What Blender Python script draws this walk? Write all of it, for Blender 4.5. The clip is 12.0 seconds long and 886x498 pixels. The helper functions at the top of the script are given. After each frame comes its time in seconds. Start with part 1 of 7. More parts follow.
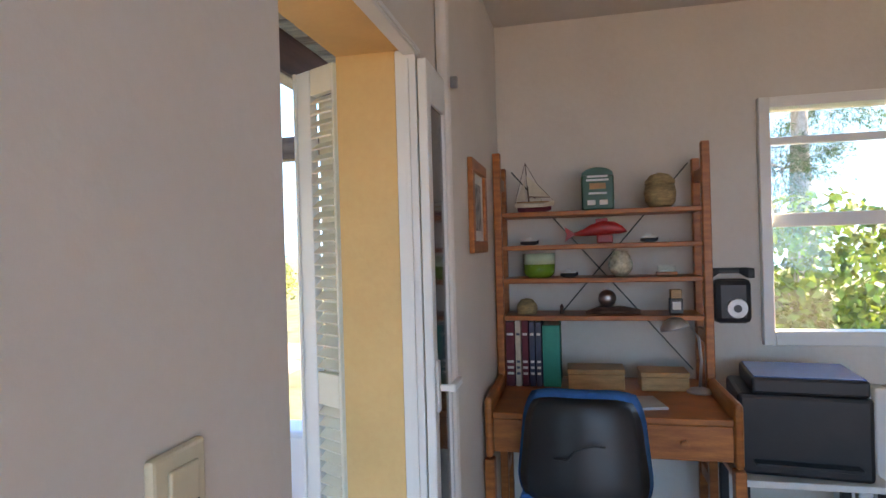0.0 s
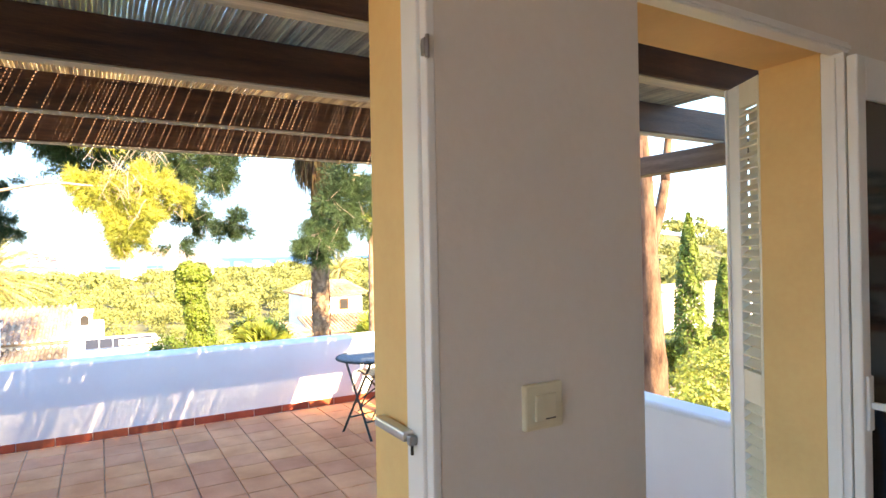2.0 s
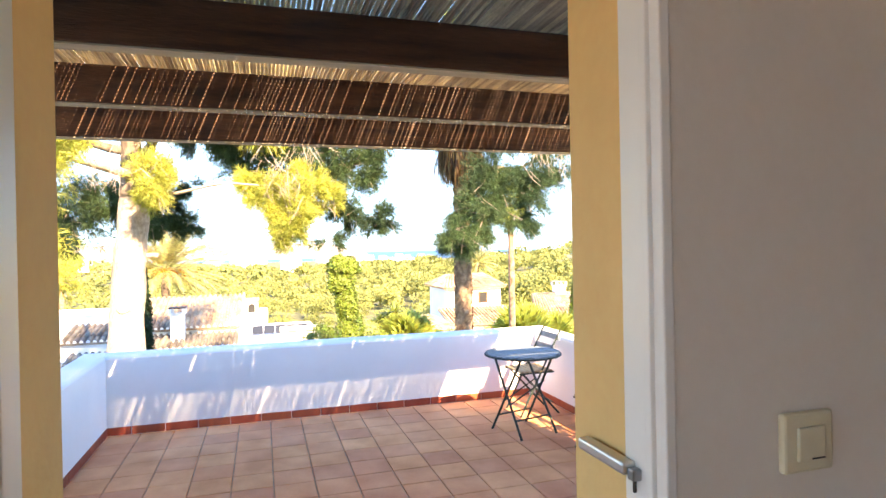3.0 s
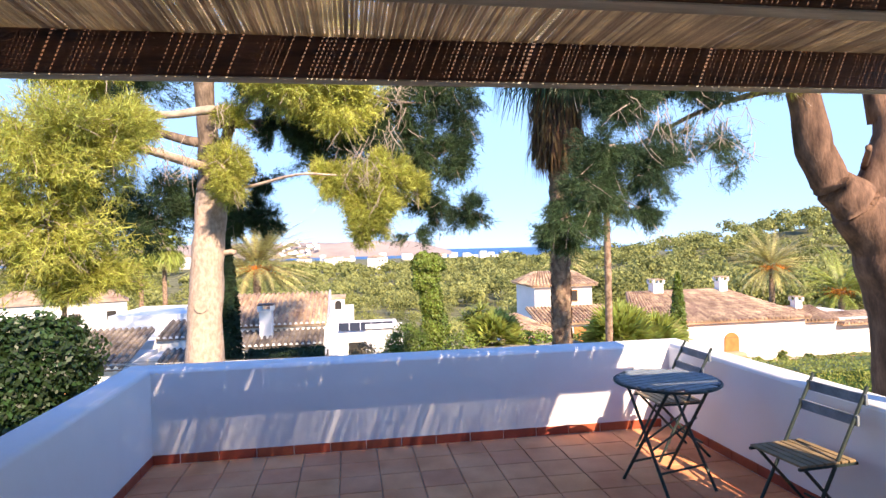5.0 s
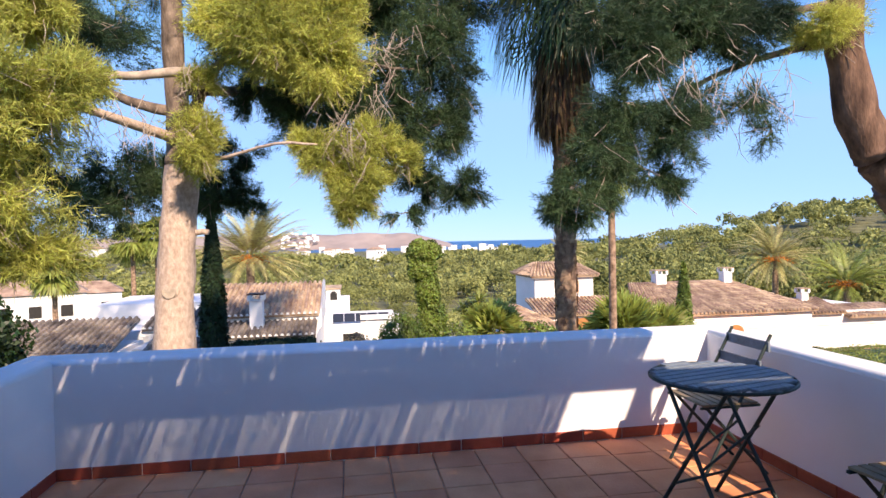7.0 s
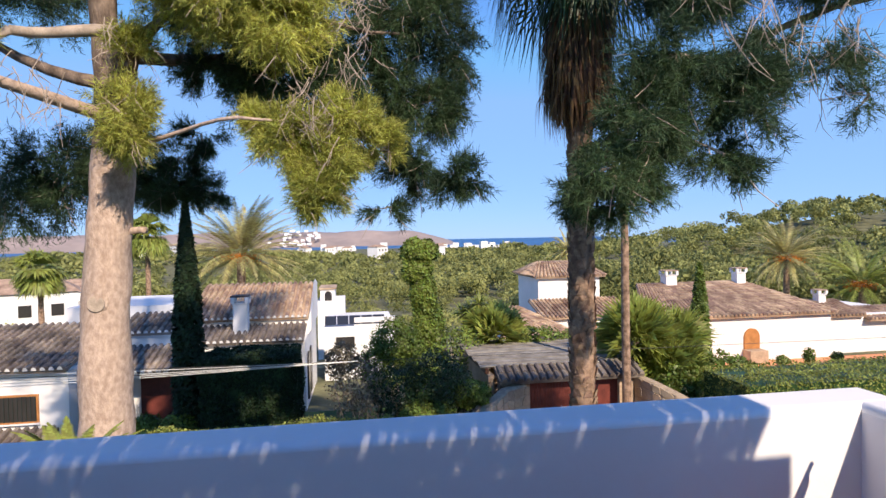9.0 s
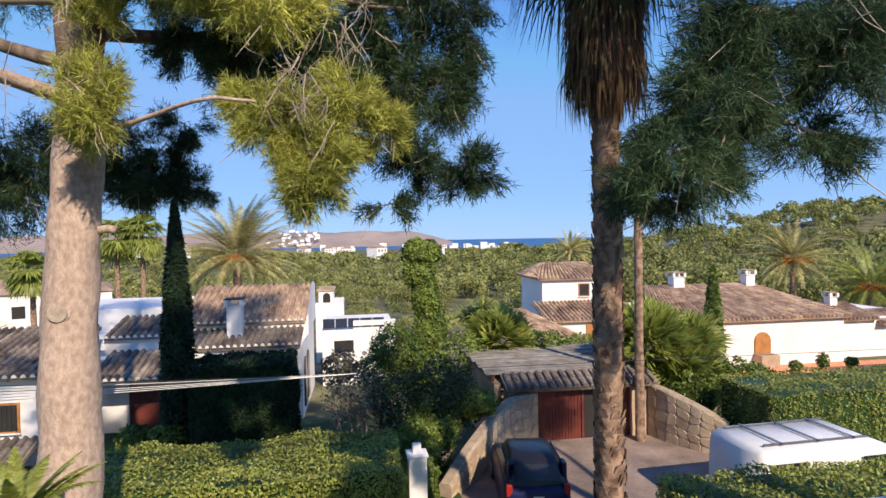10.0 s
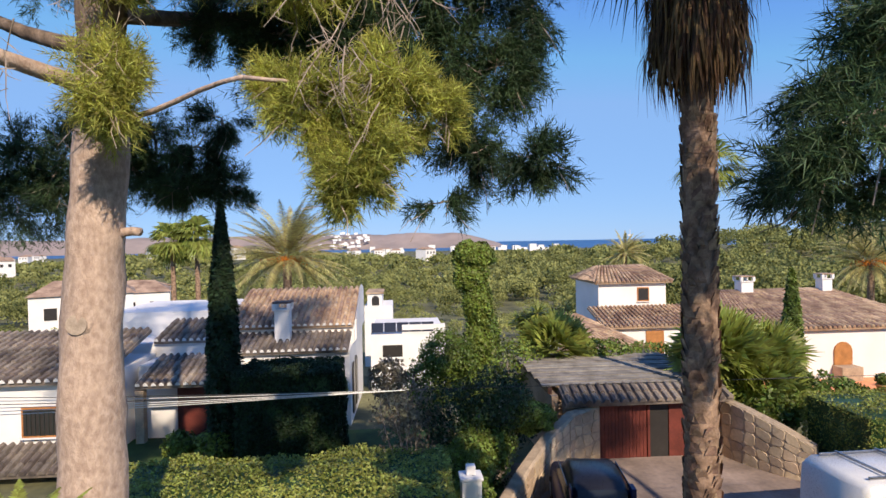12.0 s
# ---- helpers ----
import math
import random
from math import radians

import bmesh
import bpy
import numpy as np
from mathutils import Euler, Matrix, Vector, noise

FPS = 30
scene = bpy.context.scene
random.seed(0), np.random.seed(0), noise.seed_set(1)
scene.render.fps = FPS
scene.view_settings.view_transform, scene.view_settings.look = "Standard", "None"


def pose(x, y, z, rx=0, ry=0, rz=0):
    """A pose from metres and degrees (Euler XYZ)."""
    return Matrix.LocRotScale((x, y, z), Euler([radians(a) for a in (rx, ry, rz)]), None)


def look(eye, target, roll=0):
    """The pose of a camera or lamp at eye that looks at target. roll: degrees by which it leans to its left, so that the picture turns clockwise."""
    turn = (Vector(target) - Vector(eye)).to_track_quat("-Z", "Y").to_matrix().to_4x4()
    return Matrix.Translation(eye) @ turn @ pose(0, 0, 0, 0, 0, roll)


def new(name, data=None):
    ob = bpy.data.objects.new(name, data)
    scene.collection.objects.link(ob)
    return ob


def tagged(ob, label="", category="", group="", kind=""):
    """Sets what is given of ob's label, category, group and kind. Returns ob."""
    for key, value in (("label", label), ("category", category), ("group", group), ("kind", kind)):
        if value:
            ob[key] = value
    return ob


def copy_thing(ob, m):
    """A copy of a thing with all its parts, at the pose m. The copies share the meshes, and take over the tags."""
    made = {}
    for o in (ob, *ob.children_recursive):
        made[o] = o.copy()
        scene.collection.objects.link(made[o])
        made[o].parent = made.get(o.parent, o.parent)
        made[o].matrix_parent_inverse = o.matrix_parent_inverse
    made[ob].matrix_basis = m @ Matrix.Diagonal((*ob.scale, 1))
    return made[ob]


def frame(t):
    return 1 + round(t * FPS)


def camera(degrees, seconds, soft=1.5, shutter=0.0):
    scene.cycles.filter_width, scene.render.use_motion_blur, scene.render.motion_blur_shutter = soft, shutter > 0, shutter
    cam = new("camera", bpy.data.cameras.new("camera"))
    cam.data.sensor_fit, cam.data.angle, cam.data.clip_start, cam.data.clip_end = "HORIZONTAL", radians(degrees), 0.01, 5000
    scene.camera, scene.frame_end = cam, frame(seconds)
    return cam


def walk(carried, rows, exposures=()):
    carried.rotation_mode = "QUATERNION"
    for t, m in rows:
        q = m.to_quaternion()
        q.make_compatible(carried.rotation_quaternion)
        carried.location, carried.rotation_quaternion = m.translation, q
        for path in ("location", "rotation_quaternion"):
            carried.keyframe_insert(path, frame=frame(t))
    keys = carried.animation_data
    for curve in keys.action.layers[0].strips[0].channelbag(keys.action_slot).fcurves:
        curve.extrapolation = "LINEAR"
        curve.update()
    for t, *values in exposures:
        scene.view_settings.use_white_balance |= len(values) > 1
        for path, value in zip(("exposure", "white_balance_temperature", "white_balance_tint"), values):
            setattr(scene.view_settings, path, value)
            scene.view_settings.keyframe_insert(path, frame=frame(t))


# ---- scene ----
cam = camera(73.5, 12.0)
PATH = [
    (0, (0.021, 0.119, 1.47), (-0.417, 2.071, 1.467), -1.6),
    (0.5, (0.194, 0.095, 1.494), (-0.694, 1.887, 1.496), -1.3),
    (1, (0.354, 0.052, 1.507), (-0.877, 1.629, 1.517), -1.3),
    (1.5, (0.447, 0.017, 1.507), (-1.073, 1.317, 1.52), -1.2),
    (2, (0.464, -0.019, 1.505), (-1.265, 0.987, 1.512), -1.0),
    (2.5, (0.419, -0.06, 1.502), (-1.43, 0.703, 1.504), -1.1),
    (3, (0.251, -0.049, 1.501), (-1.662, 0.536, 1.496), -1.1),
    (3.5, (-0.046, 0.017, 1.491), (-1.993, 0.471, 1.487), -1.0),
    (5.3, (-1.137, 0.129, 1.46), (-3.114, 0.433, 1.449), -1.3),
    (5.5, (-1.22, 0.141, 1.449), (-3.197, 0.445, 1.435), -1.1),
    (6, (-1.422, 0.16, 1.368), (-3.398, 0.466, 1.345), -1.1),
    (6.5, (-1.639, 0.215, 1.314), (-3.615, 0.524, 1.284), -1.1),
    (7, (-1.983, 0.363, 1.251), (-3.958, 0.675, 1.217), -1.2),
    (9, (-3.77, 0.819, 1.285), (-5.746, 1.125, 1.243), -1.1),
    (9.5, (-4.298, 0.852, 1.288), (-6.274, 1.159, 1.245), -1.1),
    (10, (-4.767, 0.841, 1.285), (-6.742, 1.149, 1.245), -1.0),
    (10.5, (-5.151, 0.838, 1.305), (-7.127, 1.145, 1.265), -1.1),
    (11, (-5.47, 0.876, 1.299), (-7.447, 1.171, 1.261), -1.1),
    (11.5, (-5.686, 0.865, 1.286), (-7.67, 1.117, 1.252), -1.1),
    (12, (-5.8, 0.854, 1.298), (-7.794, 1.0, 1.267), -1.1),
]
EXPOSURES = [(0, 3.66, 8700, 16), (1.0, 3.58, 9200, 16), (2.0, 3.32, 10600, 15), (3.0, 3.24, 10300, 16), (3.7, 2.85, 9200, 18), (5.3, 1.66, 7700, 21), (7.0, 1.32, 7500, 21), (9.0, 0.92, 7000, 18), (12.0, 0.72, 7100, 17)]
walk(cam, [(t, look(eye, target, roll)) for t, eye, target, roll in PATH], EXPOSURES)

# ---- sky and sun: sun behind the house, a little to the +y side ----
SUN_ELEV, SUN_AZ = radians(35.6), radians(17)
to_sun = Vector((math.cos(SUN_ELEV) * math.cos(SUN_AZ), math.cos(SUN_ELEV) * math.sin(SUN_AZ), math.sin(SUN_ELEV)))
world = bpy.data.worlds.new("world")
scene.world = world
world.use_nodes = True
wn = world.node_tree
bg = wn.nodes["Background"]
sky = wn.nodes.new("ShaderNodeTexSky")
sky.sky_type, sky.sun_disc = "NISHITA", False
sky.sun_elevation, sky.sun_rotation = SUN_ELEV, radians(90) - SUN_AZ
sky.altitude, sky.air_density, sky.dust_density, sky.ozone_density = 400, 0.8, 0.0, 3.5
sat = wn.nodes.new("ShaderNodeHueSaturation")
sat.inputs["Saturation"].default_value = 1.15
wn.links.new(sky.outputs["Color"], sat.inputs["Color"])
tint = wn.nodes.new("ShaderNodeMix")
tint.data_type, tint.blend_type = "RGBA", "MULTIPLY"
tint.inputs["Factor"].default_value = 1.0
tint.inputs["B"].default_value = (0.76, 0.88, 1.08, 1)
wn.links.new(sat.outputs["Color"], tint.inputs["A"])
haze = wn.nodes.new("ShaderNodeMix")
haze.data_type, haze.blend_type = "RGBA", "DARKEN"
haze.inputs["Factor"].default_value = 0.9
haze.inputs["B"].default_value = (0.95, 1.95, 3.6, 1)
wn.links.new(tint.outputs["Result"], haze.inputs["A"])
wn.links.new(haze.outputs["Result"], bg.inputs["Color"])
bg.inputs["Strength"].default_value = 0.15
sun = new("sun", bpy.data.lights.new("sun", "SUN"))
sun.data.energy, sun.data.angle, sun.data.color = 3.1, radians(0.53), (1.0, 0.90, 0.74)
sun.matrix_world = look(to_sun * 50, (0, 0, 0))


# ---- materials ----
def mat(name, colour, rough=0.7, vary=0.12, scale=6.0, bump=0.15, fine=60.0, metal=0.0, spread="noise", second=None, stretch=(1, 1, 1), island=0.0, rnd=0.0, translucent=0.0, spec=0.4):
    """Two scales of noise over a base colour, with bump; island / rnd vary the tint from piece to piece."""
    m = bpy.data.materials.new(name)
    m.use_nodes = True
    nt = m.node_tree
    b = nt.nodes["Principled BSDF"]
    b.inputs["Metallic"].default_value = metal
    b.inputs["Specular IOR Level"].default_value = spec
    tc, mp = nt.nodes.new("ShaderNodeTexCoord"), nt.nodes.new("ShaderNodeMapping")
    geo = nt.nodes.new("ShaderNodeNewGeometry")
    nt.links.new(geo.outputs["Position"], mp.inputs["Vector"])
    mp.inputs["Scale"].default_value = stretch
    n1, n2 = nt.nodes.new("ShaderNodeTexNoise"), nt.nodes.new("ShaderNodeTexNoise")
    for n, sc in ((n1, scale), (n2, fine)):
        n.inputs["Scale"].default_value = sc
        n.inputs["Detail"].default_value = 5
        nt.links.new(mp.outputs["Vector"], n.inputs["Vector"])
    ramp = nt.nodes.new("ShaderNodeValToRGB")
    dark = [c * (1 - vary * 1.6) for c in colour]
    light = second if second else [min(1, c * (1 + vary)) for c in colour]
    ramp.color_ramp.elements[0].position, ramp.color_ramp.elements[1].position = 0.3, 0.7
    ramp.color_ramp.elements[0].color, ramp.color_ramp.elements[1].color = (*dark, 1), (*light, 1)
    nt.links.new(n1.outputs["Fac"], ramp.inputs["Fac"])
    mix = nt.nodes.new("ShaderNodeMix")
    mix.data_type, mix.blend_type = "RGBA", "OVERLAY"
    mix.inputs["Factor"].default_value = min(0.6, vary * 1.5)
    nt.links.new(ramp.outputs["Color"], mix.inputs["A"])
    nt.links.new(n2.outputs["Fac"], mix.inputs["B"])
    out = mix.outputs["Result"]
    if island or rnd:
        hsv, mr = nt.nodes.new("ShaderNodeHueSaturation"), nt.nodes.new("ShaderNodeMapRange")
        if island:
            src, amount = geo.outputs["Random Per Island"], island
        else:
            src, amount = nt.nodes.new("ShaderNodeObjectInfo").outputs["Random"], rnd
        mr.inputs["To Min"].default_value, mr.inputs["To Max"].default_value = 1 - amount, 1 + amount
        nt.links.new(src, mr.inputs["Value"])
        nt.links.new(mr.outputs["Result"], hsv.inputs["Value"])
        mh = nt.nodes.new("ShaderNodeMapRange")
        mh.inputs["To Min"].default_value, mh.inputs["To Max"].default_value = 0.5 - amount * 0.05, 0.5 + amount * 0.05
        nt.links.new(src, mh.inputs["Value"])
        nt.links.new(mh.outputs["Result"], hsv.inputs["Hue"])
        nt.links.new(out, hsv.inputs["Color"])
        out = hsv.outputs["Color"]
    nt.links.new(out, b.inputs["Base Color"])
    rr = nt.nodes.new("ShaderNodeMapRange")
    rr.inputs["To Min"].default_value, rr.inputs["To Max"].default_value = max(0, rough - 0.12), min(1, rough + 0.1)
    nt.links.new(n2.outputs["Fac"], rr.inputs["Value"])
    nt.links.new(rr.outputs["Result"], b.inputs["Roughness"])
    if bump:
        bp, ad = nt.nodes.new("ShaderNodeBump"), nt.nodes.new("ShaderNodeMath")
        ad.operation = "ADD"
        nt.links.new(n1.outputs["Fac"], ad.inputs[0])
        nt.links.new(n2.outputs["Fac"], ad.inputs[1])
        bp.inputs["Strength"].default_value, bp.inputs["Distance"].default_value = bump, 0.01
        nt.links.new(ad.outputs["Value"], bp.inputs["Height"])
        nt.links.new(bp.outputs["Normal"], b.inputs["Normal"])
    if translucent:
        tr, ms = nt.nodes.new("ShaderNodeBsdfTranslucent"), nt.nodes.new("ShaderNodeMixShader")
        nt.links.new(out, tr.inputs["Color"])
        ms.inputs["Fac"].default_value = translucent
        o = nt.nodes["Material Output"]
        nt.links.new(b.outputs["BSDF"], ms.inputs[1])
        nt.links.new(tr.outputs["BSDF"], ms.inputs[2])
        nt.links.new(ms.outputs["Shader"], o.inputs["Surface"])
    return m


def glass_mat(name, tint=(0.95, 0.98, 0.97)):
    m = bpy.data.materials.new(name)
    m.use_nodes = True
    b = m.node_tree.nodes["Principled BSDF"]
    b.inputs["Base Color"].default_value = (*tint, 1)
    b.inputs["Roughness"].default_value, b.inputs["Transmission Weight"].default_value, b.inputs["IOR"].default_value = 0.02, 1.0, 1.45
    return m


M_WALL = mat("interior_plaster", (0.70, 0.655, 0.59), 0.85, 0.05, 1.6, 0.12, 45)
M_CEIL = mat("ceiling_paint", (0.70, 0.66, 0.61), 0.9, 0.04, 2.0, 0.05, 30)
M_WHITE = mat("white_render", (0.83, 0.82, 0.81), 0.85, 0.035, 1.3, 0.14, 18)
M_WHITE_FAR = mat("white_house_render", (0.82, 0.80, 0.77), 0.85, 0.05, 0.6, 0.1, 9)
M_REVEAL = mat("ochre_reveal", (0.80, 0.52, 0.23), 0.8, 0.06, 3, 0.15, 50)
M_UPVC = mat("white_frame", (0.78, 0.78, 0.75), 0.35, 0.03, 3, 0.03, 40, spec=0.5)
M_SHUTTER = mat("cream_shutter", (0.78, 0.72, 0.58), 0.5, 0.05, 4, 0.06, 50)
M_SWITCH = mat("ivory_plastic", (0.70, 0.64, 0.46), 0.35, 0.04, 8, 0.0, 60)
M_METAL = mat("satin_aluminium", (0.62, 0.62, 0.62), 0.35, 0.05, 20, 0.03, 120, metal=0.9)
M_STEEL = mat("steel", (0.35, 0.35, 0.36), 0.35, 0.1, 20, 0.03, 90, metal=1.0)
M_TERRA = mat("terracotta_tile", (0.80, 0.29, 0.125), 0.75, 0.10, 3, 0.2, 60, rnd=0.08, second=(0.88, 0.38, 0.19), spec=0.25)
M_STUDY_FLOOR = mat("pale_floor_tile", (0.55, 0.37, 0.25), 0.5, 0.1, 3, 0.1, 40)
M_GROUT = mat("tile_grout", (0.52, 0.31, 0.21), 0.9, 0.15, 12, 0.3, 90)
M_SKIRT = mat("skirting_tile", (0.36, 0.075, 0.04), 0.5, 0.14, 6, 0.15, 60, rnd=0.12)
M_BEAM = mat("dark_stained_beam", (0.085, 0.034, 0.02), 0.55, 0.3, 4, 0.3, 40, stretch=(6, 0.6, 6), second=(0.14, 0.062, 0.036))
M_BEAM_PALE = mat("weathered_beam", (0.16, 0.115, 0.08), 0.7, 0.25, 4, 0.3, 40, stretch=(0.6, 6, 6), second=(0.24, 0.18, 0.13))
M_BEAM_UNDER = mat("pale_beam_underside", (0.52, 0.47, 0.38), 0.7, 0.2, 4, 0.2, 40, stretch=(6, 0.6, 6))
M_REED = mat("reed_cane", (0.60, 0.51, 0.39), 0.6, 0.15, 9, 0.1, 80, island=0.25, translucent=0.55)
M_PINE_WOOD = mat("varnished_pine", (0.40, 0.115, 0.026), 0.4, 0.2, 3, 0.08, 30, stretch=(2, 2, 14), second=(0.50, 0.165, 0.042))
M_PALE_WOOD = mat("pale_wood", (0.45, 0.25, 0.10), 0.45, 0.18, 4, 0.08, 40, stretch=(2, 2, 12))
M_BLACK = mat("black_plastic", (0.022, 0.022, 0.024), 0.38, 0.1, 10, 0.05, 120)
M_BLUE = mat("blue_fabric", (0.02, 0.16, 0.48), 0.9, 0.12, 20, 0.2, 200)
M_DARKGLASS = mat("dark_pane", (0.03, 0.03, 0.03), 0.08, 0.05, 3, 0.0, 20, spec=0.6)
M_GLASS = glass_mat("clear_glass")
M_SLATE_WOOD = mat("grey_blue_slats", (0.19, 0.225, 0.255), 0.55, 0.2, 8, 0.15, 60, stretch=(1, 8, 1))
M_IRON = mat("dark_green_iron", (0.035, 0.05, 0.045), 0.5, 0.15, 15, 0.1, 90, metal=0.3)
M_SEAT_WOOD = mat("oiled_slats", (0.28, 0.20, 0.11), 0.55, 0.2, 8, 0.1, 60)
M_GROUND = mat("dry_garden_ground", (0.13, 0.14, 0.06), 0.95, 0.35, 0.35, 0.5, 3, second=(0.22, 0.21, 0.10))
M_GRASS = mat("lawn", (0.06, 0.11, 0.025), 0.95, 0.35, 0.8, 0.6, 20)
M_STONE = mat("ochre_stone", (0.52, 0.39, 0.26), 0.85, 0.22, 1.2, 0.5, 12, rnd=0.15)
M_JOINT = mat("wall_mortar", (0.40, 0.31, 0.22), 0.95, 0.15, 6, 0.4, 40)
M_PAVING = mat("driveway_stone", (0.36, 0.28, 0.22), 0.85, 0.25, 0.8, 0.4, 8, rnd=0.15)
M_ROOF = mat("clay_roof_tile", (0.46, 0.29, 0.19), 0.85, 0.3, 0.9, 0.3, 8, island=0.28, second=(0.58, 0.41, 0.28))
# old roof tile, its colour darkened to carry the shade on these roofs
M_ROOF_OLD_SHADED = mat("shaded_weathered_roof_tile", (0.17, 0.14, 0.125), 0.9, 0.35, 0.9, 0.3, 8, island=0.3, second=(0.32, 0.26, 0.21))
M_RED = mat("oxblood_boards", (0.15, 0.032, 0.022), 0.6, 0.2, 2.5, 0.15, 20)
M_DOORWOOD = mat("orange_wood", (0.45, 0.19, 0.06), 0.6, 0.15, 4, 0.1, 40)
# flat dark for panes, and for the shade inside open doorways and arches
M_DARK = mat("dark_pane_and_opening_shade", (0.035, 0.032, 0.03), 0.35, 0.1, 4, 0.0, 20)
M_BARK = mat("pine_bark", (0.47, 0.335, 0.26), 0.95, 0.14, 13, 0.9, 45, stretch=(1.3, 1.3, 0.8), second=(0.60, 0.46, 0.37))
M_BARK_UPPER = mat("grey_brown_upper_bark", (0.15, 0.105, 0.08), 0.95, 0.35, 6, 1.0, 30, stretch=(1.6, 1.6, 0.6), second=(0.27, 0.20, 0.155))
M_BARK_RED = mat("red_pine_bark", (0.14, 0.07, 0.045), 0.95, 0.35, 4, 1.0, 22, stretch=(1.6, 1.6, 0.5), second=(0.25, 0.14, 0.09))
M_TWIG = mat("bare_twig", (0.42, 0.34, 0.27), 0.95, 0.2, 8, 0.2, 60)
M_GREYBOARD = mat("silvered_boards", (0.27, 0.24, 0.20), 0.85, 0.25, 2.5, 0.2, 20, rnd=0.2, second=(0.36, 0.33, 0.28))
M_PALM_BARK = mat("palm_bark", (0.20, 0.115, 0.075), 0.95, 0.3, 6, 0.7, 40, island=0.3, second=(0.44, 0.29, 0.20))
# same needles twice: sunlight put into this colour, shade into the next
M_PINE = mat("sunlit_pine_needles", (0.42, 0.46, 0.09), 0.6, 0.25, 0.9, 0.0, 8, island=0.45, second=(0.66, 0.65, 0.16), translucent=0.42)
M_PINE_SHADED = mat("shaded_pine_needles", (0.038, 0.085, 0.042), 0.6, 0.25, 0.9, 0.0, 8, island=0.5, second=(0.09, 0.15, 0.06), translucent=0.35)
M_CYPRESS = mat("cypress_leaf", (0.018, 0.042, 0.014), 0.8, 0.2, 1.2, 0.0, 10, island=0.4, translucent=0.15)
M_LEAF = mat("shrub_leaf", (0.12, 0.19, 0.035), 0.5, 0.25, 1.2, 0.0, 10, island=0.5, second=(0.24, 0.31, 0.06), translucent=0.3)
M_HEDGE = mat("hedge_leaf", (0.25, 0.29, 0.06), 0.5, 0.2, 0.8, 0.0, 10, island=0.45, second=(0.40, 0.43, 0.10), translucent=0.35)
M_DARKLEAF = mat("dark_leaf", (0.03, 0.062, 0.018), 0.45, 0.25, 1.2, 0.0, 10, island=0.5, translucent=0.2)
M_DRYLEAF = mat("dry_leaf", (0.25, 0.20, 0.13), 0.8, 0.25, 1.2, 0.0, 10, island=0.4, translucent=0.2)
M_SKIRT_PALM = mat("dead_palm_frond", (0.10, 0.05, 0.022), 0.85, 0.25, 3, 0.0, 20, island=0.5, second=(0.21, 0.115, 0.055), translucent=0.15)
M_PALM = mat("palm_frond", (0.24, 0.30, 0.06), 0.45, 0.2, 1.5, 0.0, 10, island=0.4, second=(0.42, 0.46, 0.11), translucent=0.4)
M_PALM_GREY = mat("date_palm_frond", (0.50, 0.43, 0.16), 0.5, 0.2, 1.5, 0.0, 10, island=0.35, second=(0.56, 0.50, 0.21), translucent=0.35)
M_DATES = mat("orange_dates", (0.62, 0.20, 0.02), 0.6, 0.15, 3, 0.0, 20)
M_WOODS = mat("far_woods", (0.20, 0.235, 0.07), 0.9, 0.3, 0.16, 0.0, 0.6, island=0.12, second=(0.42, 0.43, 0.15), translucent=0.3)
M_SEA = mat("sea", (0.03, 0.13, 0.30), 0.5, 0.1, 0.005, 0.0, 0.05)
M_CAPE = mat("far_headland", (0.33, 0.27, 0.24), 0.95, 0.15, 0.004, 0.0, 0.03, second=(0.42, 0.33, 0.28))
M_PANEL = mat("solar_glass", (0.02, 0.025, 0.04), 0.15, 0.05, 3, 0.0, 20)
M_CARBLUE = mat("navy_car_paint", (0.012, 0.018, 0.07), 0.42, 0.05, 5, 0.0, 60, spec=0.3)
M_CARDARK = mat("car_glass", (0.02, 0.025, 0.03), 0.08, 0.05, 5, 0.0, 60, spec=0.6)
M_CARROOF = mat("black_car_paint", (0.015, 0.015, 0.018), 0.3, 0.05, 5, 0.0, 60, spec=0.5)
M_VAN = mat("white_van_paint", (0.72, 0.72, 0.70), 0.3, 0.04, 3, 0.0, 40, spec=0.5)
M_TYRE = mat("tyre_rubber", (0.025, 0.025, 0.025), 0.85, 0.1, 20, 0.1, 80)
M_LAMPRED = mat("red_lens", (0.35, 0.02, 0.015), 0.3, 0.05, 20, 0.0, 60)
M_CABLE = mat("black_cable", (0.05, 0.05, 0.05), 0.6, 0.1, 10, 0.0, 60)
M_PAPER = mat("plain_white", (0.75, 0.74, 0.70), 0.8, 0.05, 10, 0.0, 60)


# ---- mesh helpers ----
def part(name, bm, material, parent=None, label="", smooth=False):
    me = bpy.data.meshes.new(name)
    bm.to_mesh(me)
    bm.free()
    me.materials.append(material)
    if smooth:
        for p in me.polygons:
            p.use_smooth = True
    ob = new(name, me)
    if parent is not None:
        ob.parent = parent
    if label:
        ob["label"] = label
    return ob


def raw(name, verts, faces, material, parent=None, label="", smooth=False):
    me = bpy.data.meshes.new(name)
    me.from_pydata(verts, [], faces)
    me.materials.append(material)
    if smooth:
        me.polygons.foreach_set("use_smooth", np.ones(len(me.polygons), dtype=bool))
    ob = new(name, me)
    if parent is not None:
        ob.parent = parent
    if label:
        ob["label"] = label
    return ob


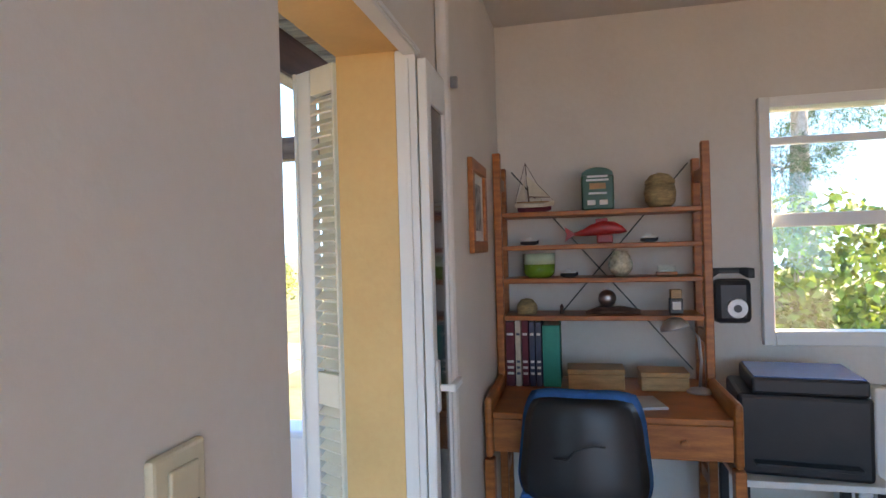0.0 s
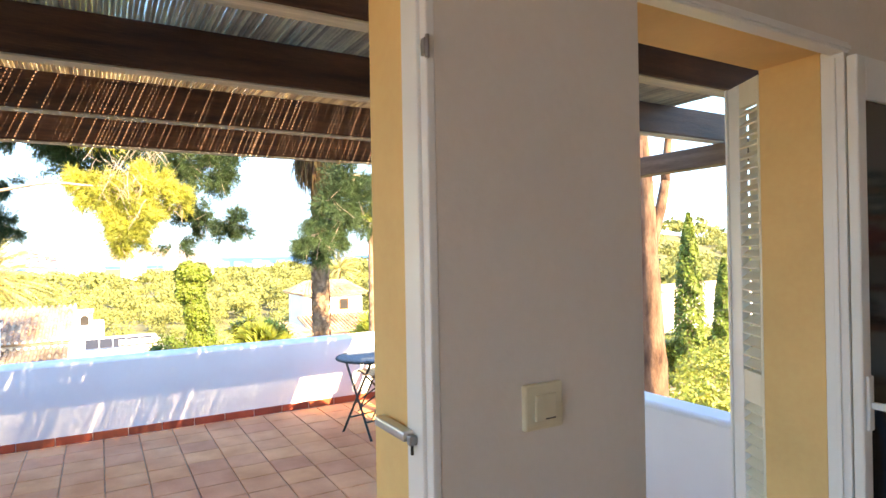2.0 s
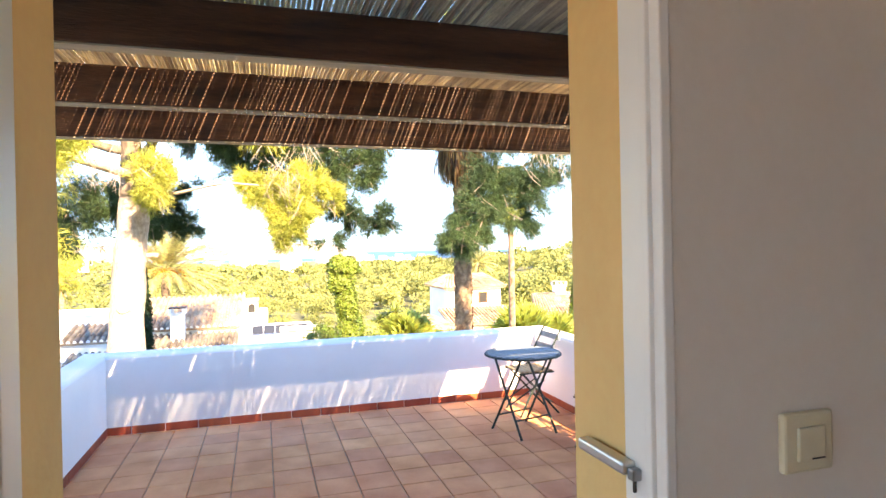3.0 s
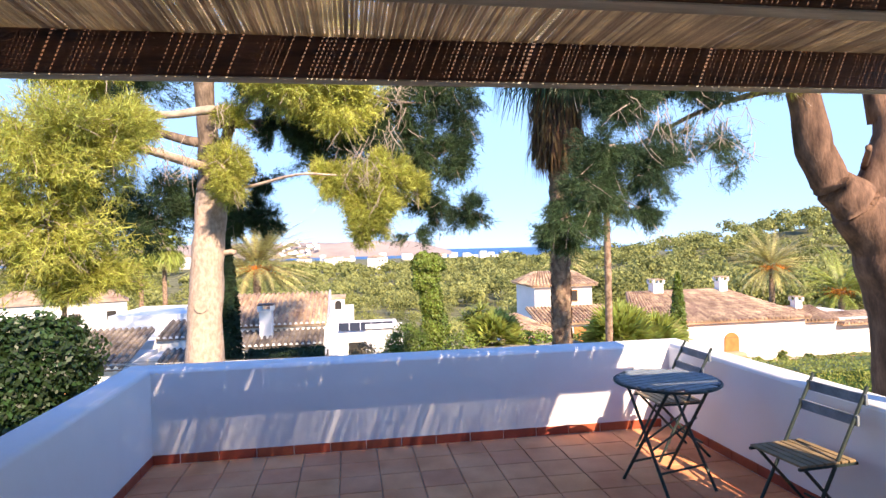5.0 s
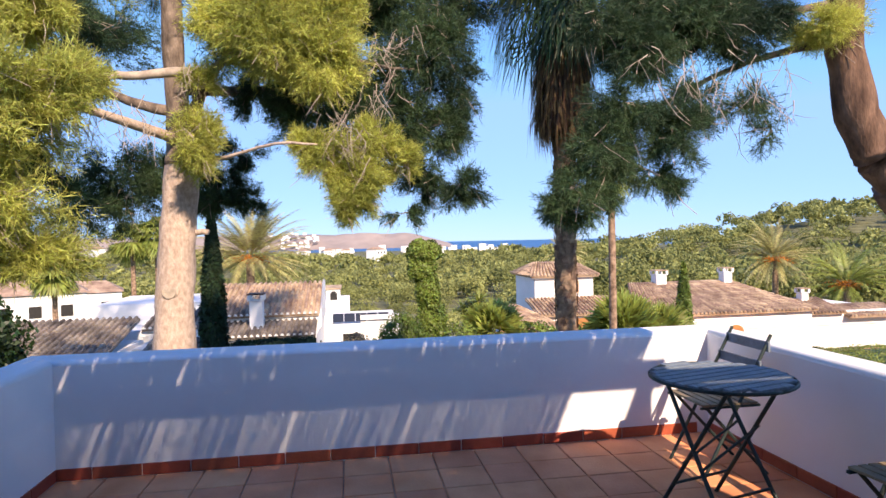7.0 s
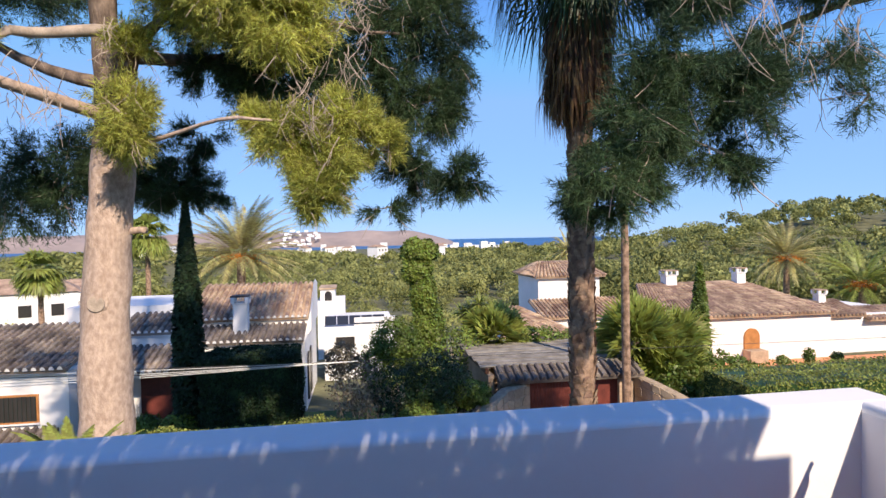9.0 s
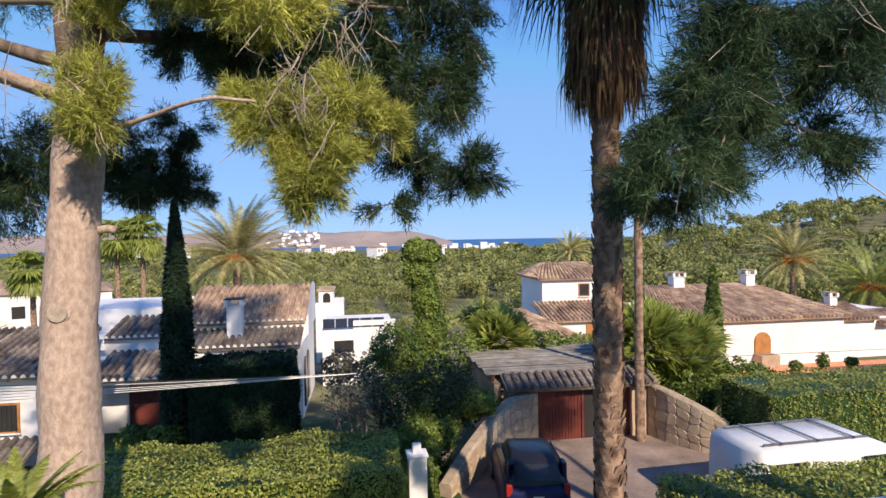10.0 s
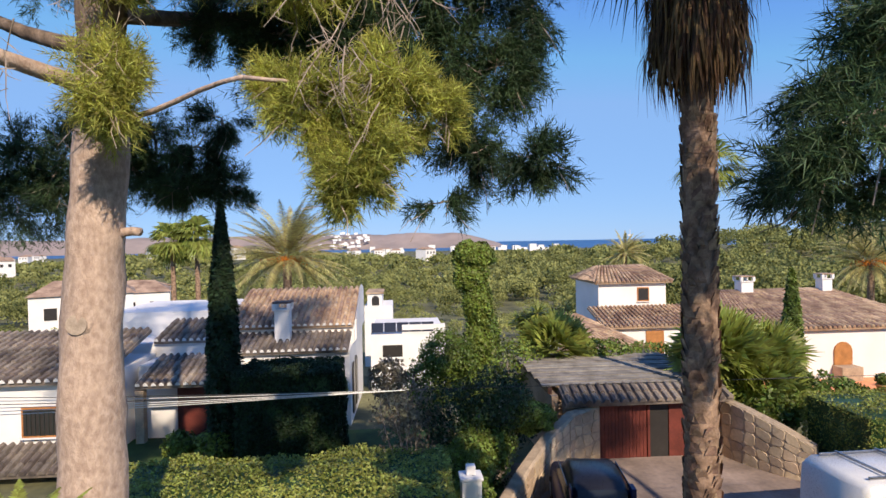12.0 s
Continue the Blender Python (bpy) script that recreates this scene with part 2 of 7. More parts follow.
def tris(name, v, material, parent=None, label="", quads=False):
    """A mesh of loose triangles or quads from an array (n, 3 or 4, 3)."""
    k = v.shape[1]
    n = v.shape[0]
    me = bpy.data.meshes.new(name)
    me.vertices.add(n * k)
    me.vertices.foreach_set("co", v.reshape(-1).astype(np.float32))
    me.loops.add(n * k)
    me.loops.foreach_set("vertex_index", np.arange(n * k, dtype=np.int32))
    me.polygons.add(n)
    me.polygons.foreach_set("loop_start", np.arange(0, n * k, k, dtype=np.int32))
    me.update()
    me.materials.append(material)
    ob = new(name, me)
    if parent is not None:
        ob.parent = parent
    if label:
        ob["label"] = label
    return ob


def box(bm, x0, y0, z0, x1, y1, z1, bevel=0.0, m=None):
    g = bmesh.ops.create_cube(bm, size=1.0)
    vs = g["verts"]
    for v in vs:
        v.co = Vector(((x0 + x1) / 2 + v.co.x * (x1 - x0), (y0 + y1) / 2 + v.co.y * (y1 - y0), (z0 + z1) / 2 + v.co.z * (z1 - z0)))
    if bevel:
        es = list({e for v in vs for e in v.link_edges})
        r = bmesh.ops.bevel(bm, geom=es, offset=bevel, segments=2, affect="EDGES", profile=0.5)
        vs = list({v for f in r["faces"] for v in f.verts} | {v for v in vs if v.is_valid})
    if m is not None:
        bmesh.ops.transform(bm, matrix=m, verts=vs)
    return vs


def boxbm(*a, **k):
    bm = bmesh.new()
    box(bm, *a, **k)
    return bm


def cyl(bm, p, q, r0, r1=None, n=10):
    p, q = Vector(p), Vector(q)
    d = q - p
    g = bmesh.ops.create_cone(bm, cap_ends=True, segments=n, radius1=r0, radius2=r0 if r1 is None else r1, depth=d.length)
    bmesh.ops.transform(bm, matrix=Matrix.Translation((p + q) / 2) @ d.to_track_quat("Z", "Y").to_matrix().to_4x4(), verts=g["verts"])
    return g["verts"]


def cylbm(*a, **k):
    bm = bmesh.new()
    cyl(bm, *a, **k)
    return bm


def tube_arrays(pts, radii, n=8, wob=0.0, rng=None):
    """Verts and faces of a tube along points."""
    pts = [Vector(p) for p in pts]
    verts, faces = [], []
    for i, p in enumerate(pts):
        d = (pts[min(i + 1, len(pts) - 1)] - pts[max(i - 1, 0)]).normalized()
        a = d.orthogonal().normalized() if abs(d.z) < 0.8 else d.cross(Vector((1, 0, 0))).normalized().cross(d)
        b = d.cross(a)
        for k in range(n):
            t = 2 * math.pi * k / n
            r = radii[i] * (1 + (wob * noise.noise((p * 2.3) + Vector((math.cos(t), math.sin(t), 0)) * 1.2) if wob else 0))
            verts.append(tuple(p + (a * math.cos(t) + b * math.sin(t)) * r))
    for i in range(len(pts) - 1):
        for k in range(n):
            faces.append((i * n + k, i * n + (k + 1) % n, (i + 1) * n + (k + 1) % n, (i + 1) * n + k))
    faces.append(tuple(range(n))[::-1])
    faces.append(tuple(range((len(pts) - 1) * n, len(pts) * n)))
    return verts, faces


def tubes(name, lines, material, parent=None, label="", n=6, wob=0.0, smooth=True):
    V, F = [], []
    for pts, radii in lines:
        v, f = tube_arrays(pts, radii, n, wob)
        o = len(V)
        V += v
        F += [tuple(i + o for i in q) for q in f]
    return raw(name, V, F, material, parent, label, smooth)


def lathe(profile, n=20):
    """A turned body from (radius, height) pairs."""
    bm = bmesh.new()
    rings = []
    for r, z in profile:
        rings.append([bm.verts.new((r * math.cos(2 * math.pi * k / n), r * math.sin(2 * math.pi * k / n), z)) for k in range(n)])
    for a, b in zip(rings, rings[1:]):
        for k in range(n):
            bm.faces.new((a[k], a[(k + 1) % n], b[(k + 1) % n], b[k]))
    bm.faces.new(rings[0][::-1])
    bm.faces.new(rings[-1])
    return bm


def thing(name, label, category, at=(0, 0, 0), rz=0.0, group="", kind=""):
    ob = new(name)
    ob.matrix_world = pose(*at, 0, 0, rz)
    ob.empty_display_size = 0.1
    return tagged(ob, label, category, group, kind)


def structure(name, bm, material, label="", smooth=False):
    return tagged(part(name, bm, material, None, "", smooth), label, kind="structure")


def walled(bm, axis, at0, at1, a0, a1, z0, z1, holes):
    """A wall slab with rectangular holes (a0, a1, z0, z1), built as blocks; axis: the thin direction."""
    cuts = sorted({a0, a1, *[h[0] for h in holes], *[h[1] for h in holes]})
    for p, q in zip(cuts, cuts[1:]):
        mid = (p + q) / 2
        spans, z = [], z0
        for h in sorted([h for h in holes if h[0] < mid < h[1]], key=lambda h: h[2]):
            if h[2] > z:
                spans.append((z, h[2]))
            z = h[3]
        if z < z1:
            spans.append((z, z1))
        for s, e in spans:
            if axis == "x":
                box(bm, at0, p, s, at1, q, e)
            else:
                box(bm, p, at0, s, q, at1, e)
    bmesh.ops.remove_doubles(bm, verts=bm.verts, dist=0.0001)

# ---- the house: study with two glazed doors to the terrace ----
XI, XO = -0.45, -0.70          # inner and outer face of the terrace wall
D1 = (-0.336, 0.502)             # the door that is walked through
D2 = (1.022, 1.905)             # the second door
FLOOR_T = -0.20                # terrace level
PX, PYL, PYR, PTOP = -5.96, -1.46, 2.93, 0.55

bm = bmesh.new()
walled(bm, "x", XO, XI, -3.4, 3.65, -0.3, 3.32, [(D1[0], D1[1], 0.0, 2.10), (D2[0], D2[1], 0.0, 2.10)])
structure("wall_west", bm, M_WALL, "off-white plastered terrace wall with two door openings")
bm = bmesh.new()
box(bm, XO - 0.012, -6.0, -6.0, XO - 0.002, D1[0], 3.32)
box(bm, XO - 0.012, D1[1], -6.0, XO - 0.002, D2[0], 3.32)
box(bm, XO - 0.012, D2[1], -6.0, XO - 0.002, 3.65, 3.32)
for d in (D1, D2):
    box(bm, XO - 0.012, d[0], 2.10, XO - 0.002, d[1], 3.32)
    box(bm, XO - 0.012, d[0], -6.0, XO - 0.002, d[1], -0.0)
structure("facade_render", bm, M_WHITE, "white rendered outer face of the house")
bm = bmesh.new()
walled(bm, "y", 3.5, 3.65, XI, 4.0, -0.3, 3.32, [(1.0, 1.62, 0.97, 2.15)])
structure("wall_north", bm, M_WALL, "off-white plastered wall with a small window")
structure("wall_east", boxbm(4.0, -3.4, -0.3, 4.2, 3.65, 3.32), M_WALL, "plain off-white wall")
# unseen slab added outside to throw sunlight back into the study
structure("south_bounce_slab", boxbm(XI, -12.0, -0.5, 9.0, -3.41, -0.05), M_STUDY_FLOOR, "pale unseen slab added to bounce sunlight into the study")
# the wide opening is out of view, added to let daylight in
bm = bmesh.new()
walled(bm, "y", -3.4, -3.2, XI, 4.0, -0.3, 3.32, [(-0.2, 3.9, 0.0, 2.5)])
structure("wall_south", bm, M_WALL, "off-white wall with an unseen opening added for daylight")
structure("floor", boxbm(XI, -3.2, -0.12, 4.0, 3.5, 0.0), M_STUDY_FLOOR, "pale tiled study floor")
structure("ceiling", boxbm(XI, -3.2, 2.72, 4.0, 3.5, 2.9), M_CEIL, "plain off-white ceiling")
structure("roof_slab", boxbm(XO - 0.1, -6.0, 3.322, 4.3, 3.75, 3.38), M_WHITE, "white edge of the flat roof")
structure("house_body", boxbm(XO, -6.0, -6.0, XI, -3.41, 3.32), M_WHITE, "white rendered garden wall of the house")
# thickened stretch of wall beside the second door, with a rounded arris
bm = bmesh.new()
box(bm, XI + 0.002, 2.16, 0.0, XI + 0.05, 3.499, 2.72, bevel=0.02)
structure("wall_pier", bm, M_WALL, "plastered stretch of wall standing slightly proud")

# door openings: ochre reveals and white frames
DOORS = []
for i, d in enumerate((D1, D2)):
    th = tagged(thing("door_%d" % (i + 1), "", "", (0, 0, 0)), "white framed terrace door opening with ochre painted reveals", "", kind="structure")
    DOORS.append(th)
    y0, y1 = d
    for y, s in ((y0, 1), (y1, -1)):
        part("reveal", boxbm(XO - 0.01, min(y, y + s * 0.012), 0.0, XI - 0.10 if i == 0 else XI - 0.066, max(y, y + s * 0.012), 2.10), M_REVEAL, th, "ochre painted reveal")
        if i == 1 and s == 1:
            continue
        fw = 0.018 if i == 0 else 0.014
        bm = bmesh.new()
        a, b = sorted((y, y + s * fw))
        box(bm, XI - 0.098 if i == 0 else XI - 0.065, a, 0.0, XI + 0.002, b, 2.085, bevel=0.003)
        part("door_frame", bm, M_UPVC, th)
        a, b = sorted((y + s * 0.004, y + s * (fw + 0.008)))
        part("frame_bead", boxbm(XI - 0.035, a, 0.0, XI - 0.02, b, 2.06, bevel=0.002), M_UPVC, th)
    part("reveal", boxbm(XO - 0.01, y0 + 0.012, 2.088, XI - 0.041, y1 - 0.012, 2.10), M_REVEAL, th, "ochre painted head reveal")
    bm = bmesh.new()
    box(bm, XI - 0.04, y0 - 0.01, 2.072, XI + 0.006, y1 + 0.01, 2.104, bevel=0.004)
    box(bm, XI + 0.004, y0 - 0.01, 2.08, XI + 0.012, y1 + 0.01, 2.092, bevel=0.002)
    part("door_head", bm, M_UPVC, th)
    part("sill", boxbm(XO - 0.04, y0 + 0.013, -0.02, XI, y1 - 0.013, 0.015, bevel=0.004), M_UPVC if i else M_TERRA, th)

# hinge and espagnolette on the frame of the first door
h = part("hinge", boxbm(XI - 0.008, D1[1] - 0.024, 1.85, XI + 0.006, D1[1] - 0.0185, 1.88, bevel=0.002), M_STEEL, DOORS[0], "dark metal hinge")
part("hinge_knuckle", cylbm((XI + 0.007, D1[1] - 0.018, 1.845), (XI + 0.007, D1[1] - 0.018, 1.885), 0.004), M_STEEL, h)
h = thing("door_closer_bar", "grey aluminium stay bar on the door jamb", "door stay", (XI - 0.07, D1[1] - 0.012, 1.165))
part("housing", boxbm(-0.135, -0.028, -0.012, 0.0, -0.004, 0.008, bevel=0.005), M_METAL, h)
part("bracket", boxbm(0.0, -0.022, -0.016, 0.016, -0.006, 0.002, bevel=0.003), M_STEEL, h)
part("pin", cylbm((0.008, -0.014, -0.034), (0.008, -0.014, -0.014), 0.003), M_BLACK, h)

# leaf of the second door, folded back on the wall
lf = thing("glazed_door_leaf", "white framed glazed door leaf folded back on the wall", "door", (XI + 0.006, 1.893, 0.0))
LW = 0.26
for nm, b in (("stile", (0, 0.0, 0.02, 0.03, 0.05, 2.06)), ("stile", (0, LW - 0.025, 0.02, 0.03, LW, 2.06)), ("top_rail", (0, 0.05, 1.93, 0.03, LW - 0.025, 2.06)), ("bottom_rail", (0, 0.05, 0.02, 0.03, LW - 0.025, 0.2))):
    part(nm, boxbm(*b, bevel=0.005), M_UPVC, lf)
part("pane", boxbm(0.012, 0.049, 0.198, 0.022, LW - 0.034, 1.932), M_DARKGLASS, lf, "dark glass pane")
hd = part("handle_plate", boxbm(0.03, 0.012, 0.96, 0.04, 0.042, 1.12, bevel=0.004), M_UPVC, lf)
part("handle_lever", boxbm(0.04, 0.02, 1.025, 0.08, 0.034, 1.045, bevel=0.004), M_UPVC, hd)
part("handle_grip", boxbm(0.07, 0.02, 1.022, 0.09, 0.14, 1.048, bevel=0.006), M_UPVC, hd)
part("catch", boxbm(0.05, LW + 0.0, 2.03, 0.075, LW + 0.02, 2.07, bevel=0.003), M_STEEL, lf)

# louvred shutter folded against the reveal of the second door
sh = thing("louvred_shutter", "cream louvred shutter folded open outside the door", "shutter", (-0.735, 1.95, 0.0), 151)
part("hinge_stile", boxbm(0.0, -0.014, 0.03, 0.012, 0.014, 2.09, bevel=0.003), M_SHUTTER, sh)
part("stile", boxbm(0.125, -0.016, 0.03, 0.205, 0.016, 2.09, bevel=0.004), M_UPVC, sh)
part("edge_bead", boxbm(0.196, 0.0165, 0.03, 0.21, 0.024, 2.09, bevel=0.002), M_UPVC, sh)
part("top_rail", boxbm(0.013, -0.014, 2.0, 0.124, 0.014, 2.09, bevel=0.003), M_SHUTTER, sh)
part("bottom_rail", boxbm(0.013, -0.014, 0.03, 0.124, 0.014, 0.13, bevel=0.003), M_SHUTTER, sh)
part("lock_rail", boxbm(0.013, -0.014, 0.95, 0.124, 0.014, 1.06, bevel=0.003), M_SHUTTER, sh)
part("backing_panel", boxbm(0.013, -0.026, 0.131, 0.124, -0.020, 1.999), M_SHUTTER, sh)
SLAT = None
for k in range(48):
    z = 0.15 + k * 0.039
    if 0.93 < z < 1.08 or z > 1.99:
        continue
    if SLAT is None:
        SLAT = part("slat", boxbm(-0.055, -0.019, -0.0035, 0.055, 0.019, 0.0035, m=pose(0, 0, 0, -38, 0, 0)), M_SHUTTER, sh)
        SLAT.location = (0.068, 0.0, z)
    else:
        o = new("slat", SLAT.data)
        o.parent, o.location = sh, (0.068, 0.0, z)

# light switch
sw = thing("light_switch", "ivory square light switch on the plaster", "switch", (XI, 0.727, 1.20))
part("plate", boxbm(0.0, -0.0475, -0.045, 0.014, 0.0475, 0.045, bevel=0.005), M_SWITCH, sw)
part("rocker", boxbm(0.0142, -0.026, -0.026, 0.02, 0.026, 0.026, bevel=0.003, m=pose(0, 0, 0, 0, 2, 0)), M_SWITCH, sw)
part("mark", boxbm(0.02, -0.002, -0.023, 0.0215, 0.022, -0.021), M_BLACK, sw)

# window in the north wall
wd = tagged(thing("window_1", "", "", (0, 0, 0)), "white framed window with two panes and a cross bar", kind="structure")
for nm, b in (("window_frame", (0.955, 3.462, 0.92, 1.01, 3.56, 2.20)), ("window_frame", (1.61, 3.462, 0.92, 1.665, 3.56, 2.20)), ("window_frame", (1.01, 3.462, 2.145, 1.61, 3.56, 2.20)), ("window_sill", (1.01, 3.462, 0.92, 1.61, 3.56, 0.995)),
              ("transom", (1.012, 3.49, 1.53, 1.608, 3.56, 1.60)), ("sash_bar", (1.012, 3.52, 1.96, 1.608, 3.56, 2.0))):
    part(nm, boxbm(*b, bevel=0.006), M_UPVC, wd)
for z0, z1 in ((0.99, 1.535), (1.595, 2.15)):
    p = part("pane", boxbm(1.008, 3.535, z0, 1.612, 3.541, z1), M_GLASS, wd)
    p.visible_shadow = False

# ---- terrace ----
structure("terrace_slab", boxbm(PX - 0.25, PYL - 0.25, -0.55, XO - 0.013, PYR + 0.22, FLOOR_T - 0.012), M_GROUT, "mortar bed of the terrace floor")
structure("terrace_base", boxbm(PX - 0.24, PYL - 0.24, -6.0, XO - 0.02, PYR + 0.21, -0.56), M_WHITE, "white rendered base under the terrace")


def parapet(name, x0, y0, x1, y1, top, label):
    """A rendered wall with a hand-rounded top arris."""
    bm = bmesh.new()
    box(bm, x0, y0, -0.549, x1, y1, top)
    es = [e for e in bm.edges if all(v.co.z > 0 for v in e.verts)]
    bmesh.ops.bevel(bm, geom=es, offset=0.035, segments=5, affect="EDGES", profile=0.5)
    ob = structure(name, bm, M_WHITE, label)
    for p in ob.data.polygons:
        p.use_smooth = p.area < 0.3 and abs(p.normal.z) > 0.02 and abs(p.normal.z) < 0.999
    return ob


parapet("parapet_front", PX - 0.25, PYL - 0.25, PX, PYR + 0.22, PTOP, "white rendered parapet with rounded top")
parapet("parapet_side_right", PX - 0.1, PYR, XO - 0.014, PYR + 0.219, PTOP - 0.003, "white rendered side parapet")
parapet("parapet_side_left", PX - 0.1, PYL - 0.249, XO - 0.014, PYL, PTOP - 0.003, "white rendered side parapet")
structure("threshold_step", boxbm(XO - 0.33, D1[0] - 0.1, FLOOR_T - 0.01, XO - 0.045, D1[1] + 0.1, -0.02, bevel=0.012), M_TERRA, "terracotta step under the door")

# pergola: main beams along y, cross beam and a reed mat
pg = thing("pergola", "dark stained timber pergola roofed with reed matting", "pergola", (0, 0, 0))
BZ0, BZ1 = 2.125, 2.285
for k, x in enumerate((-1.0, -1.72, -2.5, -3.31)):
    bm = boxbm(x - 0.075, -3.2, BZ0, x, 3.39, BZ1, bevel=0.007)
    bmo = part("beam", bm, M_BEAM, pg)
    # thin strip along the beam's bottom, paler than the beam
    part("underside_strip", boxbm(x - 0.069, -3.2, BZ0 - 0.006, x - 0.006, 3.39, BZ0 - 0.0005), M_BEAM_UNDER, bmo, "thin pale strip under the beam")
part("cross_beam", boxbm(-3.5, 3.17, 1.99, XO - 0.014, 3.27, BZ0 - 0.008, bevel=0.008), M_BEAM_PALE, pg, "weathered end beam")
part("cross_beam", boxbm(-3.5, -3.1, 1.99, XO - 0.014, -3.0, BZ0 - 0.008, bevel=0.008), M_BEAM_PALE, pg, "weathered end beam")
part("post", boxbm(-3.42, -3.1, FLOOR_T, -3.31, -3.0, 1.989, bevel=0.006), M_BEAM, pg)
part("post", boxbm(-3.42, 3.17, PTOP, -3.31, 3.27, 1.989, bevel=0.006), M_BEAM, pg)
structure("post_plinth", boxbm(-3.55, -3.25, -6.0, -3.2, -2.9, FLOOR_T), M_WHITE, "white masonry plinth")


def reed_mat(parent, x0, x1, y0, y1, z, pitch, rng, tight=0.0):
    V, F = [], []
    y = bundle = y0
    slant = 0.0
    n = 5
    while y < y1:
        if y >= bundle:
            bundle, slant = y + rng.uniform(0.2, 0.55), rng.uniform(-0.014, 0.014)
        dense = 0.06 * noise.noise(Vector((y * 2.3, 0.3, 7.1))) + 0.03 * noise.noise(Vector((y * 9.0, 4.1, 0)))
        r = pitch * (rng.uniform(0.445, 0.50) + 0.6 * dense + tight)
        z_, sk = z + rng.uniform(-0.002, 0.002), rng.uniform(-0.004, 0.004)
        xa, xb = x0 + rng.uniform(-0.06, 0.05), x1
        o = len(V)
        for x, yy in ((xa, y + sk + slant), ((xa + xb) / 2, y - sk), (xb, y + sk - slant)):
            for k in range(n):
                t = 2 * math.pi * k / n
                V.append((x, yy + r * math.cos(t), z_ + r * math.sin(t)))
        for i in range(2):
            for k in range(n):
                F.append((o + i * n + k, o + i * n + (k + 1) % n, o + (i + 1) * n + (k + 1) % n, o + (i + 1) * n + k))
        y += pitch * rng.uniform(0.93, 1.1)
    return raw("reed_mat", V, F, M_REED, parent, "dry reed cane matting", True)


rng = random.Random(4)
MATS = reed_mat(pg, -3.385, XO - 0.02, -3.2, 2.76, BZ1 + 0.008, 0.0155, rng)
tagged(MATS, kind="stuff")
# hidden overhang strip, added and packed tight to shade the parapet
tagged(reed_mat(pg, -3.87, -3.32, -3.2, 3.24, BZ1 + 0.024, 0.0155, rng, 0.11), kind="stuff")
bm = bmesh.new()
for x in np.arange(-3.38, -0.74, 0.021):
    w = rng.uniform(0.0022, 0.0050)
    box(bm, x - w, -3.2, BZ1 + 0.0145, x + w, 2.74 + rng.uniform(-.05, .05), BZ1 + 0.0165)
tagged(part("mat_weave", bm, M_REED, pg, "flat cross strips of the matting"), kind="stuff")

# ---- the land: one sheet, falling away from the house to a wooded valley and the sea ----
def ground_z(x, y):
    d = -x
    z = np.interp(d, [-60, 0, 12, 18, 23, 28, 40, 60, 100, 200, 400, 1200, 1350, 2500], [-4, -5.0, -5.1, -5.2, -5.4, -5.8, -6.6, -8.5, -12.5, -17, -19, -20.5, -25, -40])
    z = z + 26 * np.exp(-(((d - 215) / 75.0) ** 2 + ((y - 235) / 125.0) ** 2))      # wooded hill
    z = z + 9 * np.exp(-(((d - 420) / 150.0) ** 2 + ((y + 130) / 120.0) ** 2))
    z = z + 5 * np.exp(-(((d - 380) / 120.0) ** 2 + ((y - 90) / 90.0) ** 2))
    return z


xs = np.concatenate([np.arange(40, -60, -2.0), np.arange(-60, -300, -8.0), np.arange(-300, -2600, -60.0)])
ys = np.concatenate([np.arange(-2600, -300, 80.0), np.arange(-300, -60, 10.0), np.arange(-60, 60, 2.0), np.arange(60, 400, 10.0), np.arange(400, 2600, 80.0)])
V, F = [], []
for x in xs:
    for y in ys:
        V.append((x, y, float(ground_z(x, y)) + (0.05 * noise.noise(Vector((x, y, 0)) * 0.4))))
ny = len(ys)
for i in range(len(xs) - 1):
    for j in range(ny - 1):
        F.append((i * ny + j, (i + 1) * ny + j, (i + 1) * ny + j + 1, i * ny + j + 1))
tagged(raw("ground", V, F, M_GROUND, smooth=True), "dry garden ground falling to a wooded valley", kind="structure")
structure("water", boxbm(-4950, -3800, -22.5, -1150, 3800, -22), M_SEA, "calm blue sea of the bay")

# far headland across the bay
V, F = [], []
hy = np.linspace(-1900, 330, 120)
for i, y in enumerate(hy):
    fall = min(1.0, (330 - y) / 140.0) ** 0.6
    top = -22 + (46 + 5 * noise.noise(Vector((y * 0.012, 0, 0))) + 4 * noise.noise(Vector((y * 0.004, 3, 0)))) * fall
    for x, k in ((-1700, 0.0), (-1780, 0.42), (-1850, 0.85), (-1950, 1.0), (-2300, 0.9)):
        V.append((x + 40 * noise.noise(Vector((y * 0.02, k * 5, 1))), y, -23 + (top + 23) * k + 3 * noise.noise(Vector((y * 0.03, k * 9, 2)))))
for i in range(len(hy) - 1):
    for j in range(4):
        F.append((i * 5 + j, i * 5 + j + 1, i * 5 + 5 + j + 1, i * 5 + 5 + j))
tagged(raw("backdrop_headland", V, F, M_CAPE, smooth=True), "bare brown headland across the bay", kind="structure")
structure("lawn", boxbm(-26.0, -8.0, -5.6, -15.0, 3.4, -5.08), M_GRASS, "shaded garden lawn")


# ---- leaves ----
def rnd_unit(n, g):
    v = g.normal(size=(n, 3))
    return v / np.linalg.norm(v, axis=1)[:, None]


